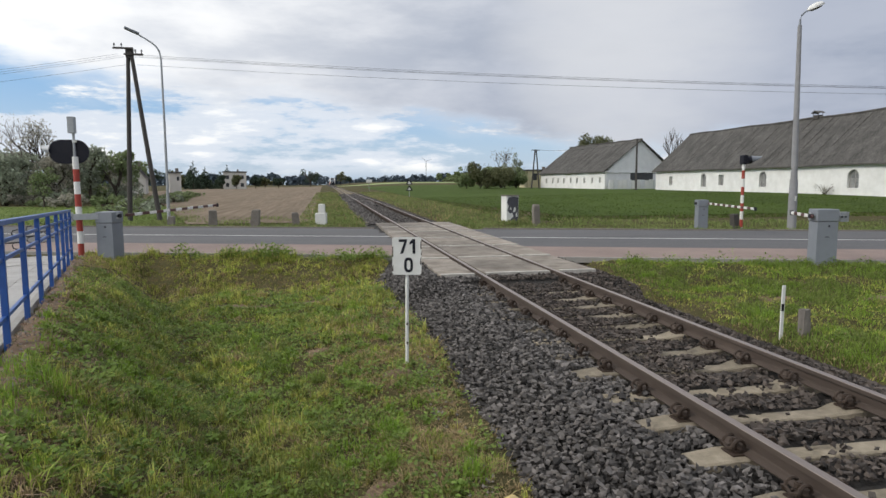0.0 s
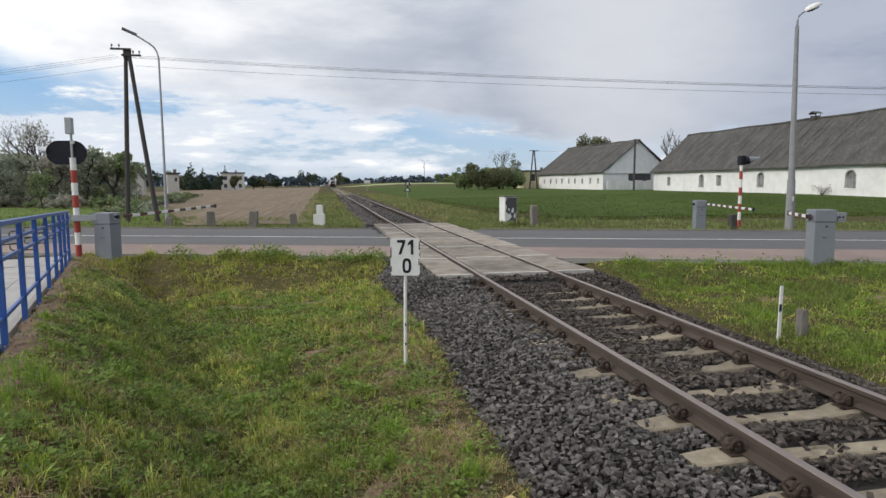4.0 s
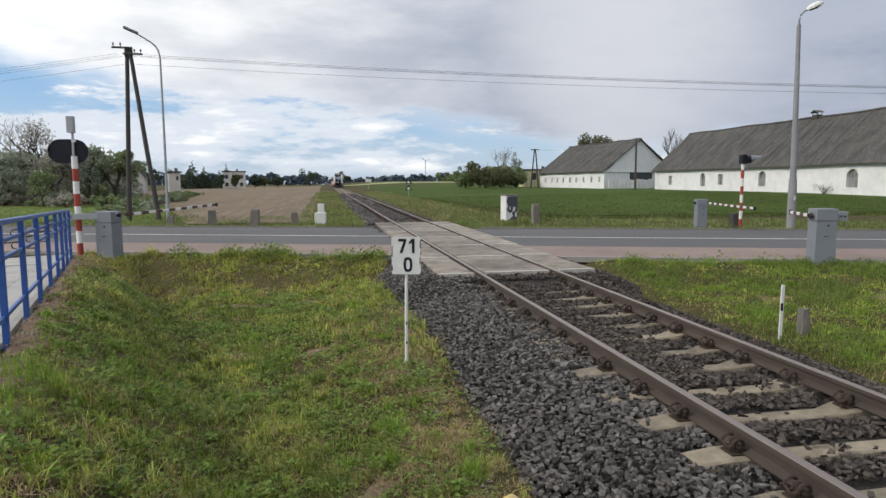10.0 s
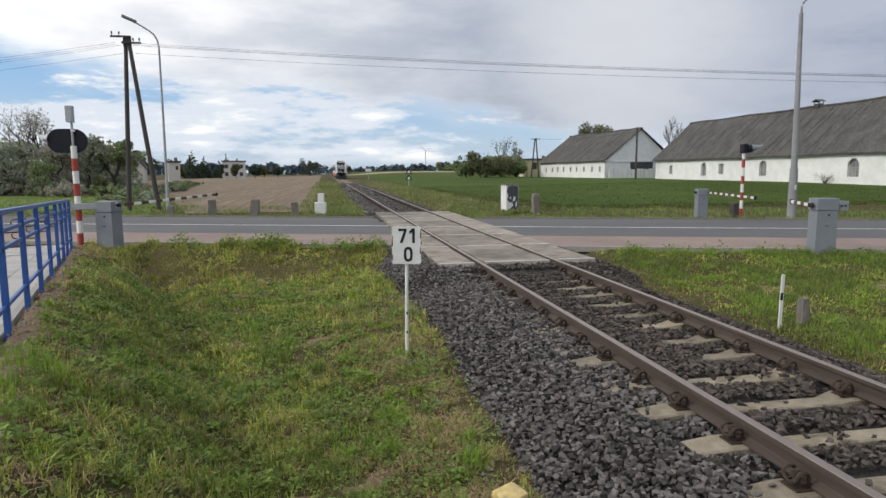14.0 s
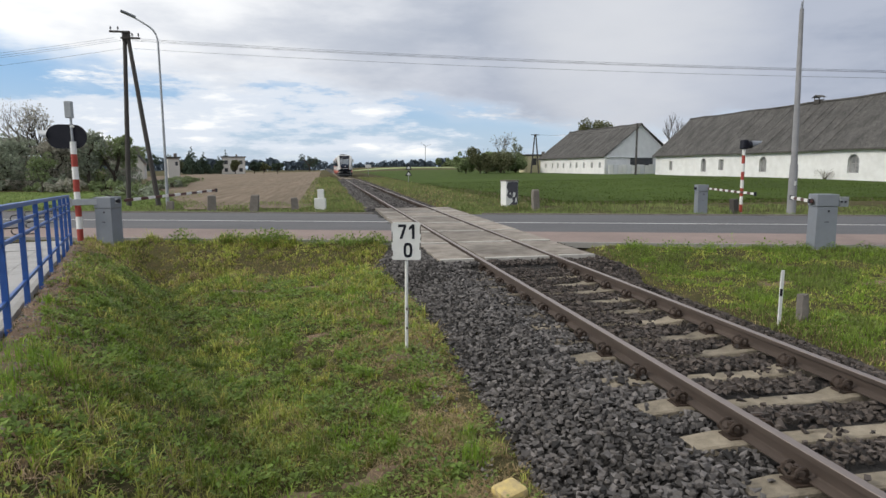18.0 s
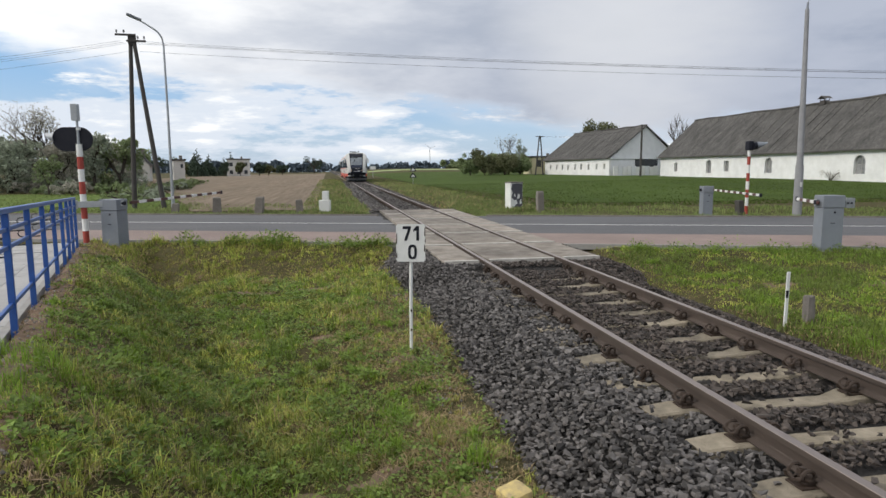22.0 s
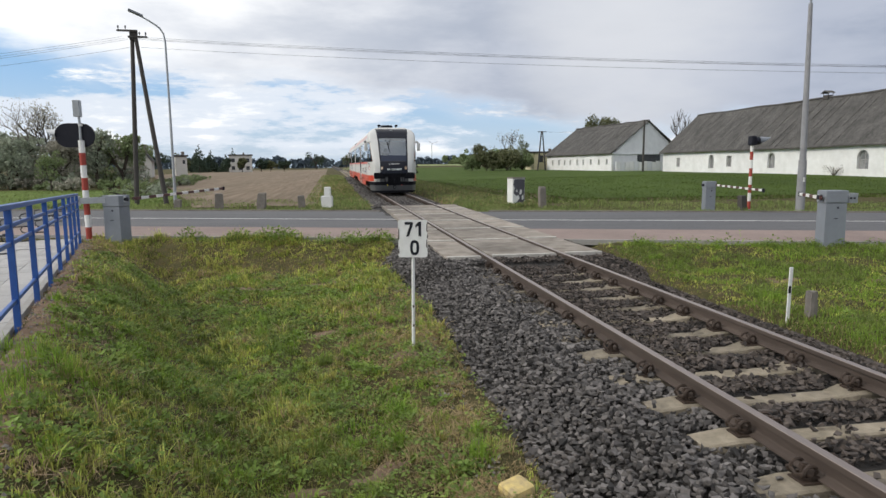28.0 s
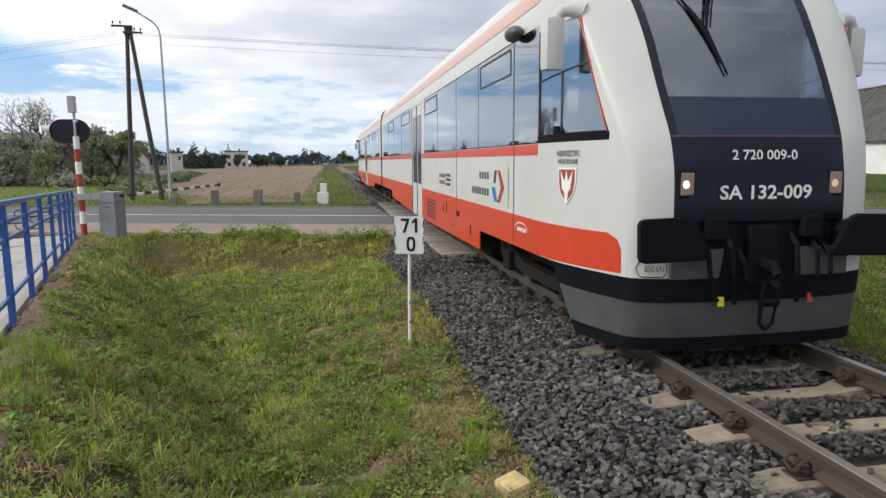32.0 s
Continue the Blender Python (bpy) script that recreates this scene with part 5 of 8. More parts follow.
part("gable_opening", bm, "window_dark", t2, "dark opening under the gable")
for k in range(13):
    bm = B()
    box(bm, -1.30 - 0.02 * (k % 3), -1.08, 0.2 + k * 0.98, 0.2 + k * 0.98 + 0.92, -1.2, 1.85 + 0.10 * math.sin(k * 2.2), 0.02)
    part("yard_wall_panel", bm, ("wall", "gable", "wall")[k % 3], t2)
pole2 = thing("utility_pole", "thin dark wooden pole standing before the white gable", "utility pole", Matrix.Translation((48.0, 103.0, 0)))
bm = B()
tube(bm, [(0, 0, 0.2), (0.0, 0, 9.6)], [0.19, 0.15], 10)
part("leg", bm, "wood", pole2)
pole3 = thing("utility_pole", "dark wooden A-frame pole beside the yellow house", "utility pole", Matrix.Translation((38.0, 128.0, 0)))
for dx in (-0.9, 0.9):
    bm = B()
    tube(bm, [(dx, 0, 0.3), (dx * 0.12, 0, 9.0)], [0.17, 0.13], 8)
    part("leg", bm, "wood", pole3)
bm = B()
box(bm, -0.9, 0.9, -0.1, 0.1, 8.8, 8.95)
part("crossarm", bm, "wood", pole3)
wire((48.0, 103.0, 9.0), (38.0, 128.0, 8.9), 0.6, 0.02)


def plain_house(name, label, x, y, w, d, h, turn, wall_mat, flat_roof, wins, gable_h=0.0):
    t = thing(name, label, "house", Matrix.Translation((x, y, gz(x, y))) @ pose(0, 0, 0, 0, 0, turn))
    bm = B()
    box(bm, -w / 2, w / 2, -d / 2, d / 2, -0.5, h)
    part("wall", bm, wall_mat, t)
    bm = B()
    if flat_roof:
        box(bm, -w / 2 - 0.3, w / 2 + 0.3, -d / 2 - 0.3, d / 2 + 0.3, h + 0.004, h + 0.35, 0.03)
    else:
        prism(bm, [(-w / 2 - 0.4, h - 0.1), (0, h + gable_h), (w / 2 + 0.4, h - 0.1), (0, h + gable_h - 0.25)], -d / 2 - 0.4, d / 2 + 0.4)
        g = B()
        prism(g, [(-w / 2, h + 0.004), (w / 2, h + 0.004), (0, h + gable_h - 0.26)], -d / 2, d / 2)
        part("gable", g, wall_mat, t)
    rf = part("roof", bm, "roof", t)
    bm = B()
    box(bm, w * 0.1, w * 0.1 + 0.6, -0.3, 0.3, h + 0.2, h + (1.1 if flat_roof else gable_h + 0.5))
    part("chimney", bm, "oldconc", rf)
    for wx, z0, ww, hh in wins:
        bm = B()
        box(bm, wx - ww / 2, wx + ww / 2, -d / 2 - 0.03, -d / 2 + 0.05, z0, z0 + hh)
        part("window", bm, "window_dark", t)
    return t


plain_house("house", "two-storey pale flat-roofed house beyond the field", -37.5, 232.0, 7.6, 8.0, 5.7, 8, "far_house", True, [(-2.4, 0.8, 1.1, 1.3), (0, 0.8, 1.1, 1.3), (2.4, 0.8, 1.1, 1.3), (-2.4, 3.4, 1.1, 1.3), (0, 3.4, 1.1, 1.3), (2.4, 3.4, 1.1, 1.3)])
plain_house("house", "narrow pale rendered house among trees", -36.9, 143.0, 2.2, 3.2, 4.1, 20, "far_house", True, [(0.5, 2.6, 0.5, 0.8)])
plain_house("house", "pale gabled house hidden behind garden trees", -41.4, 132.0, 3.8, 8.0, 3.0, 12, "far_house", False, [(0, 1.0, 1.0, 1.1)], 2.6)
plain_house("house", "low yellow rendered house beside the barn", 46.3, 150.5, 8.0, 7.0, 4.0, 0, "yellow_house", True, [(-2.2, 1.8, 1.0, 1.6), (1.8, 1.8, 1.0, 1.6)])


# ---- trees ----
def leaf_cloud(rnd, blobs, count, size, squash=1.0):
    """Small leaf quads scattered through uneven blobs (centre, radius)."""
    c = np.array([b[0] for b in blobs], float)
    r = np.array([b[1] for b in blobs], float)
    pick = rnd.choice(len(blobs), count, p=r ** 2 / (r ** 2).sum())
    v = rnd.normal(size=(count, 3))
    v /= np.linalg.norm(v, axis=1)[:, None]
    rad = rnd.uniform(0.25, 1.0, count) ** 0.45
    P = c[pick] + v * (r[pick] * rad)[:, None] * np.array((1, 1, squash))
    u = rnd.normal(size=(count, 3))
    u /= np.linalg.norm(u, axis=1)[:, None]
    w = np.cross(u, rnd.normal(size=(count, 3)))
    w /= np.linalg.norm(w, axis=1)[:, None]
    s = size * rnd.uniform(0.5, 1.3, count)[:, None]
    q = np.stack([P - u * s, P - w * s * 0.55, P + u * s, P + w * s * 0.55], 1).reshape(-1, 3)
    return q, np.arange(count * 4).reshape(-1, 4)


def branches(bm, rnd, p, d, length, r, depth, spread_a, tips, droop=0.0, least=0.0):
    r = max(r, least)
    q = p + d * length
    mid = (p + q) / 2 + Vector((rnd.uniform(-1, 1), rnd.uniform(-1, 1), rnd.uniform(-0.5, 0.5))) * length * 0.07
    tube(bm, [p, mid, q], [r, r * 0.82, r * 0.62], 5 if depth > 1 else 3)
    if depth == 0:
        tips.append(q)
        return
    for k in range(rnd.choice((2, 3, 3))):
        a = Vector((rnd.uniform(-1, 1), rnd.uniform(-1, 1), rnd.uniform(-0.25, 0.8) - droop))
        nd = (d + a.normalized() * spread_a).normalized()
        branches(bm, rnd, p.lerp(q, rnd.uniform(0.6, 1.0)), nd, length * rnd.uniform(0.62, 0.85), r * 0.58, depth - 1, spread_a, tips, droop, least)


def tree(x, y, h, spread_r, leaf, count, size, label, seed, depth=3, trunk_f=0.28, name="tree", category="tree", kind_b=0.75, full=True, least=0.0):
    t = thing(name, label, category, Matrix.Translation((x, y, gz(x, y))), "trees")
    rnd, nr = random.Random(seed), np.random.RandomState(seed)
    bm = B()
    tips = []
    branches(bm, rnd, Vector((0, 0, -0.3)), Vector((rnd.uniform(-0.06, 0.06), rnd.uniform(-0.06, 0.06), 1)), h * trunk_f + 0.3, h * 0.022 + 0.03, depth, kind_b, tips, 0.0, least)
    zt = max(v.z for v in tips)
    rr = max(math.hypot(v.x, v.y) for v in tips)
    for v in bm.verts:
        f = max(v.co.z, 0) / zt
        v.co.z *= h * 0.93 / zt if v.co.z > 0 else 1
        k = 1 + (spread_r * 0.85 / rr - 1) * min(1, f * 1.6)
        v.co.x *= k
        v.co.y *= k
    part("trunk", bm, "twig" if leaf == "blossom" else "bark", t)
    if leaf and count:
        pts = [(tuple((v.x * spread_r * 0.85 / rr, v.y * spread_r * 0.85 / rr, v.z * h * 0.93 / zt)), spread_r * rnd.uniform(0.16, 0.34)) for v in rnd.sample(tips, min(len(tips), 26))]
        if full:
            pts += [((rnd.uniform(-0.5, 0.5) * spread_r, rnd.uniform(-0.5, 0.5) * spread_r, h * rnd.uniform(0.4, 0.75)), spread_r * 0.4) for _ in range(4)]
        q, f = leaf_cloud(nr, pts, count, size)
        q[:, 2] = np.maximum(q[:, 2], 0.25)
        arrays("crown", q, f, leaf, t)
    return t


def conifer(x, y, h, r, seed):
    t = thing("spruce", "dark green spruce beyond the field", "tree", Matrix.Translation((x, y, gz(x, y))), "trees")
    nr = np.random.RandomState(seed)
    bm = B()
    tube(bm, [(0, 0, -0.3), (0, 0, h * 0.95)], [0.2, 0.03], 6)
    part("trunk", bm, "bark", t)
    blobs = []
    for k in range(16):
        f = k / 15
        rk = r * (1 - f) ** 0.85 + 0.15
        for a in range(5 if f < 0.8 else 2):
            an = nr.uniform(0, 6.28)
            blobs.append(((math.cos(an) * rk * 0.6, math.sin(an) * rk * 0.6, h * (0.08 + 0.9 * f)), max(0.25, rk * 0.45)))
    q, f = leaf_cloud(nr, blobs, 2200, 0.30, 0.6)
    arrays("crown", q, f, "needle", t)
    return t


def bush(x, y, w, h, leaf, label, seed, count=700, size=0.16):
    t = thing("bush", label, "bush", Matrix.Translation((x, y, gz(x, y))), "bushes")
    rnd, nr = random.Random(seed), np.random.RandomState(seed)
    bm = B()
    for k in range(7):
        a = rnd.uniform(0, 6.28)
        tube(bm, [(0, 0, -0.1), (math.cos(a) * w * 0.2, math.sin(a) * w * 0.2, h * 0.5), (math.cos(a) * w * 0.4, math.sin(a) * w * 0.4, h * 0.85)], [0.05, 0.03, 0.012], 4)
    part("trunk", bm, "bark", t)
    blobs = [((rnd.uniform(-0.5, 0.5) * w, rnd.uniform(-0.5, 0.5) * w, rnd.uniform(0.2, 0.75) * h), rnd.uniform(0.10, 0.30) * min(w, h)) for _ in range(20)]
    q, f = leaf_cloud(nr, blobs, count, size)
    q[:, 2] = np.maximum(q[:, 2], 0.04)
    arrays("crown", q, f, leaf, t)
    return t


BARE = "half-bare garden tree with pale twigs"
OLIVE = "olive-brown budding garden tree"
# garden trees along the road, from the outside in
tree(-46, 72, 9.0, 4.6, "blossom", 900, 0.07, BARE, 11, 5, full=False, least=0.018)
tree(-40.5, 66, 8.6, 4.2, "blossom", 800, 0.07, BARE, 12, 5, full=False, least=0.018)
tree(-35.5, 74, 9.2, 4.4, "blossom", 800, 0.07, BARE, 13, 5, full=False)
tree(-31.8, 70, 8.8, 3.6, "leaf_ol", 900, 0.11, OLIVE, 14, 5, full=False)
for k, (x, y, h, r) in enumerate(((-44, 66, 5.6, 3.8), (-38.5, 70, 5.8, 3.6), (-34.5, 66, 5.4, 3.4), (-30.8, 68, 5.8, 3.2), (-51, 70, 6.2, 4.2), (-42, 80, 6.6, 4.0), (-33, 82, 6.4, 4.0), (-57, 78, 7, 5), (-36.5, 72, 6.2, 3.4), (-29.5, 76, 6.2, 3.0), (-48, 76, 6.6, 4.0))):
    tree(x, y, h * 0.86, r, "leaf_ol" if k % 2 else "leaf_dk", 2300, 0.19, OLIVE if k % 2 else "dark leafy garden tree", 20 + k, 3)
tree(-27.4, 68, 5.6, 2.6, "leaf_dk", 2600, 0.16, "dark leafy garden tree", 31, 3, trunk_f=0.12)
tree(-25.6, 70, 5.5, 2.4, "leaf", 2600, 0.16, "green leafy garden tree", 32, 3, trunk_f=0.10)
tree(-28.5, 60, 3.4, 1.3, "leaf", 900, 0.12, "slender young tree in fresh leaf", 33, 3)
for k in range(15):
    bush(-52 + 2.0 * k + random.uniform(-0.6, 0.6), 60 + random.uniform(-2, 6), 2.6, random.uniform(0.9, 1.7), ("leaf_dk", "leaf_ol", "leaf")[k % 3], "dense garden bush under the trees", 60 + k)
for k in range(7):
    bush(-34 + 1.5 * k, 71 + 1.2 * (k % 3), 3.0, 2.3 + 0.5 * (k % 2), ("leaf_dk", "leaf", "leaf_ol")[k % 3], "tall garden bush under the trees", 240 + k)
# strip of rough growth beside the field
for k in range(44):
    f = k / 43
    bush(-18.0 - 8.5 * f + random.uniform(-1.3, 1.3), 43 + 66 * f, 2.4, random.uniform(0.5, 0.95), ("leaf", "leaf", "leaf_dk")[k % 3], "low rough growth along the field edge", 90 + k, 420, 0.12)
for k, (x, y, h, r) in enumerate(((-46, 112, 7, 3.4), (-54, 116, 7.5, 4), (-43.5, 140, 6.5, 3), (-60, 104, 7.5, 5), (-39.5, 118, 4.4, 2.6))):
    tree(x, y, h, r, ("leaf_ol", "leaf_dk", "leaf")[k % 3], 2200, 0.24, "leafy tree near the far houses", 720 + k, 2)
for k, (x, y, h, r) in enumerate(((-50, 226, 9.6, 3.4), (-47.0, 230, 7.6, 2.8), (-40.5, 236, 8.4, 2.6), (-43.8, 240, 6.4, 2.6), (-53.5, 238, 8.0, 3.0))):
    conifer(x, y, h, r, 140 + k)
for k, (x, y, h, r) in enumerate(((-40.2, 222, 4.6, 1.7), (-35.6, 222, 4.6, 1.7), (-31, 236, 4.2, 2.6), (-28.2, 240, 3.6, 2.6), (-23.5, 243, 3.6, 2.4), (-58, 236, 6, 4), (-66, 230, 7, 5), (-74, 226, 7, 5), (-15, 330, 8.2, 4.6), (1.6, 430, 8.8, 4.6), (7.5, 436, 5.4, 4.4))):
    tree(x, y, h, r, ("needle", "leaf_sh")[k % 2], 1100, 0.34, "small dark tree beyond the field", 150 + k, 2, trunk_f=0.12)
# scrub and trees around the barns
for k, (x, y, w, h) in enumerate(((26.0, 141, 4.4, 6.2), (28.6, 138, 4.6, 6.6), (31.0, 142, 5, 5.8), (33.0, 137, 5, 5.2), (35.2, 142, 5.5, 5.8), (37.4, 140, 5, 5.6), (38.6, 144, 3.4, 5.6), (39.6, 147, 3, 6.0))):
    bush(x, y, w, h, ("leaf", "leaf_sh", "leaf", "leaf_sh", "leaf_dk")[k % 5], "tall leafy scrub at the edge of the meadow", 170 + k, 2600, 0.24)
tree(36.2, 148, 9.8, 4.0, "leaf_ol", 260, 0.2, "half-bare tree above the scrub", 179, 5, least=0.03)
tree(40.2, 150, 8.6, 2.0, "leaf_dk", 500, 0.2, "half-bare tree above the scrub", 180, 4)
tree(60, 150, 13.2, 6.4, "leaf_sh", 4200, 0.26, "broad brown-leafed tree behind the barn", 181, 4)
tree(69.5, 150, 12.6, 4.6, None, 0, 0.2, "bare tree behind the barns", 182, 5)
tree(59.2, 112, 12.4, 3.6, None, 0, 0.2, "bare tree between the barns", 183, 5, least=0.03)
tree(62.4, 113, 11.6, 3.2, None, 0, 0.2, "bare tree between the barns", 184, 5, least=0.03)
bush(53.2, 66.0, 2.6, 1.5, "blossom", "pale dry weeds against the barn wall", 190, 320, 0.07)

# ---- distance: woods on the horizon, their haze put into the leaf colour ----
nr = np.random.RandomState(7)
blobs = []
for k in range(1500):
    f = nr.uniform(-1, 1)
    d = nr.uniform(760, 1150)
    a = f * 1.0
    h = 12.8 + 1.3 * math.sin(a * 9) + 1.5 * math.sin(a * 23 + 1)
    x, y = math.sin(a + 0.17) * d, math.cos(a + 0.17) * d
    blobs.append(((x, y, 1.0 + h * d / 950 * nr.uniform(0, 1)), nr.uniform(3.5, 6)))
q, f = leaf_cloud(nr, blobs, 52000, 2.7, 0.8)
q[:, 2] = np.maximum(q[:, 2], 0.6)
tagged(arrays("far_woods", q, f, "hazed_wood"), "woods along the horizon, tinted blue with painted haze", "woods", kind="stuff")
blobs = []
for k in range(110):
    x, y = nr.uniform(72, 134), 420 + nr.uniform(0, 60)
    blobs.append(((x, y, gz(x, y) + nr.uniform(0.6, 2.6 + 2.6 * math.sin(x * 0.31) ** 2)), nr.uniform(1.3, 2.6)))
q, f = leaf_cloud(nr, blobs, 20000, 0.75, 1.0)
tagged(arrays("field_hedge", q, f, "leaf"), "green hedge and trees across the far fields", "hedge", kind="stuff")
# pale strips of far fields
patch("far_field", -10, 160, 170, 182, 0.12, "dirt", "pale strip of bare far field", "field", 8.0)
patch("far_field", -2, 200, 300, 350, 0.15, "crop", "pale green strip of a far field", "field", 10.0)
patch("far_field", 0, 200, 222, 232, 0.12, "crop", "pale green strip of a far field", "field", 8.0)
turb = thing("wind_turbine", "small grey wind turbine on the horizon", "wind turbine", Matrix.Translation((128.0, 900.0, 0)))
bm = B()
tube(bm, [(0, 0, 0), (0, 0, 34)], [0.55, 0.32], 8)
part("tower", bm, "zinc", turb)
for a in (20, 140, 260):
    bm = B()
    tube(bm, [(0, -1, 34), (9 * math.cos(radians(a)), -1, 34 + 9 * math.sin(radians(a)))], [0.32, 0.12], 5)
    part("rotor_blade", bm, "zinc", turb)


# ---- train ----
CAR = 24.4
NOSE_Z = [0.10, 0.27, 0.62, 0.90, 1.40, 1.615, 1.93, 2.05, 2.33, 3.04, 3.70, 4.15, 4.28, 4.34]
NOSE_Y = [0.12, 0.05, 0.0, 0.0, 0.0, 0.01, 0.06, 0.13, 0.32, 0.84, 1.44, 1.96, 2.37, 2.85]
# the maker's side view, stretched to the true lengths and heights
LENGTH_A = [-1, 0, 2.42, 3.30, 5.31, 7.49, 9.69, 11.89, 12.5, 15.4, 15.72, 24.4, 26]
LENGTH_B = [-0.653, 0, 1.58, 2.42, 4.20, 5.78, 7.59, 9.35, 9.77, 11.54, 11.75, 20.6, 22]
HEIGHT_A = [0, 0.12, 0.27, 0.62, 0.90, 1.03, 1.26, 1.44, 1.615, 1.93, 2.05, 3.30, 4.34, 5.0]
HEIGHT_B = [0, 0.09, 0.205, 0.515, 0.72, 0.885, 1.08, 1.245, 1.425, 1.73, 1.87, 3.04, 3.90, 4.45]
TOP, BROW = 4.34, 4.22
SOFT = [0.04 * k for k in range(-5, 6)]


def nose_f(z):
    """How far the nose lies back at a height, smoothed."""
    return sum(float(np.interp(z + dz, NOSE_Z, NOSE_Y)) for dz in SOFT) / len(SOFT)


def half_w(z):
    """Half width of the body at a height: upright sides, rounded shoulders."""
    if z < 2.9:
        return 1.445 - 0.05 * max(0.0, 1.0 - z)
    t = min((z - 2.9) / 1.465, 1.0)
    return 1.445 * (1 - t ** 4.0) ** (1 / 3.6)


def nose_y(x, z):
    """The nose's front; it turns into the flanks with a round corner."""
    a = min(abs(x) / max(half_w(z), 0.99), 1.0)
    return nose_f(z) + 0.30 * (1 - (1 - a ** 2.8) ** (1 / 2.8))


def mask_x(z):
    return sum(float(np.interp(z + d, [1.4, 1.67, 2.33, 3.04, 3.70, 4.22], [1.085, 1.078, 1.032, 0.956, 0.936, 0.945])) for d in SOFT) / len(SOFT)


def true_shape(p, narrowing=True):
    """A point of the side view brought to true length and height; the cab narrows towards its nose."""
    y = float(np.interp(p[1], LENGTH_A, LENGTH_B))
    z = float(np.interp(p[2], HEIGHT_A, HEIGHT_B))
    w = 1 - 0.28 * (1 - min(max(y, 0.0), 1.6) / 1.6) ** 2 if narrowing else 0.885
    return Vector((p[0] * w, y, z))


def build_train():
    train = thing("train", "white and red two-car diesel railcar with a black front", "train")

    def car(M4, front):
        def put(name, bm, mat, parent=train, label="", smooth=False, narrowing=True):
            ys = [v.co.y for v in bm.verts]
            if narrowing and max(ys) - min(ys) > 0.3:
                for y in (0.3, 0.52, 0.75, 1.0, 1.23, 1.5, 1.9, 2.42, 3.3):
                    if min(ys) < y - 0.01 and max(ys) > y + 0.01:
                        bmesh.ops.bisect_plane(bm, geom=bm.verts[:] + bm.edges[:] + bm.faces[:], dist=0.0005, plane_co=(0, y, 0), plane_no=(0, 1, 0))
            for v in bm.verts:
                v.co = M4 @ true_shape(v.co, narrowing)
            return part(name, bm, mat, parent, label, smooth)

        def sheet(zs, xa, xb, n, off=0.0, ease=0):
            """A piece of the nose's curved front between two edges x = xa(z), xb(z)."""
            bm = B()
            rows = []
            for z in zs:
                a, b = xa(z), xb(z)
                u = np.linspace(0, 1, n)
                if ease == 1:
                    u = np.sin(u * math.pi / 2)
                elif ease == 2:
                    u = 0.5 + 0.5 * np.sin((u - 0.5) * math.pi)
                rows.append([bm.verts.new((x, nose_y(x, z) - off, z)) for x in a + (b - a) * u])
            for r0, r1 in zip(rows, rows[1:]):
                for k in range(n - 1):
                    bm.faces.new((r0[k], r0[k + 1], r1[k + 1], r1[k]))
            return bm

        up = np.linspace
        # white pillars each side of the black mask, and the roof edge above it
        for s in (-1, 1):
            put("front_pillar", sheet(list(up(0.90, BROW, 46)), lambda z: s * mask_x(z) if z < BROW - 0.03 else s * 0.99, lambda z: s * max(half_w(z), 0.99 if z > BROW - 0.03 else 0), 14, 0.0, 1), "t_white", smooth=True)
        put("roof_front", sheet(list(up(BROW, TOP, 6)), lambda z: -half_w(z), lambda z: half_w(z), 14, 0.0, 2), "t_white", smooth=True)
        mask = put("front_mask", sheet(list(up(1.38, 2.08, 10)), lambda z: -mask_x(z), lambda z: mask_x(z), 20), "t_black", smooth=True, label="glossy black front panel")
        put("screen_print", sheet(list(up(2.08, 2.43, 5)), lambda z: -mask_x(z) + 0.09, lambda z: mask_x(z) - 0.09, 20), "t_print", mask, "dark blue printed band under the windscreen", smooth=True)
        put("front_mask", sheet(list(up(3.53, BROW, 12)), lambda z: -min(mask_x(z), 0.99), lambda z: min(mask_x(z), 0.99), 20), "t_black", smooth=True, label="glossy black brow over the windscreen")
        for s in (-1, 1):
            put("screen_frame", sheet(list(up(2.08, 3.53, 16)), lambda z: s * mask_x(z), lambda z: s * (mask_x(z) - 0.09), 3), "t_black", mask)
        put("windscreen", sheet(list(up(2.43, 3.53, 16)), lambda z: -(mask_x(z) - 0.088), lambda z: mask_x(z) - 0.088, 18, -0.006), "w_glass", smooth=True, label="large curved windscreen")
        bm = sheet([2.066, 2.084], lambda z: -mask_x(z) + 0.01, lambda z: mask_x(z) - 0.01, 20, 0.004)
        put("seam", bm, "t_seam", mask)
        # lower front: black recess, grey skirt, dark lip
        put("coupler_recess", sheet(list(up(0.88, 1.385, 6)), lambda z: -0.935, lambda z: 0.935, 14, -0.05), "t_matt", label="dark recess around the coupler")
        put("bumper_band", sheet(list(up(0.62, 0.90, 5)), lambda z: -half_w(z), lambda z: half_w(z), 26, 0.012, 2), "t_matt", smooth=True)
        put("front_skirt", sheet(list(up(0.265, 0.625, 5)), lambda z: -half_w(z), lambda z: half_w(z), 26, 0.0, 2), "t_grey", smooth=True, label="dark grey front skirt")
        put("skirt_lip", sheet(list(up(0.12, 0.27, 4)), lambda z: -half_w(z), lambda z: half_w(z), 26, 0.006, 2), "t_matt", smooth=True)

        def side_sheet(s, outline, x=1.445, mat="t_white", name="side_panel", parent=train, label="", off=0.0):
            """A flat panel on one side; outline is (y, z) pairs."""
            bm = B()
            prism(bm, outline, s * (x - 0.012), s * (x + off), "x")
            return put(name, bm, mat, parent, label)

        def edge_y(z):
            return nose_y(1.445, z)

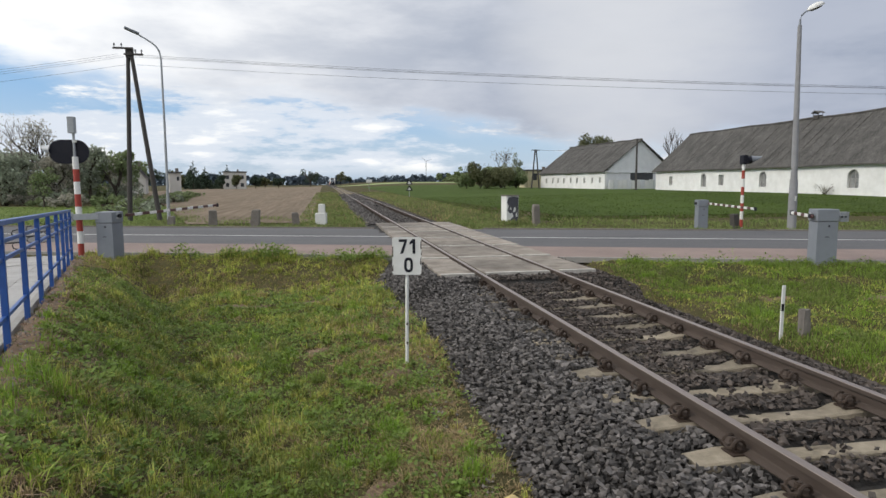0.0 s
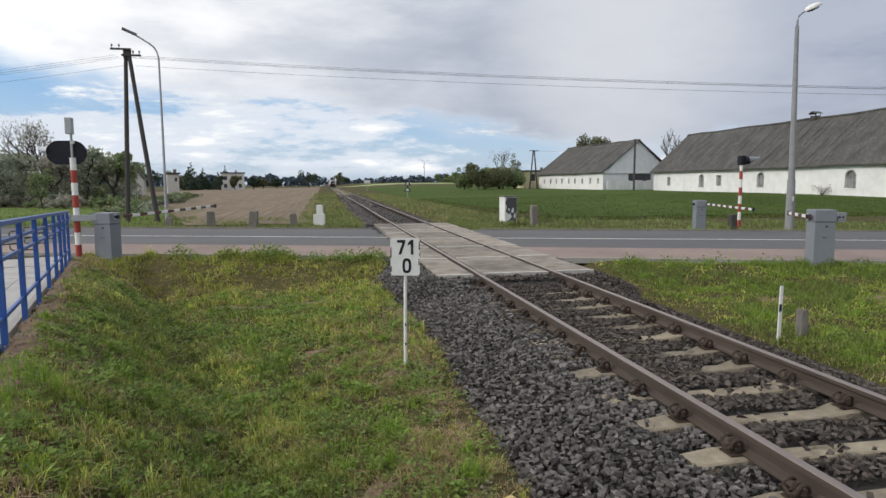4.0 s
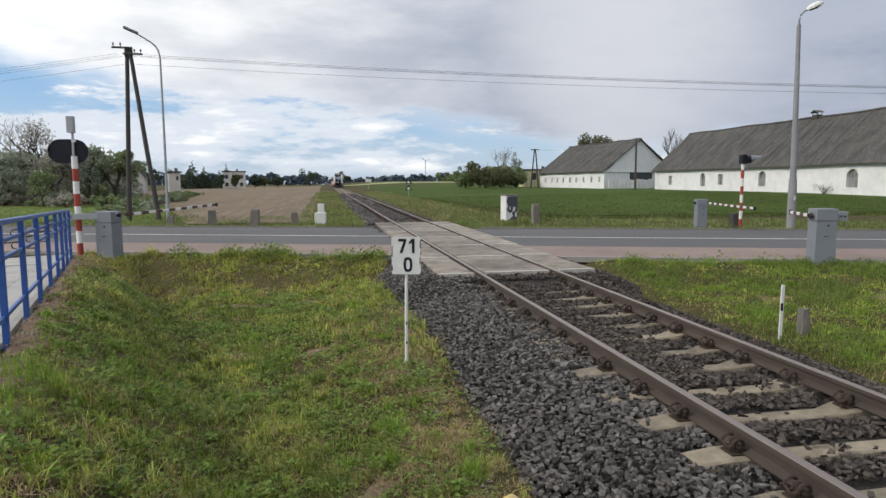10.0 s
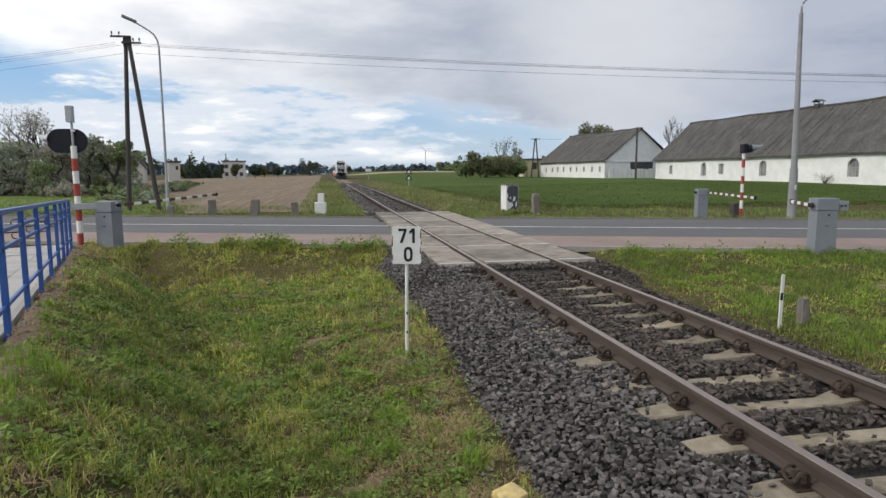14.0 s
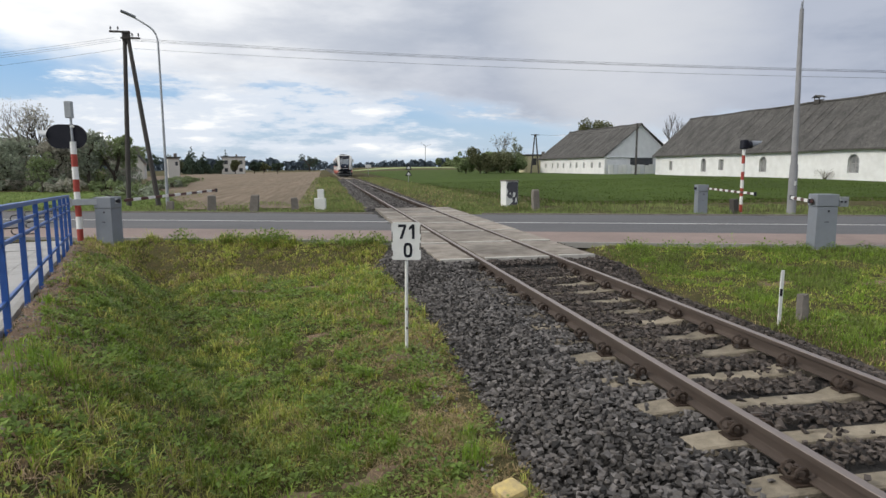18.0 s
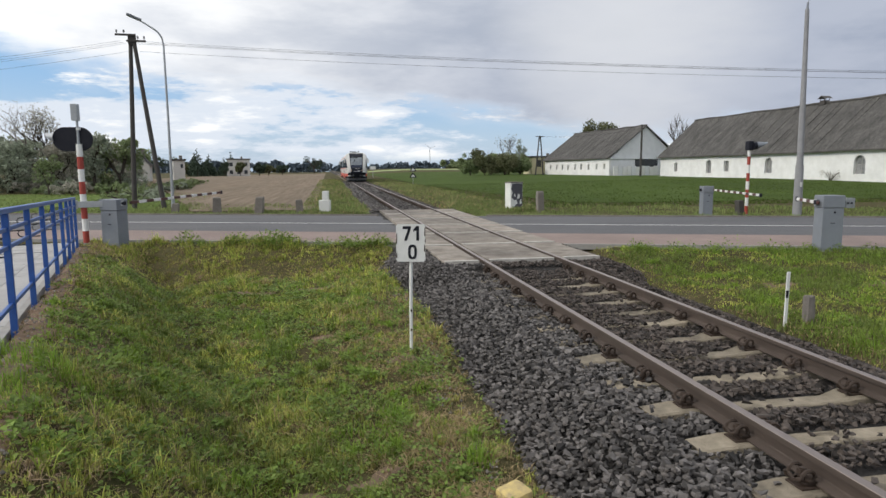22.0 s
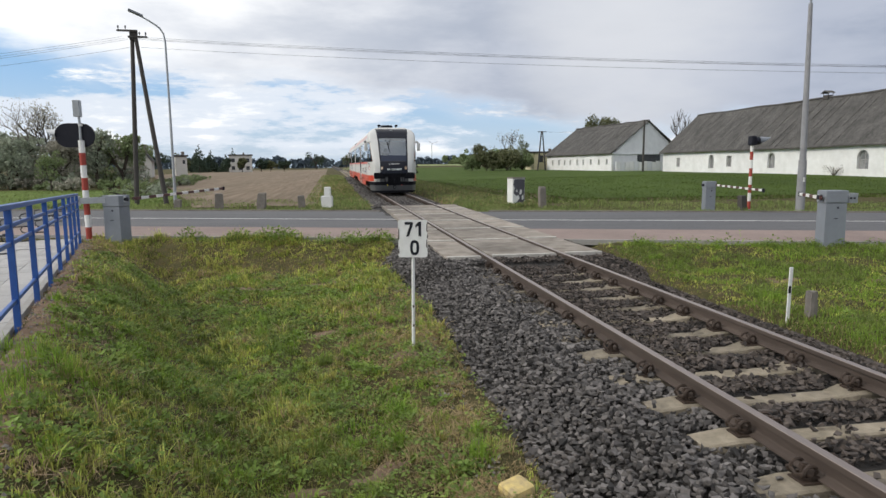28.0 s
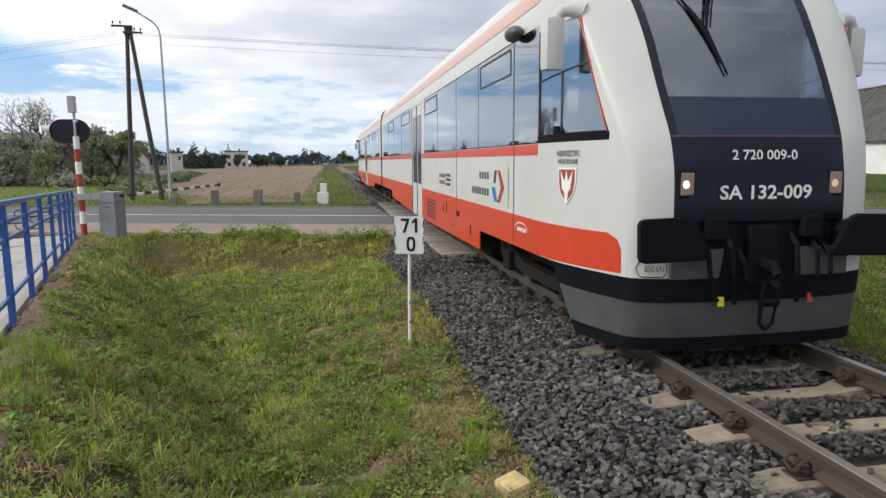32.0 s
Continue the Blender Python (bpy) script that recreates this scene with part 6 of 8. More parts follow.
        WIN = [(3.36, 5.28), (5.34, 7.46), (7.52, 9.66), (9.72, 11.86), (15.75, 17.7), (17.76, 19.7), (19.76, 21.7), (21.76, 23.7)]
        for s in (-1, 1):
            zs = list(np.linspace(0.90, 2.05, 12))
            side_sheet(s, [(edge_y(z) - 0.03, z) for z in zs] + [(2.42, 2.05), (12.5, 2.05), (12.5, 0.90)])
            side_sheet(s, [(15.4, 0.90), (15.4, 2.05), (CAR, 2.05), (CAR, 0.90)])
            zs = list(np.linspace(2.05, 3.30, 14))
            side_sheet(s, [(nose_y(half_w(z), z) - 0.03, z) for z in zs] + [(2.45, 3.30), (2.45, 3.22), (1.24, 3.22), (0.62, 2.14), (0.60, 2.05)], label="white panel around the cab window", name="cab_side")
            # cab window: upper fixed pane, lower sliding panes
            bm = B()
            prism(bm, [(0.64, 2.14), (2.40, 2.14), (2.40, 3.22), (1.25, 3.22)], s * 1.424, s * 1.436, "x")
            cw = put("cab_window", bm, "c_glass", label="slanted cab side window")
            for a, b in (((0.96, 2.78), (2.38, 2.70)), ((1.62, 2.16), (1.62, 2.74)), ((0.64, 2.13), (1.25, 3.22)), ((2.39, 2.13), (2.39, 3.22))):
                bm = B()
                bar(bm, (s * 1.442, a[0], a[1]), (s * 1.442, b[0], b[1]), 0.012, 0.016)
                put("window_bar", bm, "t_seam", cw)
            bm = B()
            box(bm, *sorted((s * 1.425, s * 1.452)), 0.60, 2.40, 2.06, 2.13, 0.004)
            put("window_ledge", bm, "t_matt", cw)
            side_sheet(s, [(0.605, 2.07), (1.225, 3.26), (1.24, 3.26), (0.625, 2.07)], mat="t_red", name="window_edge", parent=cw, off=0.004)
            bm = B()
            box(bm, *sorted((s * 1.425, s * 1.447)), 2.42, 3.30, 2.06, 3.30, 0.004)
            put("dark_pillar", bm, "t_glass", label="glossy dark panel behind the cab window")
            for y0, y1 in WIN:
                bm = B()
                box(bm, *sorted((s * 1.425, s * 1.449)), y0, y1, 2.06, 3.28, 0.004)
                w = put("window", bm, "t_glass", label="tinted passenger window")
                if round(y0, 2) in (3.36, 9.72, 15.75, 19.76):
                    for a, b in (((y0 + 0.12, 2.92), (y1 - 0.12, 2.92)), ((y0 + 0.12, 3.22), (y1 - 0.12, 3.22)), ((y0 + 0.12, 2.92), (y0 + 0.12, 3.22)), ((y1 - 0.12, 2.92), (y1 - 0.12, 3.22))):
                        bm = B()
                        bar(bm, (s * 1.45, *a), (s * 1.45, *b), 0.012, 0.03)
                        put("vent_frame", bm, "t_seam", w)
            for y in (3.33, 5.31, 7.49, 9.69, 11.89, 15.72, 17.73, 19.73, 21.73, 23.73):
                bm = B()
                box(bm, *sorted((s * 1.42, s * 1.446)), y - 0.035, y + 0.035, 2.05, 3.30)
                put("window_post", bm, "t_black")
            side_sheet(s, [(11.92, 2.05), (11.92, 3.30), (12.5, 3.30), (12.5, 2.05)])
            side_sheet(s, [(15.4, 2.05), (15.4, 3.30), (15.69, 3.30), (15.69, 2.05)])
            side_sheet(s, [(23.77, 2.05), (23.77, 3.30), (CAR, 3.30), (CAR, 2.05)])
            side_sheet(s, [(12.4, 3.26), (12.4, 3.34), (15.5, 3.34), (15.5, 3.26)])
            # red bands
            side_sheet(s, [(2.42, 1.95), (2.42, 2.045), (12.45, 2.045), (12.45, 1.95)], mat="t_red", name="red_band", off=0.004)
            side_sheet(s, [(15.45, 1.95), (15.45, 2.045), (CAR, 2.045), (CAR, 1.95)], mat="t_red", name="red_band", off=0.004)
            side_sheet(s, [(0.35, 0.92), (0.36, 1.10), (0.42, 1.20), (0.58, 1.26), (5.2, 1.26), (5.2, 0.88)], mat="t_red", name="red_band", off=0.004, label="wide orange-red band along the sill")
            rb = side_sheet(s, [(5.2, 0.52), (5.2, 1.26), (12.5, 1.26), (12.5, 0.48)], mat="t_red", name="red_skirt", off=0.004, label="orange-red equipment skirt")
            side_sheet(s, [(15.4, 0.48), (15.4, 1.26), (20.6, 1.26), (20.6, 0.62)], mat="t_red", name="red_skirt", off=0.004)
            side_sheet(s, [(20.6, 0.90), (20.6, 1.26), (CAR, 1.26), (CAR, 0.90)], mat="t_red", name="red_band", off=0.004)
            for y, z, w, h in ((6.0, 0.80, 0.10, 0.20), (7.3, 0.98, 0.28, 0.07), (8.6, 1.02, 0.08, 0.18), (9.0, 0.98, 0.08, 0.10), (7.9, 0.72, 0.6, 0.01)):
                bm = B()
                box(bm, *sorted((s * 1.44, s * 1.452)), y - w / 2, y + w / 2, z - h / 2, z + h / 2)
                put("skirt_slot", bm, "t_matt", rb)
            bm = B()
            for k in range(9):
                box(bm, *sorted((s * 1.44, s * 1.456)), 10.1, 11.4, 0.62 + 0.05 * k, 0.645 + 0.05 * k)
            put("grille", bm, "darkred", rb, "slatted red grille")
            # seams between panels
            for y in (3.30, 7.49):
                bm = B()
                box(bm, *sorted((s * 1.44, s * 1.4505)), y - 0.012, y + 0.012, 0.9, 2.05)
                put("panel_seam", bm, "t_seam")
            # door
            bm = B()
            box(bm, *sorted((s * 1.40, s * 1.43)), 12.5, 15.4, 0.46, 3.28)
            d = put("door", bm, "t_white", label="white double door with tall windows")
            for a, b in ((12.72, 13.86), (14.04, 15.18)):
                bm = B()
                box(bm, *sorted((s * 1.42, s * 1.436)), a + 0.12, b - 0.12, 1.35, 3.0, 0.01)
                put("door_window", bm, "t_black", d)
            for y in (12.53, 13.95, 15.37):
                bm = B()
                box(bm, *sorted((s * 1.42, s * 1.444)), y - 0.03, y + 0.03, 0.46, 3.28)
                put("door_seal", bm, "t_seam", d)
            # shoulder and roof shell
            bm = B()
            rows = []
            zz = list(np.linspace(3.30, TOP, 18))
            for z in zz:
                w = half_w(z)
                yn = nose_y(max(w, 0.99 if z > BROW - 0.03 else 0), z)
                rows.append([bm.verts.new((s * w, y, z)) for y in (yn, max(yn + 0.1, 3.4), 8.0, 16.0, CAR)])
            for r0, r1 in zip(rows, rows[1:]):
                for k in range(4):
                    bm.faces.new((r0[k], r0[k + 1], r1[k + 1], r1[k]))
            put("roof_shoulder", bm, "t_white", smooth=True)
            # faded red stripe along the shoulder, rising at the cab
            bm = B()
            rows = []
            for z in np.linspace(3.58, 3.80, 5):
                w = half_w(z) + 0.006
                rows.append([bm.verts.new((s * w, y, z)) for y in (2.5 - (z - 3.58) * 0.4, 3.4, 8, 16, CAR)])
            for r0, r1 in zip(rows, rows[1:]):
                for k in range(4):
                    bm.faces.new((r0[k], r0[k + 1], r1[k + 1], r1[k]))
            put("shoulder_stripe", bm, "t_pink", label="faded red stripe above the windows")
            bm = B()
            rows = []
            for z in np.linspace(3.98, 4.12, 4):
                w = half_w(z) + 0.006
                rows.append([bm.verts.new((s * w, y, z)) for y in (2.9, 3.4, 4.1)])
            for r0, r1 in zip(rows, rows[1:]):
                for k in range(2):
                    bm.faces.new((r0[k], r0[k + 1], r1[k + 1], r1[k]))
            put("shoulder_stripe", bm, "t_pink")
            # lower side of the nose behind the skirt
            for z0, z1, mat in ((0.62, 0.90, "t_matt"), (0.265, 0.62, "t_grey"), (0.12, 0.265, "t_matt")):
                zs = np.linspace(z0, z1, 4)
                bm = B()
                rows = [[bm.verts.new((s * half_w(z), y, z)) for y in np.linspace(nose_y(half_w(z), z) - (0.012 if z0 > 0.6 else 0.004), 1.30 + (z - 0.19) * 0.75, 4)] for z in zs]
                for r0, r1 in zip(rows, rows[1:]):
                    for k in range(3):
                        bm.faces.new((r0[k], r0[k + 1], r1[k + 1], r1[k]))
                put("side_skirt", bm, mat)
            # mirror on a bent arm
            bm = B()
            tube(bm, [(s * 1.38, 1.25, 3.26), (s * 1.47, 1.30, 3.29), (s * 1.56, 1.34, 3.28), (s * 1.62, 1.36, 3.20)], [0.085, 0.075, 0.065, 0.055], 10)
            ma = put("mirror_arm", bm, "t_white", smooth=True)
            bm = B()
            box(bm, *sorted((s * 1.55, s * 1.74)), 1.28, 1.46, 2.72, 3.22, 0.05)
            put("mirror_housing", bm, "t_white", ma, "white rear-view mirror housing", smooth=True)
            bm = B()
            bmesh.ops.create_uvsphere(bm, u_segments=14, v_segments=10, radius=0.1, matrix=Matrix.Translation((s * 1.52, 3.1, 3.34)) @ Matrix.Diagonal((1, 1.9, 1, 1)))
            put("side_camera", bm, "t_grey", label="small grey camera pod", smooth=True)
        # roof and end
        bm = B()
        w = half_w(TOP)
        box(bm, -w, w, nose_y(w, TOP), CAR, TOP - 0.03, TOP)
        put("roof", bm, "t_white")
        bm = B()
        box(bm, -1.40, 1.40, CAR - 0.03, CAR, 0.95, 3.9)
        put("end_wall", bm, "t_matt")
        for y0, y1, h in ((7.5, 11.0, 0.07), (13.5, 17.5, 0.07)):
            bm = B()
            box(bm, -0.6, 0.6, y0, y1, TOP, TOP + h, 0.03)
            u = put("roof_unit", bm, "t_grey", label="grey roof equipment box")
            bm = B()
            bar(bm, (-0.62, y0 - 0.3, TOP + 0.08), (-0.62, y1 + 0.3, TOP + 0.08), 0.03, 0.05)
            put("roof_rail", bm, "t_matt", u)
        # roof front: marker light box and horns
        bm = B()
        prism(bm, [(-0.60, TOP - 0.01), (0.16, TOP - 0.01), (0.08, TOP + 0.17), (-0.54, TOP + 0.19)], 2.75, 3.4)
        u = put("roof_light_box", bm, "grey", label="pale light box on the roof front")
        for k in range(4):
            bm = B()
            box(bm, -0.47 + 0.145 * k, -0.36 + 0.145 * k, 2.73, 2.76, TOP + 0.04, TOP + 0.14, 0.004)
            put("light_cell", bm, "t_matt", u)
        for x, r in ((-0.70, 0.095), (0.33, 0.085), (-0.17, 0.055)):
            bm = B()
            rod(bm, (x, 2.55, TOP + 0.12), (x, 2.95, TOP + 0.12), r, r * 0.7, 14)
            rod(bm, (x, 2.85, TOP - 0.1), (x, 2.85, TOP + 0.12), 0.03, 0.03, 8)
            put("horn", bm, "t_matt", label="black air horn")
        # cab inside: lining, floor, desk, seat, rear wall
        for y0, y1 in ((1.35, 1.60), (2.15, 2.48)):
            bm = B()
            box(bm, 1.395, 1.41, y0, y1, 2.1, 3.3)
            put("cab_lining", bm, "t_inside")
        bm = B()
        box(bm, -1.40, 1.40, 2.5, 2.56, 1.0, 3.35)
        wl = put("cab_rear_wall", bm, "t_inside")
        bm = B()
        prism(bm, [(0.42, 1.55), (0.55, 2.12), (0.95, 2.20), (1.15, 2.02), (1.15, 1.55)], -1.2, 1.2, "x")
        desk = put("driver_desk", bm, "t_dash")
        bm = B()
        box(bm, -1.40, 1.40, 0.42, 2.5, 1.45, 1.54)
        put("cab_floor", bm, "t_inside")
        bm = B()
        box(bm, -0.62, -0.16, 1.75, 1.88, 1.95, 2.62, 0.05)
        box(bm, -0.66, -0.12, 1.40, 1.90, 1.88, 2.0, 0.04)
        seat = put("driver_seat", bm, "t_matt", label="dark empty driver's seat")
        bm = B()
        box(bm, -0.48, -0.30, 1.78, 1.86, 2.66, 2.88, 0.03)
        put("headrest", bm, "t_matt", seat)
        bm = B()
        box(bm, -0.80, 0.80, 1.2, 2.4, 3.30, 3.36)
        put("cab_ceiling", bm, "t_dash")
        # saloon lining close behind the side glass
        bm = B()
        box(bm, -1.37, 1.37, 2.7, CAR - 0.1, 0.95, 3.34)
        put("saloon_lining", bm, "t_inside")
        bm = B()
        box(bm, -1.25, 1.25, 5.3, 20.5, 0.40, 0.94)
        put("underframe", bm, "t_dark")
        if front:
            for k in range(9):
                bm = B()
                box(bm, -0.38 + 0.085 * k, -0.38 + 0.085 * k + (0.06 if k % 3 else 0.03), 0.36, 0.366, 2.16, 2.23)
                put("display_bar", bm, "t_led", desk, "dim orange display bar")
        # wiper
        def on_screen(x, z, lift):
            return (x, nose_y(x, z) - lift, z)

        bm = B()
        tube(bm, [on_screen(-0.06, 3.66, 0.02), on_screen(-0.17, 3.42, 0.05), on_screen(-0.30, 3.10, 0.05)], 0.014, 6)
        tube(bm, [on_screen(0.0, 3.66, 0.02), on_screen(-0.11, 3.42, 0.05), on_screen(-0.26, 3.10, 0.05)], 0.010, 6)
        wp = put("wiper_arm", bm, "t_matt")
        bm = B()
        tube(bm, [on_screen(-0.46, 3.44, 0.03), on_screen(-0.32, 3.08, 0.035), on_screen(-0.22, 2.64, 0.03)], [0.010, 0.028, 0.010], 6)
        put("wiper_blade", bm, "t_matt", wp)
        bm = B()
        rod(bm, (0, nose_y(0, 4.08) - 0.012, 4.07), (0, nose_y(0, 4.08) + 0.02, 4.09), 0.075, 0.075, 16)
        put("marker_lamp", bm, "zinc", train, "small round lamp in the brow")
        # headlamps
        for s in (-1, 1):
            yy = nose_y(0.95, 1.70) + 0.012
            bm = B()
            box(bm, s * 0.78 - 0.085, s * 0.78 + 0.085, yy - 0.03, yy + 0.05, 1.57, 1.82, 0.02)
            hl = put("headlamp", bm, "t_black", label="headlamp unit in a black bezel", narrowing=False)
            bm = B()
            box(bm, s * 0.78 - 0.066, s * 0.78 + 0.066, yy - 0.036, yy - 0.02, 1.60, 1.79, 0.008)
            gl = put("lamp_glass", bm, "lamp_brown", hl, "brownish rectangular lamp glass", narrowing=False)
            bm = B()
            rod(bm, (s * 0.78 - 0.015, yy - 0.042, 1.69), (s * 0.78 - 0.015, yy - 0.034, 1.69), 0.034, 0.034, 16)
            put("lamp_lens", bm, ("t_lamp" if s < 0 else "t_lamp_dim") if front else "window_dark", hl, "glowing lamp lens" if front else "unlit lamp lens", narrowing=False)
        # buffers with wide plates
        for s in (-1, 1):
            bm = B()
            prism(bm, [(s * 1.33, 1.06), (s * 1.34, 1.40), (s * 1.30, 1.43), (s * 0.88, 1.44), (s * 0.80, 1.40), (s * 0.63, 1.09), (s * 0.66, 1.05), (s * 1.29, 1.03)], -0.26, -0.14)
            bmesh.ops.bevel(bm, geom=bm.edges[:], offset=0.015, segments=2, affect="EDGES")
            bf = put("buffer_plate", bm, "t_matt", label="wide dark buffer plate", narrowing=False)
            bm = B()
            rod(bm, (s * 0.95, -0.15, 1.23), (s * 0.95, 0.3, 1.23), 0.13, 0.17, 14)
            put("buffer_shank", bm, "t_matt", bf, narrowing=False)
            bm = B()
            prism(bm, [(s * 0.44, 0.90), (s * 0.93, 0.90), (s * 0.93, 1.05), (s * 0.80, 1.12), (s * 0.40, 1.12)], -0.015, 0.03)
            put("corner_step", bm, "t_grey", narrowing=False)
            bm = B()
            box(bm, s * 0.50 - 0.10, s * 0.50 + 0.10, -0.08, 0.05, 1.22, 1.42, 0.02)
            put("coupler_bracket", bm, "t_matt", narrowing=False)
        # draw hook, screw link and hoses
        bm = B()
        box(bm, -0.16, 0.16, -0.06, 0.08, 0.78, 1.34, 0.03)
        cp = put("coupler_block", bm, "t_matt", label="dark coupler block", narrowing=False)
        bm = B()
        tube(bm, [(0.0, -0.05, 0.98), (0.0, -0.26, 0.98), (0.0, -0.34, 0.93), (0.0, -0.33, 0.86), (0.0, -0.26, 0.86)], 0.045, 8)
        put("draw_hook", bm, "t_matt", cp, narrowing=False)
        bm = B()
        for sx in (-0.07, 0.07):
            tube(bm, [(sx, -0.22, 0.86), (sx * 1.15, -0.2, 0.62), (sx, -0.16, 0.42), (0, -0.16, 0.36)], 0.022, 6)
        tube(bm, [(-0.09, -0.2, 0.63), (0.09, -0.2, 0.63)], 0.045, 8)
        put("screw_link", bm, "t_matt", cp, narrowing=False)
        for k, (x0, x1, zt, zb) in enumerate(((-0.62, -0.46, 1.2, 0.66), (-0.38, -0.30, 1.25, 0.62), (0.30, 0.36, 1.25, 0.62), (0.52, 0.48, 1.2, 0.66), (-0.24, -0.2, 1.1, 0.7), (0.66, 0.62, 1.15, 0.72))):
            bm = B()
            tube(bm, [(x0, 0.0, zt), (x0, -0.14, zt - 0.1), (x0 * 0.98, -0.18, (zt + zb) / 2), ((x0 + x1) / 2, -0.15, zb + 0.02), (x1, -0.09, zb)], 0.026, 8)
            hs = put("hose", bm, "t_matt", narrowing=False)
            if k in (0, 3):
                bm = B()
                rod(bm, (x1, -0.13, zb - 0.06), (x1, -0.12, zb + 0.04), 0.035, 0.028, 10)
                put("hose_cap", bm, "hose_y" if k == 0 else "hose_r", hs, "yellow hose cap" if k == 0 else "red hose cap", narrowing=False)
        # bogies
        for yc in (3.35, 22.6):
            for s in (-1, 1):
                bm = B()
                prism(bm, [(yc - 1.75, 0.55), (yc - 1.4, 0.72), (yc - 0.55, 0.50), (yc + 0.55, 0.50), (yc + 1.4, 0.72), (yc + 1.75, 0.55), (yc + 1.7, 0.42), (yc + 0.6, 0.34), (yc - 0.6, 0.34), (yc - 1.7, 0.42)], s * 1.02, s * 1.14, "x")
                bg = put("bogie_frame", bm, "t_dark", label="dark bogie side frame")
                for dy in (-1.2, 1.2):
                    bm = B()
                    box(bm, *sorted((s * 1.0, s * 1.22)), yc + dy - 0.17, yc + dy + 0.17, 0.30, 0.60, 0.03)
                    put("axle_box", bm, "t_dark", bg)
                    bm = B()
                    rod(bm, (s * 1.12, yc + dy + 0.32, 0.5), (s * 1.12, yc + dy + 0.32, 0.86), 0.09, 0.09, 10)
                    put("spring", bm, "t_dark", bg)
            bm = B()
            box(bm, -1.0, 1.0, yc - 1.2, yc + 1.2, 0.55, 0.92)
            put("bogie_bolster", bm, "t_dark")
        # lettering and emblems
        if front:
            flat = pose(0, 0, 0, 90, 0, 0)
            for txt, size, z, x, bd in (("SA 132-009", 0.185, 1.615, 0.02, 0.003), ("2 720 009-0", 0.125, 1.93, 0.02, 0.001)):
                lettering("lettering", txt, size * 0.86, "t_text", mask, Matrix.Translation((x, nose_y(0.5, z) - 0.02, z)) @ pose(0, 0, 0, (88, 78)[z > 1.8], 0, 0) @ Matrix.Diagonal((1.58, 1, 1, 1)), "white lettering", bd, 1.0, true_shape)
            side = Matrix(((0, 0, -1, -1.4535), (-1, 0, 0, 0), (0, 1, 0, 0), (0, 0, 0, 1)))

            def flank(name, pts, mat, label="", off=0.0, parent=train):
                """A thin plate on the flank facing the path; pts are (y, z)."""
                bm = B()
                prism(bm, pts, -1.4515 - off, -1.4535 - off, "x")
                return put(name, bm, mat, parent, label)

            cy = 1.42
            sh = [(-0.22, 1.83), (0.22, 1.83), (0.22, 1.69), (0.165, 1.585), (0.0, 1.48), (-0.165, 1.585), (-0.22, 1.69)]
            crest = flank("crest", [(cy + u, v) for u, v in sh], "t_text", "red shield emblem with a white bird shape")
            flank("crest_field", [(cy + u * 0.88, 1.64 + (v - 1.64) * 0.90) for u, v in sh], "red", "", 0.002, crest)
            for pts in ([(-0.03, 1.5), (0.03, 1.5), (0.06, 1.66), (0.0, 1.80), (-0.06, 1.66)], [(-0.15, 1.80), (-0.10, 1.62), (-0.05, 1.60), (-0.05, 1.70)], [(0.15, 1.80), (0.10, 1.62), (0.05, 1.60), (0.05, 1.70)]):
                flank("crest_figure", [(cy + u, v) for u, v in pts], "t_text", "", 0.004, crest)
            for txt, z in (("WOJEWÓDZTWO", 1.955), ("WIELKOPOLSKIE", 1.885)):
                lettering("lettering", txt, 0.068, "logo_dark", crest, Matrix.Translation((0, cy, z)) @ side, "small dark lettering", 0.0, 1.0, true_shape)
            lg = flank("operator_panel", [(3.55, 1.33), (3.55, 1.80), (6.0, 1.80), (6.0, 1.33)], "t_white", "white operator panel with bars and coloured chevrons")
            for y0, y1, z0, z1 in ((4.6, 5.3, 1.64, 1.74), (4.6, 5.9, 1.42, 1.52)):
                for k in range(int((y1 - y0) / 0.16)):
                    flank("bar", [(y0 + 0.16 * k, z0), (y0 + 0.16 * k, z1), (y0 + 0.16 * k + 0.11, z1), (y0 + 0.16 * k + 0.11, z0)], "logo_dark", "", 0.002, lg)
            flank("chevron", [(3.72, 1.56), (3.95, 1.77), (4.10, 1.77), (3.90, 1.56), (4.10, 1.36), (3.95, 1.36)], "red", "red chevron", 0.002, lg)
            flank("chevron", [(4.08, 1.36), (4.22, 1.55), (4.42, 1.55), (4.28, 1.36)], "logo_blue", "blue chevron", 0.002, lg)
            flank("chevron", [(4.12, 1.77), (4.20, 1.60), (4.32, 1.60), (4.26, 1.77)], "logo_dark", "", 0.002, lg)
            lg = flank("notice_panel", [(7.9, 1.38), (7.9, 1.72), (9.6, 1.72), (9.6, 1.38)], "t_white", "small white panel with dark bars")
            for k in range(5):
                flank("bar", [(8.75 + 0.15 * k, 1.58), (8.75 + 0.15 * k, 1.65), (8.86 + 0.15 * k, 1.65), (8.86 + 0.15 * k, 1.58)], "logo_dark", "", 0.002, lg)
                flank("bar", [(8.75 + 0.15 * k, 1.46), (8.75 + 0.15 * k, 1.53), (8.86 + 0.15 * k, 1.53), (8.86 + 0.15 * k, 1.46)], "logo_dark", "", 0.002, lg)
            for z in (1.45, 1.53, 1.61):
                flank("bar", [(8.05, z), (8.15, z + 0.05), (8.65, z + 0.05), (8.65, z)], "darkred", "", 0.002, lg)
            arc = [(2.95 + 0.28 * math.cos(a), 1.05 + 0.13 * math.sin(a)) for a in np.linspace(0.2, math.pi - 0.3, 10)]
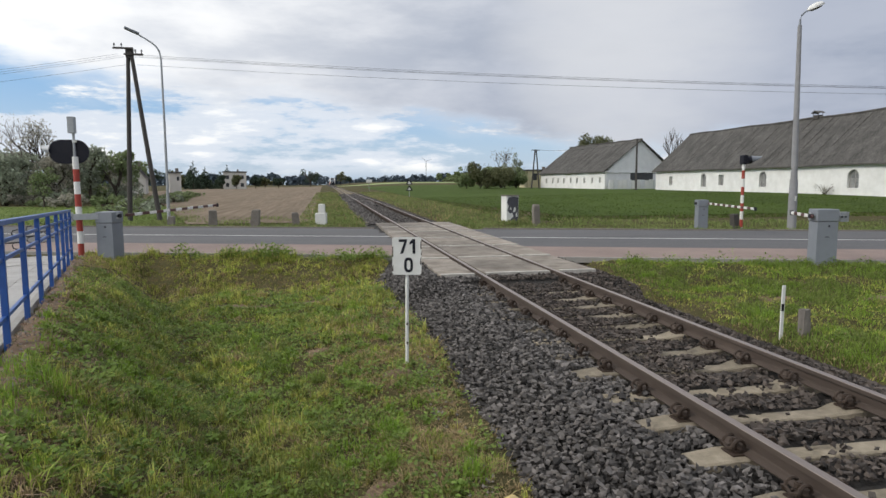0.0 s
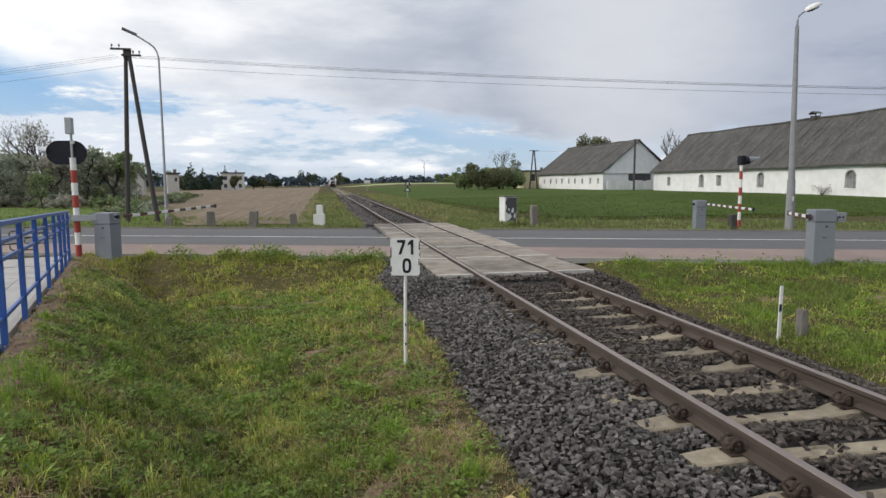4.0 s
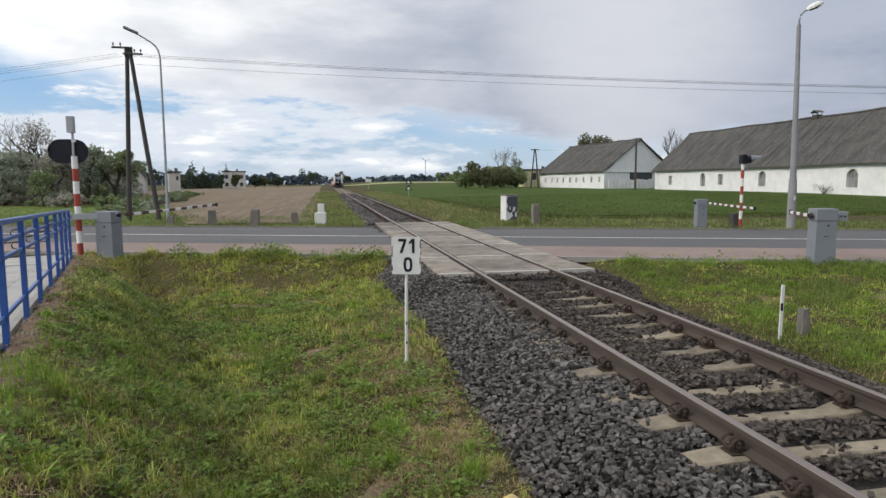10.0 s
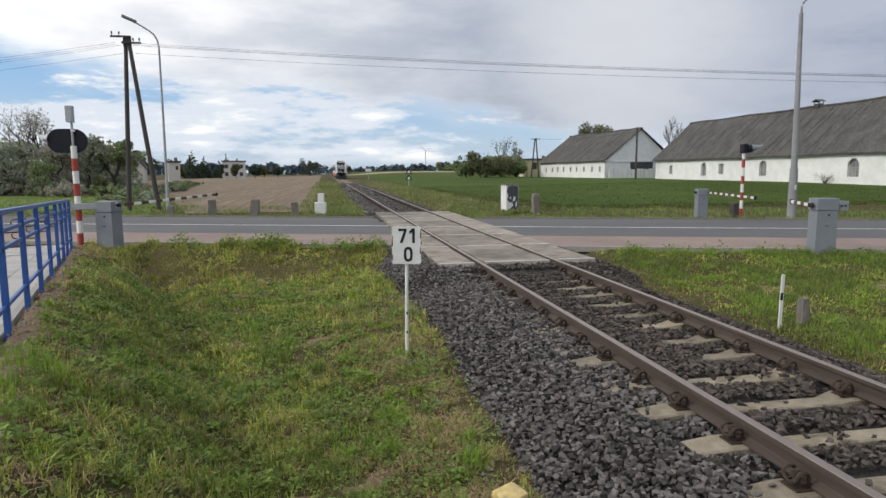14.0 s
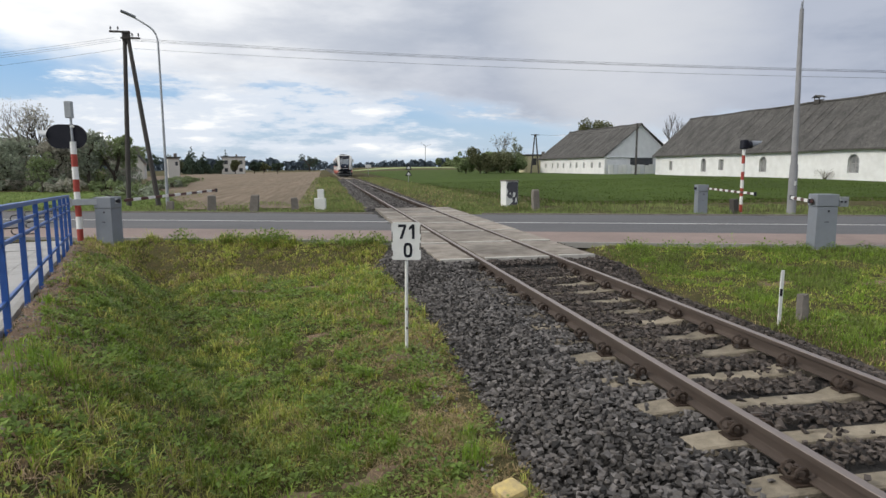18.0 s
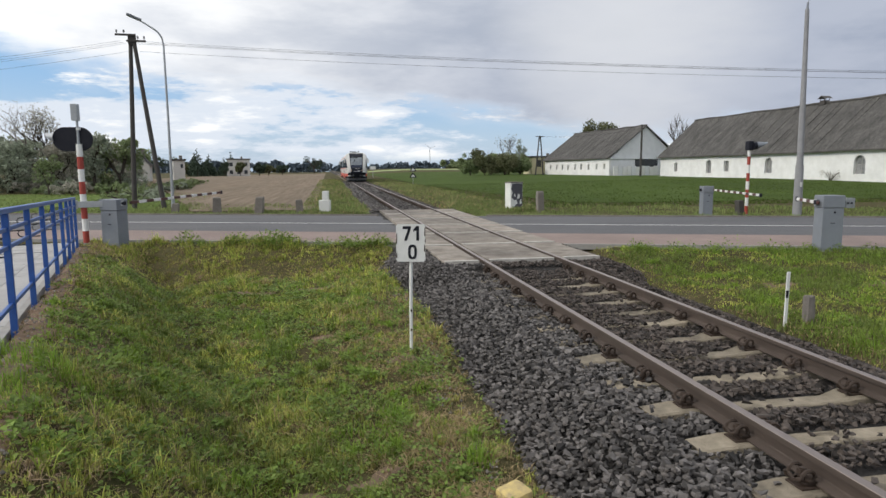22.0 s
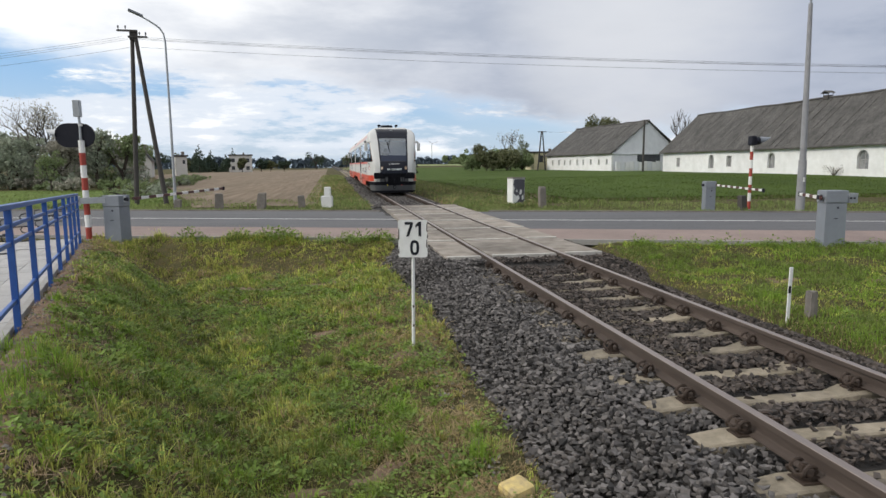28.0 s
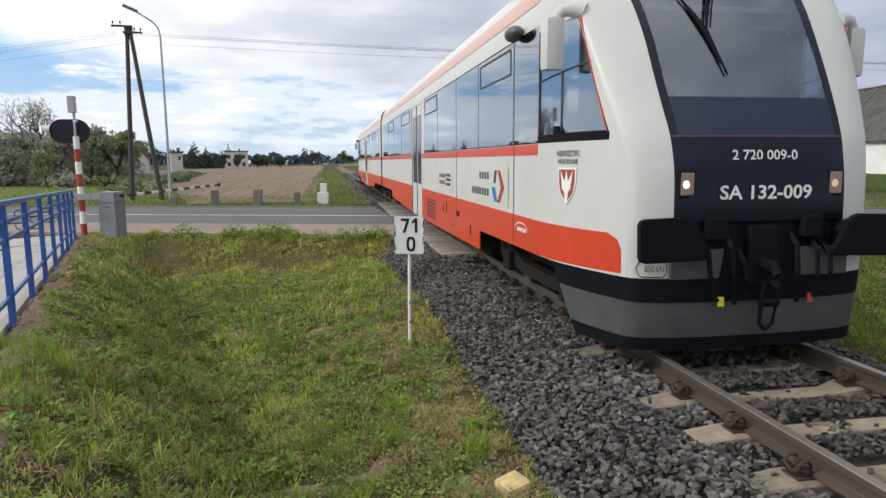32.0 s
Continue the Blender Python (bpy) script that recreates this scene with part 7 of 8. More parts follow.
            flank("maker_mark", arc + [(u, v - 0.012) for u, v in arc[::-1]], "t_text", "white arc mark", 0.006)
            for k in range(4):
                flank("maker_mark", [(2.76 + 0.09 * k, 1.06), (2.76 + 0.09 * k, 1.11), (2.82 + 0.09 * k, 1.11), (2.82 + 0.09 * k, 1.06)], "t_text", "white bar", 0.006)
            # load plate on the corner
            yy = nose_y(1.14, 0.98)
            lettering("lettering", "850 kN", 0.062, "logo_dark", train, Matrix.Translation((-1.275, nose_y(1.275, 0.955) - 0.03, 0.965)) @ pose(0, 0, 0, 90, 0, -26), "small black lettering", 0.0, 1.0, true_shape)
            bm = B()
            ring = [(-1.275 + u, 0.965 + v) for u, v in oval(0.27, 0.11)]
            for a, b in zip(ring, ring[1:] + ring[:1]):
                bar(bm, (a[0], nose_y(a[0], 0.97) - 0.012, a[1]), (b[0], nose_y(b[0], 0.97) - 0.008, b[1]), 0.007, 0.008)
            put("oval_outline", bm, "logo_dark")

    car(Matrix.Identity(4), True)
    car(Matrix.Translation((0, 41.8, 0)) @ pose(0, 0, 0, 0, 0, 180), False)
    bm = B()
    for k in range(4):
        box(bm, -1.36 + 0.05 * (k % 2), 1.36 - 0.05 * (k % 2), 20.6 + 0.15 * k, 20.6 + 0.15 * k + 0.14, 0.72, 3.62 - 0.04 * (k % 2), 0.02)
    part("gangway_bellows", bm, "t_matt", train, "dark folded gangway bellows")
    # wheelsets turn on their own axles
    wheels = []
    for y in (1.55, 3.75, 18.0, 20.1, 21.7, 23.8, 38.05, 40.25):
        bm = B()
        for s in (-1, 1):
            rod(bm, (s * 0.69, 0, 0), (s * 0.82, 0, 0), 0.44, 0.42, 28)
            rod(bm, (s * 0.82, 0, 0), (s * 0.84, 0, 0), 0.34, 0.32, 24)
            for k in range(5):
                a = 2 * math.pi * k / 5
                rod(bm, (s * 0.83, 0.22 * math.cos(a), 0.22 * math.sin(a)), (s * 0.855, 0.22 * math.cos(a), 0.22 * math.sin(a)), 0.035, 0.03, 8)
        rod(bm, (-0.9, 0, 0), (0.9, 0, 0), 0.085, 0.085, 12)
        w = part("wheelset", bm, "wheel", train, "dark steel wheelset")
        w.location = (0, y, 0.43)
        wheels.append(w)
    return train, wheels


train, wheelsets = build_train()


# ---- bare earth ----
def earth_patch(name, cx, cy, rx, ry, turn, label, lift=0.018, seed=0):
    rnd = random.Random(seed)
    bm = B()
    c = bm.verts.new((cx, cy, gz(cx, cy) + lift + 0.004))
    rings = []
    for f in (0.4, 0.75, 1.0):
        ring = []
        for k in range(22):
            a = 2 * math.pi * k / 22
            r = f * (1 + 0.18 * math.sin(3 * a + seed) + 0.12 * math.sin(7 * a + 2 * seed) + rnd.uniform(-0.06, 0.06))
            u, v = rx * r * math.cos(a), ry * r * math.sin(a)
            x = cx + u * math.cos(turn) - v * math.sin(turn)
            y = cy + u * math.sin(turn) + v * math.cos(turn)
            ring.append(bm.verts.new((x, y, gz(x, y) + (lift * (1.2 - f) if f < 1 else -0.03))))
        rings.append(ring)
    for k in range(22):
        bm.faces.new((c, rings[0][k], rings[0][(k + 1) % 22]))
        for a, b in zip(rings, rings[1:]):
            bm.faces.new((a[k], b[k], b[(k + 1) % 22], a[(k + 1) % 22]))
    return tagged(part(name, bm, "dirt", smooth=True), label, "bare earth", kind="structure")


EARTH = [(-3.62, 4.66, 0.30, 0.16, 0.3), (-4.2, 4.55, 0.26, 0.10, 0.1), (-3.10, 7.55, 0.28, 0.22, 0.0), (-4.1, 9.2, 0.35, 0.16, 0.6), (-5.7, 13.3, 0.7, 0.22, -0.3), (-4.2, 13.2, 0.55, 0.2, -0.2), (6.6, 10.3, 0.75, 0.4, 0.2), (4.6, 10.9, 0.5, 0.2, -0.2), (7.9, 9.6, 0.5, 0.25, 0.1)]
for k, (x, y, rx, ry, tr) in enumerate(EARTH):
    earth_patch("bare_earth", x, y, rx, ry, tr, "bare brown earth showing through the grass", seed=k + 1)
# trodden strip along the railing's foot
bm = B()
rows = []
for al in np.arange(-6.0, 10.6, 0.25):
    w = 0.36 + 0.12 * math.sin(al * 2.1) + 0.08 * math.sin(al * 5.3) + 0.10 * max(0, 1.5 - abs(al + 0.5))
    row = []
    for f in (-0.12, 0.1, 0.3, 0.6, 1.0):
        p = FENCE_A + FENCE_D * al + FENCE_R * (f * w if f > 0 else f)
        row.append(bm.verts.new((p[0], p[1], gz(p[0], p[1]) + (0.014 if f < 0.9 else -0.02) + 0.008 * math.sin(al * 9 + f * 14))))
    rows.append(row)
for a, b in zip(rows, rows[1:]):
    for k in range(4):
        bm.faces.new((a[k], a[k + 1], b[k + 1], b[k]))
tagged(part("bare_earth", bm, "dirt", smooth=True), "trodden brown earth along the foot of the railing", "bare earth", kind="structure")


# ---- ballast stones ----
def ballast_stones(step, y0, y1, big, seed, label, mat, lo, hi):
    nr = np.random.RandomState(seed)
    # crushed rock: blocks with every corner knocked about and some cut off
    V0 = np.array([(x, y, z) for x in (-1, 1) for y in (-1, 1) for z in (-1, 1)], float)
    F0 = np.array(((0, 1, 3), (0, 3, 2), (4, 6, 7), (4, 7, 5), (0, 4, 5), (0, 5, 1), (2, 3, 7), (2, 7, 6), (0, 2, 6), (0, 6, 4), (1, 5, 7), (1, 7, 3)))
    shapes = []
    for k in range(24):
        v = V0 * nr.uniform(0.5, 1.05, (8, 3))
        v[nr.randint(8)] *= nr.uniform(0.15, 0.5)
        v[nr.randint(8)] *= nr.uniform(0.3, 0.7)
        shapes.append(v * np.array((1.0, nr.uniform(0.6, 0.95), nr.uniform(0.5, 0.85))))
    shapes = np.array(shapes)
    xs, ys = np.meshgrid(np.arange(-2.78, 2.75, step), np.arange(y0, y1, step * 0.95))
    x, y = xs.ravel() + nr.uniform(-0.45, 0.45, xs.size) * step, ys.ravel() + nr.uniform(-0.45, 0.45, xs.size) * step
    keep = np.minimum(np.abs(x - 0.7525), np.abs(x + 0.7525)) > 0.082
    edge = np.where(y > 26, 1.80, np.where(x > 0, 2.28, 2.36)) + 0.11 * lumps(x * 0 + 3, y, 2.5) + 0.06 * lumps(x, y, 6)
    keep &= np.abs(x) < edge + nr.uniform(-0.06, 0.12, len(x))
    keep &= (y < 11.45) | (y > 26.95) | (np.abs(x) > 1.66) | ((x < -1.55) & (x > -1.8))
    keep &= (x > lo) & (x < hi)
    sx, sy = to_sketch(x, y)
    keep &= ~((y > 11.8) & (np.abs(sx * ROAD_N[0] + sy * ROAD_N[1] - 20.6) < 5.3))
    sd = np.abs((y - SLEEPER_Y + SLEEPER_STEP / 2) % SLEEPER_STEP - SLEEPER_STEP / 2)
    idx = np.round((y - SLEEPER_Y) / SLEEPER_STEP).astype(int)
    on = (sd < np.where(idx <= 1, 0.15, 0.14)) & (np.abs(x) < 1.21)
    # the ends towards the path lie bare near by and are buried further on; between the rails the far half shows more
    bare = (idx <= 0) | (idx == 2)
    hide = np.where(x < -0.85, np.where(bare, 0.01 + 0.3 * (x < -1.14), 0.72 + 0.2 * (idx > 3)),
                    np.where(x > 0.85, 0.92, np.where(x > 0.12, 0.06 + 0.30 * ((idx % 4) == 1), np.where(idx <= 1, 0.04 + 0.2 * (idx % 2), 0.9))))
    keep &= ~(on & (nr.uniform(size=len(x)) > hide))
    x, y, on = x[keep], y[keep], on[keep]
    n = len(x)
    size = big * nr.uniform(0.0185, 0.0345, n) * np.where(nr.uniform(size=n) < 0.08, 1.35, 1.0)
    z = np.where(on, -0.160, ballast_z(x, y)) + 0.012 * lumps(x, y, 7) + size * 0.25 + nr.uniform(-0.004, 0.016, n)
    z = np.where(np.abs(x) > 0.9, z, np.minimum(z, -0.13 + 0.10 * sstep(y, 10.2, 11.35)))
    # the stones lie lower in the far half between the rails, where the sleepers show
    z = z - 0.026 * ~on * sstep(x, -0.05, 0.12) * (1 - sstep(x, 0.6, 0.7)) * (1 - sstep(y, 9.6, 10.2))
    sh = shapes[nr.randint(0, len(shapes), n)] * size[:, None, None] * nr.uniform(0.75, 1.2, (n, 1, 3))
    a, b = nr.uniform(0, 6.283, n), nr.normal(0, 0.6, n)
    ca, sa, cb, sb = np.cos(a), np.sin(a), np.cos(b), np.sin(b)
    X = sh[:, :, 0] * ca[:, None] - sh[:, :, 1] * sa[:, None]
    Y = sh[:, :, 0] * sa[:, None] + sh[:, :, 1] * ca[:, None]
    Z = sh[:, :, 2] * 0.8
    Y, Z = Y * cb[:, None] - Z * sb[:, None], Y * sb[:, None] + Z * cb[:, None]
    P = np.stack([X + x[:, None], Y + y[:, None], Z + (z + line_z(y))[:, None]], 2).reshape(-1, 3)
    F = (F0[None] + (np.arange(n) * len(V0))[:, None, None]).reshape(-1, 3)
    return tagged(arrays("ballast_stones", P, F, mat), label, "ballast", kind="stuff")


def loose_stones():
    """The topmost stones of the shoulder beside the path, each by itself."""
    rnd = random.Random(17)
    meshes = []
    for k in range(14):
        bm = B()
        bmesh.ops.create_icosphere(bm, subdivisions=1, radius=1.0)
        cuts = [Vector((rnd.gauss(0, 1), rnd.gauss(0, 1), rnd.gauss(0, 1))).normalized() for _ in range(7)]
        for v in bm.verts:
            for c in cuts:
                over = v.co.dot(c) - rnd.uniform(0.50, 0.62)
                if over > 0:
                    v.co -= c * over
        me = bpy.data.meshes.new("stone")
        bm.to_mesh(me)
        bm.free()
        me.materials.append(M["stone_piece"])
        meshes.append(me)
    for k in range(300):
        x, y = rnd.uniform(-2.2, -1.25), 3.0 + 2.6 * rnd.random()
        st = new("stone", meshes[k % 14])
        st.parent = ballast_bed
        sz = rnd.uniform(0.025, 0.040)
        st.matrix_basis = Matrix.Translation((x, y, float(ballast_z(x, y)) + float(line_z(y)) + rnd.uniform(0.012, 0.03))) @ pose(0, 0, 0, rnd.uniform(-35, 35), rnd.uniform(-35, 35), rnd.uniform(0, 360)) @ Matrix.Diagonal((sz, sz * rnd.uniform(0.7, 1.0), sz * rnd.uniform(0.55, 0.85), 1))


loose_stones()
ballast_stones(0.047, -3.0, 16.0, 1.0, 3, "loose angular grey ballast stones on the shoulder", "stone", -9, -0.75)
ballast_stones(0.11, -7.9, -3.0, 2.1, 8, "coarse grey ballast stones back along the line", "stone", -9, 9)
ballast_stones(0.047, -3.0, 16.0, 1.0, 5, "rust-dusted dark ballast stones between the rails", "stone_rust", -0.75, 9)
ballast_stones(0.085, 26.6, 48.0, 1.6, 4, "loose ballast stones beyond the crossing", "stone", -9, 9)
ballast_stones(0.21, 48.0, 95.0, 3.6, 6, "far ballast stones along the line", "stone", -9, 9)


def pebbles():
    """Small stones on the trodden earth by the railing and along the ballast's edge."""
    nr = np.random.RandomState(21)
    n = 800
    al, off = nr.uniform(-4.5, 10.2, n), np.abs(nr.normal(0.10, 0.16, n))
    x, y = FENCE_A[0] + FENCE_D[0] * al + FENCE_R[0] * off, FENCE_A[1] + FENCE_D[1] * al + FENCE_R[1] * off
    m = 420
    y2 = 3.4 + 9.5 * nr.uniform(size=m)
    x, y = np.concatenate([x, -2.62 - np.abs(nr.normal(0, 0.16, m))]), np.concatenate([y, y2])
    n = len(x)
    o = np.array(((1, 0, 0), (0, 1, 0), (-1, 0, 0), (0, -1, 0), (0, 0, 1), (0, 0, -1)), float)
    P = o[None] * nr.uniform(0.006, 0.024, n)[:, None, None] * nr.uniform(0.55, 1.2, (n, 6, 3))
    P = P + np.stack([x, y, ground_z(x, y) + 0.016], 1)[:, None, :]
    tri = np.array(((0, 1, 4), (1, 2, 4), (2, 3, 4), (3, 0, 4), (1, 0, 5), (2, 1, 5), (3, 2, 5), (0, 3, 5)))
    F = (tri[None] + (np.arange(n) * 6)[:, None, None]).reshape(-1, 3)
    tagged(arrays("pebbles", P.reshape(-1, 3), F, "pebble"), "small pale pebbles on trodden earth", "pebbles", kind="stuff")


pebbles()


# ---- grass ----
def blades(name, x, y, h, width, mat, nr, label, lean=0.55, category="grass"):
    """Bent grass blades: five points and three faces each."""
    n = len(x)
    z = ground_z(x, y) - 0.01
    a = nr.uniform(0, 6.283, n)
    l = np.abs(nr.normal(0, lean, n)) * h
    dx, dy = np.cos(a), np.sin(a)
    tw = a + 1.57 + nr.uniform(-0.5, 0.5, n)
    wx, wy = np.cos(tw) * width, np.sin(tw) * width
    P = np.empty((n, 5, 3))
    for k, (fh, fl, fw) in enumerate(((0, 0, -1), (0, 0, 1), (0.6, 0.35, 0.8), (0.6, 0.35, -0.8), (1.0, 1.0, 0))):
        P[:, k, 0] = x + dx * l * fl + wx * fw
        P[:, k, 1] = y + dy * l * fl + wy * fw
        P[:, k, 2] = z + h * fh * (1 - 0.25 * (fl > 0.9) * np.minimum(l / np.maximum(h, 1e-3), 1))
    tri = np.array(((0, 1, 2), (0, 2, 3), (3, 2, 4)))
    F = (tri[None] + (np.arange(n) * 5)[:, None, None]).reshape(-1, 3)
    return tagged(arrays(name, P.reshape(-1, 3), F, mat), label, category, kind="stuff")


def near_grass():
    nr = np.random.RandomState(5)
    def allowed(x, y, soft):
        n = len(x)
        q = x * ROAD_N[0] + y * ROAD_N[1]
        e = (x - FENCE_A[0]) * FENCE_R[0] + (y - FENCE_A[1]) * FENCE_R[1]
        ok = (q < 15.36) & (e > 0.04 + 0.36 * nr.uniform(size=n) ** 0.8)
        ok &= x < -2.40 - 0.10 * lumps(x * 0 + 3, y, 2.3) + nr.normal(0, soft, n)
        ok &= (x + 3.83) > -0.64 * y - 1.2
        for cx, cy, rx, ry, tr in EARTH:
            u, v = (x - cx) * math.cos(tr) + (y - cy) * math.sin(tr), -(x - cx) * math.sin(tr) + (y - cy) * math.cos(tr)
            ok &= ~(((u / rx) ** 2 + (v / ry) ** 2 < 0.8) & (nr.uniform(size=n) < 0.92))
        return ok, q, e

    def dryness(x, y, q, e, p):
        return 0.20 + 0.56 * sstep(x, -4.7, -2.9) * (1 - sstep(y, 9.5, 13.5)) + 0.40 * (1 - sstep(e, 0.2, 1.3)) + 0.22 * sstep(-p, 0.1, 1.2) + 0.30 * sstep(q, 11.2, 12.6) * (1 - sstep(q, 13.4, 14.2))

    X, Y, H, W, DRY = [], [], [], [], []
    # tufts, thicker on the ground near the path, coarser towards the road
    for count, y0, y1, power, per, hh, ww in ((15500, 2.2, 9.0, 1.15, 17, (0.035, 0.105), (0.0028, 0.0055)), (11500, 8.0, 19.2, 0.9, 13, (0.05, 0.14), (0.0055, 0.0105))):
        cy = y0 + (y1 - y0) * nr.uniform(size=count) ** power
        cx = nr.uniform(-12.0, -2.2, count)
        ok, q, e = allowed(cx, cy, 0.08)
        cx, cy, q, e = cx[ok], cy[ok], q[ok], e[ok]
        p = lumps(cx, cy, 1.1) + 0.7 * lumps(cx + 3, cy, 2.7) + 0.5 * lumps(cx, cy + 5, 6.1)
        ok = nr.uniform(size=len(cx)) < np.clip(0.62 + 0.48 * p, 0.12 + 0.25 * sstep(cy, 8, 11), 1)
        cx, cy, q, e, p = cx[ok], cy[ok], q[ok], e[ok], p[ok]
        dry = nr.uniform(size=len(cx)) < dryness(cx, cy, q, e, p)
        ch = nr.uniform(hh[0], hh[1], len(cx)) * (1 + 0.5 * np.clip(p, -0.7, 1.4)) * np.where(nr.uniform(size=len(cx)) < 0.06, 1.7, 1.0) * (1 + 0.6 * sstep(q, 14.2, 15.2))
        r = nr.uniform(0.015, 0.055, len(cx)) * (1 + 0.08 * (cy - 4))
        for _ in range(per):
            a = nr.uniform(0, 6.283, len(cx))
            rr = r * np.sqrt(nr.uniform(size=len(cx)))
            X.append(cx + np.cos(a) * rr)
            Y.append(cy + np.sin(a) * rr)
            H.append(ch * nr.uniform(0.45, 1.1, len(cx)))
            W.append(nr.uniform(ww[0], ww[1], len(cx)))
            DRY.append(dry ^ (nr.uniform(size=len(cx)) < 0.10))
    # thin short blades between the tufts
    n = 115000
    y, x = 2.2 + 16.5 * nr.uniform(size=n) ** 1.2, nr.uniform(-12.0, -2.2, n)
    ok, q, e = allowed(x, y, 0.14)
    X.append(x[ok]), Y.append(y[ok]), H.append(nr.uniform(0.02, 0.06, ok.sum())), W.append(nr.uniform(0.002, 0.004, ok.sum()) * (1 + 0.1 * (y[ok] - 3)))
    DRY.append(nr.uniform(size=ok.sum()) < dryness(x[ok], y[ok], q[ok], e[ok], lumps(x[ok], y[ok], 1.1)) + 0.15)
    x, y, h, w, isdry = (np.concatenate(v) for v in (X, Y, H, W, DRY))
    g = ~isdry
    blades("grass", x[g], y[g], h[g], w[g], "blade", nr, "short tufted green grass in the hollow", 0.75)
    blades("dry_grass", x[isdry], y[isdry], h[isdry] * 0.75, w[isdry] * 0.8, "dry", nr, "dry straw-coloured grass among the green", 1.3)
    # clover and small leaves low in the grass
    n = 95000
    y, x = 2.4 + 12.5 * nr.uniform(size=n) ** 1.25, nr.uniform(-11.0, -2.3, n)
    ok, q, e = allowed(x, y, 0.08)
    p = lumps(x + 7, y, 1.6) + 0.6 * lumps(x, y + 2, 3.9)
    ok &= nr.uniform(size=n) < np.clip(0.40 + 0.55 * p, 0.03, 1)
    x, y = x[ok], y[ok]
    m = len(x)
    c = np.stack([x, y, ground_z(x, y) + nr.uniform(0.02, 0.075, m)], 1)
    s = nr.uniform(0.008, 0.022, m)[:, None] * (1 + 0.07 * (y[:, None] - 4))
    a = nr.uniform(0, 6.283, m)
    u = np.stack([np.cos(a), np.sin(a), nr.normal(0, 0.35, m)], 1) * s
    v = np.stack([-np.sin(a), np.cos(a), nr.normal(0, 0.35, m)], 1) * s * 0.8
    q4 = np.stack([c - u, c - v, c + u, c + v], 1).reshape(-1, 3)
    tagged(arrays("clover", q4, np.arange(m * 4).reshape(-1, 4), "weed"), "low green clover leaves among the grass", "clover", kind="stuff")
    # broad-leaved weeds in loose clumps
    nw = np.random.RandomState(44)
    cx, cy = nw.uniform(-8.5, -2.9, 420), 2.7 + 9.0 * nw.uniform(size=420) ** 1.3
    ok, q, e = allowed(cx, cy, 0.05)
    ok &= lumps(cx + 4, cy, 1.2) > nw.uniform(-0.2, 0.7, 420)
    cx, cy = cx[ok], cy[ok]
    per = 34
    a, el = nw.uniform(0, 6.283, (len(cx), per)), nw.uniform(0.25, 1.2, (len(cx), per))
    rr = nw.uniform(0.01, 1.0, a.shape) * nw.uniform(0.05, 0.15, len(cx))[:, None]
    base = np.stack([cx[:, None] + np.cos(a) * rr, cy[:, None] + np.sin(a) * rr], 2).reshape(-1, 2)
    m = len(base)
    a, el = a.ravel() + nw.normal(0, 0.5, m), el.ravel()
    z0 = ground_z(base[:, 0], base[:, 1]) + nw.uniform(0.02, 0.085, m)
    root = np.stack([base[:, 0], base[:, 1], z0], 1)
    ln = nw.uniform(0.035, 0.075, m)[:, None]
    along = np.stack([np.cos(a) * np.cos(el), np.sin(a) * np.cos(el), np.sin(el)], 1) * ln
    side = np.stack([-np.sin(a), np.cos(a), nw.normal(0, 0.3, m)], 1) * ln * 0.30
    droop = np.array((0, 0, -1.0)) * ln * 0.35
    leaves = np.stack([root, root + along * 0.5 + side, root + along + droop, root + along * 0.5 - side], 1).reshape(-1, 3)
    tagged(arrays("weeds", leaves, np.arange(m * 4).reshape(-1, 4), "weed"), "broad-leaved green weeds in the grass", "weeds", kind="stuff")
    # lush clumps: some fresh lime green, some deep green
    for mat, count, label, sd in (("fresh", 620, "fresh lime-green grass clumps", 31), ("deep", 900, "deep green grass clumps", 32)):
        nc = np.random.RandomState(sd)
        cy = 2.6 + 12.3 * nc.uniform(size=count) ** 1.25
        cx = nc.uniform(-10.5, -2.6, count)
        ok, q, e = allowed(cx, cy, 0.05)
        cx, cy = cx[ok], cy[ok]
        # clumps keep together in drifts, the deep green ones lowest in the hollow
        drift = lumps(cx + (9 if mat == "fresh" else 2), cy, 0.9) + (0.5 if mat == "fresh" else 0.8 - 0.8 * np.abs(cx + 6.1 + 0.40 * (cy - 9.7)))
        ok = drift > nc.uniform(-0.9, 0.9, len(cx))
        cx, cy = cx[ok], cy[ok]
        r = nc.uniform(0.05, 0.24, len(cx)) * (1 + 0.03 * (cy - 4))
        h = nc.uniform(0.05, 0.15, len(cx)) * np.where(nc.uniform(size=len(cx)) < 0.12, 1.6, 1.0)
        per = 80
        a, rr = nc.uniform(0, 6.283, (len(cx), per)), np.sqrt(nc.uniform(size=(len(cx), per)))
        gx, gy = cx[:, None] + np.cos(a) * rr * r[:, None], cy[:, None] + np.sin(a) * rr * r[:, None]
        gh = h[:, None] * (1.15 - 0.6 * rr) * nc.uniform(0.6, 1.1, rr.shape)
        gw = nc.uniform(0.003, 0.006, rr.shape) * (1 + 0.10 * (gy - 4))
        blades("grass", gx.ravel(), gy.ravel(), gh.ravel(), gw.ravel(), mat, nc, label, 1.0)
    # long bright tussocks beside the path
    nc = np.random.RandomState(38)
    TUSS = ((-6.55, 5.15), (-6.15, 4.75), (-6.3, 5.5), (-6.8, 5.9), (-5.9, 4.4), (-6.0, 5.2))
    cx, cy = (np.repeat([t[k] for t in TUSS], 130) for k in (0, 1))
    a, rr = nc.uniform(0, 6.283, len(cx)), np.sqrt(nc.uniform(size=len(cx)))
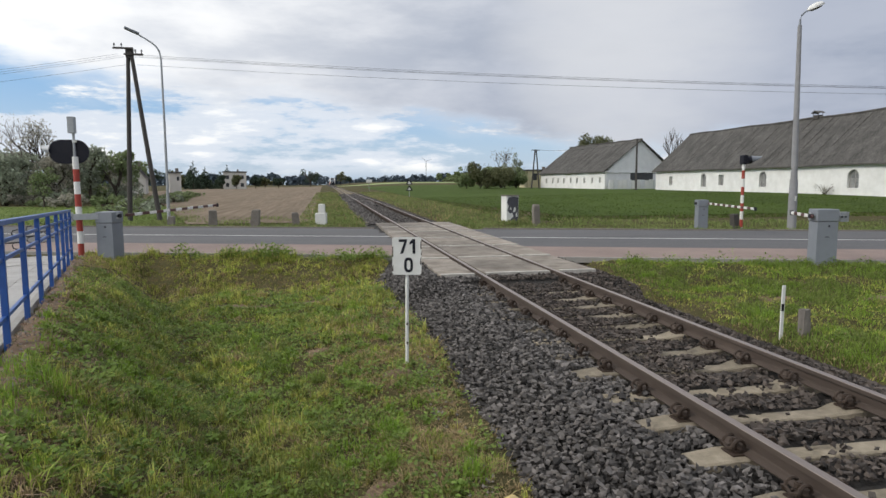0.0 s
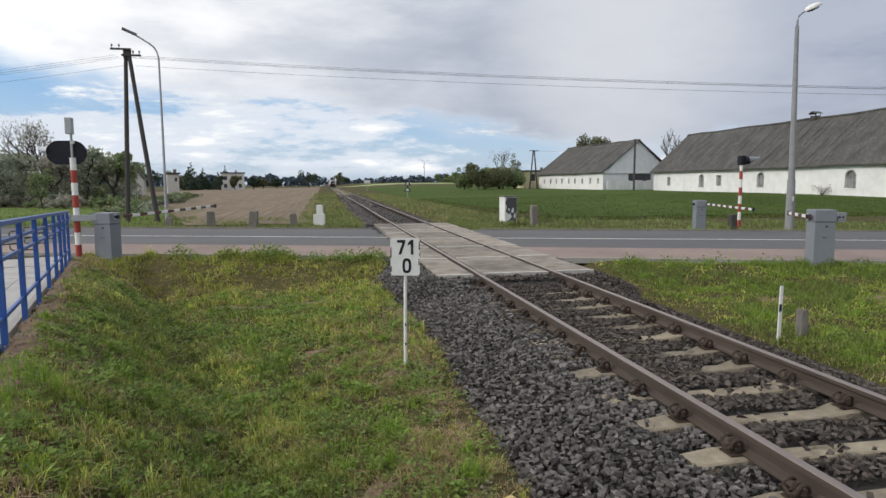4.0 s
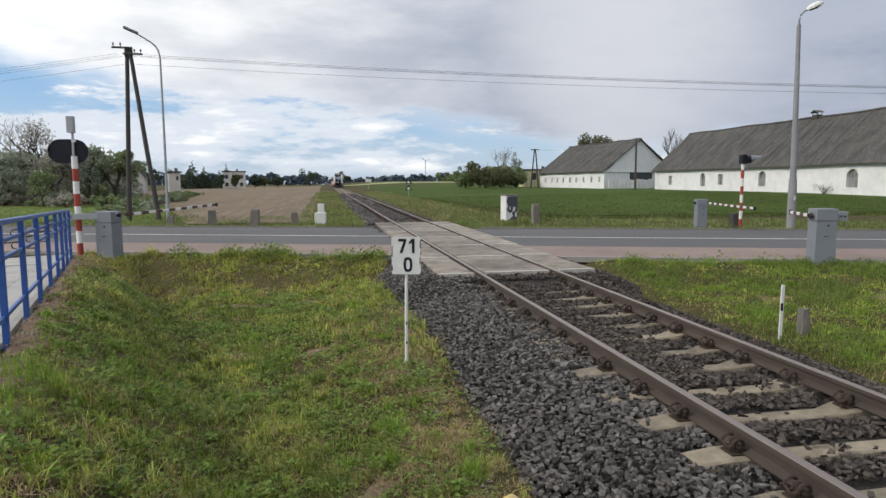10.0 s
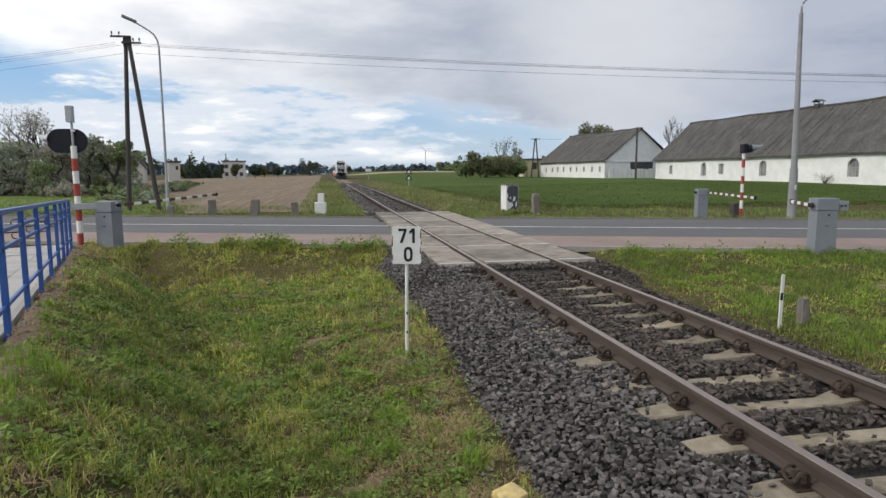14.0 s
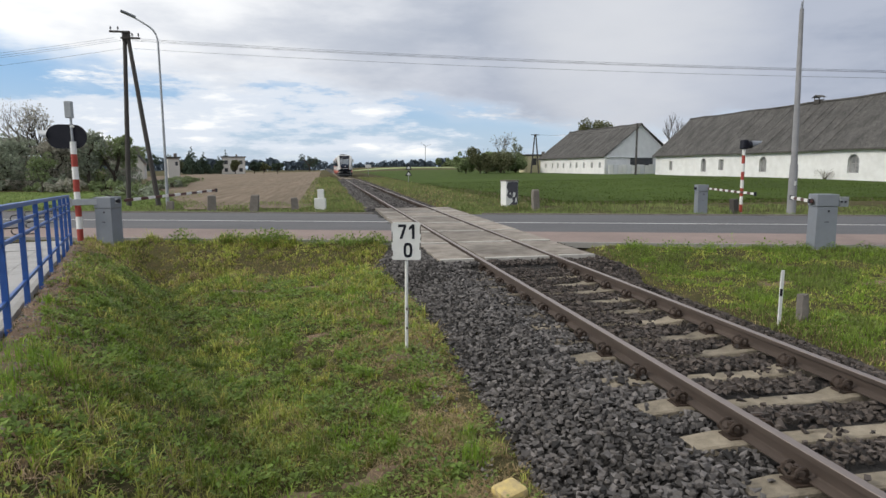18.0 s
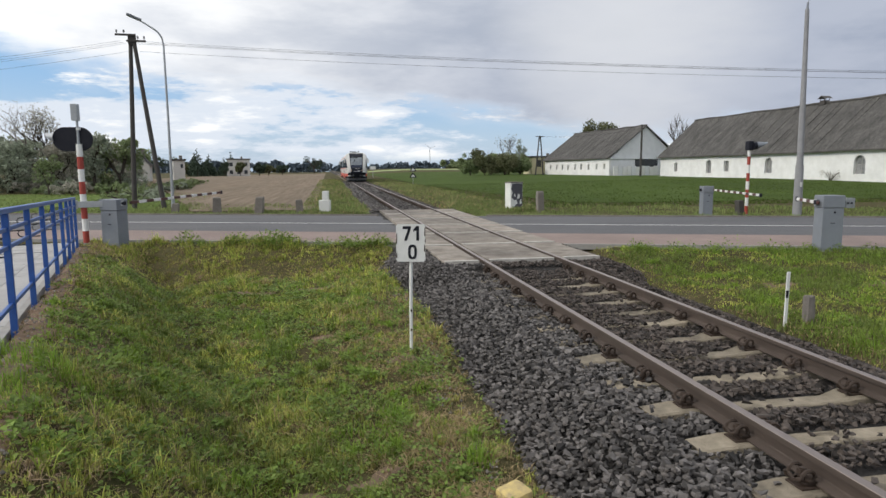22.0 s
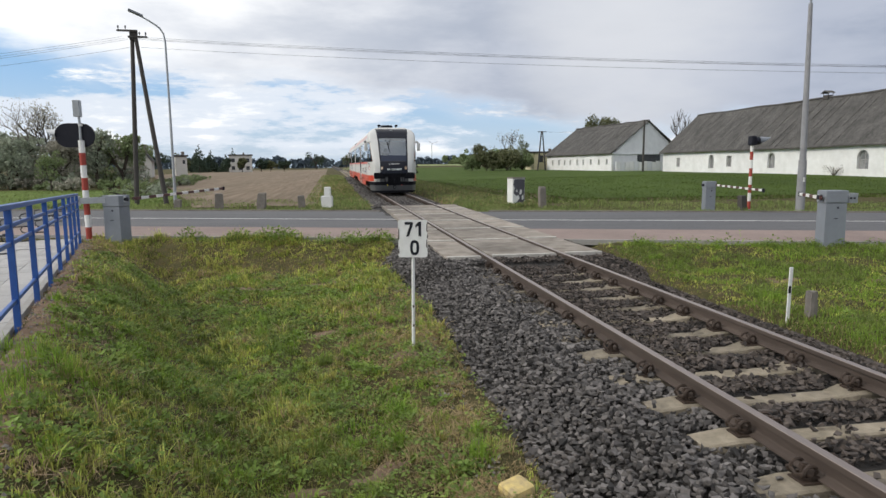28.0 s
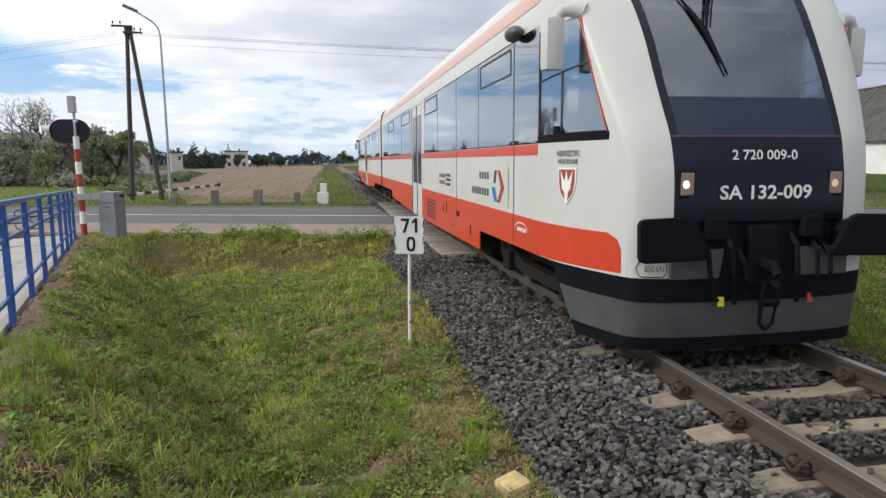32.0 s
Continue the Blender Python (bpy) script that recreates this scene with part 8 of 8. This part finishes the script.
    cx, cy = cx + np.cos(a) * rr * 0.24, cy + np.sin(a) * rr * 0.2
    blades("grass", cx, cy, nc.uniform(0.12, 0.27, len(cx)) * (1.1 - 0.5 * rr), nc.uniform(0.0025, 0.0045, len(cx)), "fresh", nc, "long bright tussocks of grass beside the path", 0.6)
    # flattened dead grass along the foot of the railing
    n = 26000
    al, off = nc.uniform(-3.5, 10.2, n), np.abs(nc.normal(0.15, 0.5, n))
    x, y = FENCE_A[0] + FENCE_D[0] * al + FENCE_R[0] * off, FENCE_A[1] + FENCE_D[1] * al + FENCE_R[1] * off
    ok = nc.uniform(size=n) < np.clip(0.75 + 0.6 * lumps(x, y, 1.7), 0.1, 1)
    x, y = x[ok], y[ok]
    blades("dry_grass", x, y, nc.uniform(0.012, 0.045, len(x)), nc.uniform(0.002, 0.0045, len(x)), "litter", nc, "flattened dead grass along the railing", 2.6)
    # flattened straw along the edge of the stones and round the sign's foot
    n = 30000
    y = 2.6 + 8.5 * nc.uniform(size=n) ** 1.2
    x = -2.62 - np.abs(nc.normal(0, 0.55, n)) * (1 + 0.5 * lumps(y * 0, y, 1.3))
    ok = nc.uniform(size=n) < np.clip(0.42 + 0.75 * lumps(x, y, 1.9), 0.02, 1)
    x, y = x[ok], y[ok]
    blades("dry_grass", x, y, nc.uniform(0.03, 0.08, len(x)), nc.uniform(0.0025, 0.005, len(x)), "dry", nc, "flattened straw along the edge of the stones", 2.2)
    # the verge on the other side of the track
    n = 190000
    y = 4.8 + 11 * nr.uniform(size=n) ** 1.2
    x = nr.uniform(2.2, 16, n)
    q = x * ROAD_N[0] + y * ROAD_N[1]
    patchy = lumps(x, y, 0.9) + 0.7 * lumps(x + 3, y, 2.1)
    keep = (q < 15.35) & (x > 2.42 + nr.normal(0, 0.08, n)) & ((x + 3.83) < 1.15 * y + 1.0) & (nr.uniform(size=n) < np.clip(0.75 + 0.25 * patchy, 0.3, 1))
    x, y, q, patchy = x[keep], y[keep], q[keep], patchy[keep]
    isdry = nr.uniform(size=len(x)) < 0.05 + 0.25 * (1 - sstep(x, 2.5, 3.6)) + 0.12 * sstep(-patchy, 0.2, 1.2)
    h = nr.uniform(0.03, 0.095, len(x)) * (1 + 0.6 * np.clip(patchy, -0.6, 1.2))
    w = nr.uniform(0.004, 0.0095, len(x))
    g = ~isdry
    g2 = g & (patchy > -0.1)
    g = g & ~g2
    blades("grass", x[g2], y[g2], h[g2], w[g2], "deep", nr, "thick deep green grass on the verge")
    blades("grass", x[g], y[g], h[g], w[g], "blade", nr, "uneven green grass on the verge")
    blades("dry_grass", x[isdry], y[isdry], h[isdry] * 0.6, w[isdry], "dry", nr, "dry straw-coloured grass on the verge", 1.4)
    n = 26000
    y, x = 5.2 + 9.5 * nr.uniform(size=n), nr.uniform(2.7, 14, n)
    q = x * ROAD_N[0] + y * ROAD_N[1]
    keep = (q < 15.3) & ((x + 3.83) < 1.15 * y + 1.0) & (nr.uniform(size=n) < np.clip(0.35 + 0.6 * lumps(x + 7, y, 1.3), 0.03, 1))
    x, y = x[keep], y[keep]
    m = len(x)
    c = np.stack([x, y, ground_z(x, y) + nr.uniform(0.03, 0.11, m)], 1)
    s, a = nr.uniform(0.010, 0.024, m)[:, None], nr.uniform(0, 6.283, m)
    u = np.stack([np.cos(a), np.sin(a), nr.normal(0, 0.4, m)], 1) * s
    v = np.stack([-np.sin(a), np.cos(a), nr.normal(0, 0.4, m)], 1) * s * 0.7
    tagged(arrays("weeds", np.stack([c - u, c - v, c + u, c + v], 1).reshape(-1, 3), np.arange(m * 4).reshape(-1, 4), "deep"), "low green leafy weeds on the verge", "weeds", kind="stuff")
    # round and behind the camera
    n = 40000
    y, x = nr.uniform(-12, 2.6, n), nr.uniform(-13, 12, n)
    e = (x - FENCE_A[0]) * FENCE_R[0] + (y - FENCE_A[1]) * FENCE_R[1]
    keep = (np.abs(x) > 2.5) & (e > 0.2) & (nr.uniform(size=n) < np.clip(0.7 + 0.5 * lumps(x, y, 1.1), 0.15, 1))
    x, y = x[keep], y[keep]
    blades("grass", x, y, nr.uniform(0.03, 0.09, len(x)), nr.uniform(0.003, 0.006, len(x)), "blade", nr, "short green grass beside the line", 0.9)
    # garden lawn beyond the road
    n = 26000
    y, x = 34 + 26 * nr.uniform(size=n) ** 1.2, nr.uniform(-50, -11.5, n)
    keep = (x + 3.83 > -0.66 * y - 2) & (x < -12.2 - 0.16 * np.maximum(y - 43, 0)) & (x * ROAD_N[0] + y * ROAD_N[1] > 27)
    x, y = x[keep], y[keep]
    blades("grass", x, y, nr.uniform(0.05, 0.15, len(x)) * (1 + 0.6 * lumps(x, y, 0.5)), nr.uniform(0.015, 0.035, len(x)), "verge_blade", nr, "garden grass beyond the road", 0.8)
    nc = np.random.RandomState(44)
    cy, cx = 5.4 + 9.2 * nc.uniform(size=430), nc.uniform(2.7, 13.5, 430)
    ok = (cx * ROAD_N[0] + cy * ROAD_N[1] < 15.2) & ((cx + 3.83) < 1.15 * cy + 1.0)
    cx, cy = cx[ok], cy[ok]
    r, hc = nc.uniform(0.10, 0.42, len(cx)), nc.uniform(0.07, 0.20, len(cx))
    a, rr = nc.uniform(0, 6.283, (len(cx), 60)), np.sqrt(nc.uniform(size=(len(cx), 60)))
    gx, gy = cx[:, None] + np.cos(a) * rr * r[:, None], cy[:, None] + np.sin(a) * rr * r[:, None]
    gh = hc[:, None] * (1.15 - 0.6 * rr) * nc.uniform(0.6, 1.1, rr.shape)
    blades("grass", gx.ravel(), gy.ravel(), gh.ravel(), nc.uniform(0.004, 0.008, gx.size), "fresh", nc, "fresh green grass clumps on the verge", 0.9)
    # beyond the road
    n = 60000
    s, q = nr.uniform(-30, 34, n), 25.85 + 9.0 * nr.uniform(size=n) ** 1.5
    x, y = ROAD_D[0] * s + ROAD_N[0] * q, ROAD_D[1] * s + ROAD_N[1] * q
    keep = (np.abs(x) > 2.5) & (nr.uniform(size=n) < np.clip(0.75 + 0.4 * lumps(x, y, 0.7), 0.2, 1))
    x, y, q = x[keep], y[keep], q[keep]
    h = nr.uniform(0.06, 0.20, len(x)) * (1 + 0.6 * lumps(x, y, 0.9))
    blades("grass", x, y, h, nr.uniform(0.010, 0.022, len(x)), "verge_blade", nr, "rough green grass along the far verge", 0.5)
    # beside the line, further off
    n = 30000
    y = 31 + 90 * nr.uniform(size=n) ** 1.8
    x = np.where(nr.uniform(size=n) < 0.5, nr.uniform(-5.6, -1.95, n), nr.uniform(2.15, 6.8, n)) + bed_x(y)
    isdry = nr.uniform(size=n) < 0.16 + 0.15 * lumps(x, y, 0.5)
    h = nr.uniform(0.06, 0.20, n) * (1 + 0.6 * lumps(x, y, 0.8))
    blades("grass", x[~isdry], y[~isdry], h[~isdry], nr.uniform(0.012, 0.03, (~isdry).sum()), "verge_blade", nr, "tall rough grass beside the line", 0.5)
    blades("dry_grass", x[isdry], y[isdry], h[isdry], nr.uniform(0.012, 0.03, isdry.sum()), "dry", nr, "pale dry grass beside the line", 0.5)
    # meadow
    n = 50000
    y = 33 + 45 * nr.uniform(size=n) ** 1.3
    x = nr.uniform(6, 62, n)
    keep = (x + 3.83 < 1.15 * y) & (x * ROAD_N[0] + y * ROAD_N[1] > 30)
    x, y = x[keep], y[keep]
    blades("grass", x, y, nr.uniform(0.05, 0.14, len(x)), nr.uniform(0.02, 0.045, len(x)), "meadow_blade", nr, "thick fresh grass of the meadow", 0.8)


near_grass()


def weeds():
    """Broad-leafed weeds: rosettes of pointed leaves, joined."""
    nr = np.random.RandomState(9)
    spots = []
    for _ in range(330):
        y = 4.0 + 10 * nr.uniform() ** 1.3
        x = nr.uniform(-9, -2.8)
        e = (x - FENCE_A[0]) * FENCE_R[0] + (y - FENCE_A[1]) * FENCE_R[1]
        if e > 0.5 and x * ROAD_N[0] + y * ROAD_N[1] < 15.0:
            spots.append((x, y, nr.uniform(0.09, 0.24), nr.randint(7, 15)))
    for s in np.concatenate([nr.uniform(-13, -4.2, 34), nr.uniform(-1.0, 9, 34)]):
        q = 15.05 + nr.uniform(-0.5, 0.2)
        p = ROAD_D * s + ROAD_N * q
        if abs(p[0]) > 2.4:
            spots.append((p[0], p[1], nr.uniform(0.20, 0.42) * (1.5 if nr.uniform() < 0.2 else 1.0), nr.randint(14, 26)))
    # bushy weeds on the kerb
    for x, y in ((-6.67, 17.7), (-6.45, 17.75), (-5.46, 17.4), (-5.2, 17.3), (-5.75, 17.45), (-2.75, 16.55), (-7.9, 18.1), (-3.6, 16.9)):
        spots.append((x, y, nr.uniform(0.38, 0.55), 60))
    for _ in range(60):
        x, y = nr.uniform(3.2, 12), nr.uniform(7, 13)
        spots.append((x, y, nr.uniform(0.15, 0.30), nr.randint(9, 16)))
    P, F = [], []
    for x, y, r, k in spots:
        z = gz(x, y)
        for _ in range(k * 4):
            a, up, rr = nr.uniform(0, 6.283), nr.uniform(0.1, 1.3), r * nr.uniform(0.15, 0.8)
            ln = nr.uniform(0.035, 0.075) * (0.6 + r * 1.8)
            o = np.array((x + math.cos(a) * rr, y + math.sin(a) * rr, z + r * nr.uniform(0.05, 0.85) * (1.05 - rr / r)))
            d = np.array((math.cos(a) * math.cos(up), math.sin(a) * math.cos(up), math.sin(up)))
            sd = np.array((-math.sin(a), math.cos(a), nr.uniform(-0.4, 0.4))) * ln * 0.26
            b = len(P)
            P += [o, o + d * ln * 0.5 + sd, o + d * ln * 0.95 - (0, 0, ln * 0.2), o + d * ln * 0.5 - sd]
            F.append((b, b + 1, b + 2, b + 3))
    tagged(arrays("weeds", np.array(P), np.array(F), "weed"), "fresh green broad-leafed weeds in the grass", "weeds", kind="stuff")


weeds()


# ---- the sketch plan's things set on the site ----
ON_TRACK = {"railway_track", "ballast_bed", "ballast_stones", "level_crossing", "train"}
for ob in list(scene.objects):
    if ob.parent is None and ob not in (cam, sun) and ob.name.split(".")[0] not in ON_TRACK:
        ob.matrix_basis = SITE @ ob.matrix_basis


# ---- movement ----
TRAIN_ROWS = ((0, 351), (3, 286), (6, 233.6), (8, 204.6), (10, 181), (12, 164.3), (14, 148), (17, 125.4), (19, 109.6), (21, 93.5), (23, 77.5), (25, 61.4), (27, 44.9), (28.5, 32.9), (30, 20.85), (31, 12.69), (31.5, 8.68), (32, 4.72))


def train_y(t):
    return float(np.interp(t, [r[0] for r in TRAIN_ROWS], [r[1] for r in TRAIN_ROWS]))


def motions():
    rows = []
    for t, y in TRAIN_ROWS:
        rows.append((t, pose(0, y, float(line_z(y)), math.degrees(math.atan(0.0037)), 0, 0)))
    walk(train, rows)
    rows, turn, last = [], 0.0, train_y(0)
    for k in range(0, 32 * FPS + 1):
        y = train_y(k / FPS)
        turn += min(math.degrees((last - y) / 0.43), 80.0)
        last = y
        rows.append((k / FPS, turn))
    for w in wheelsets:
        x, yy, z = w.location
        walk(w, [(t, pose(x, yy, z, a % 360)) for t, a in rows])


motions()
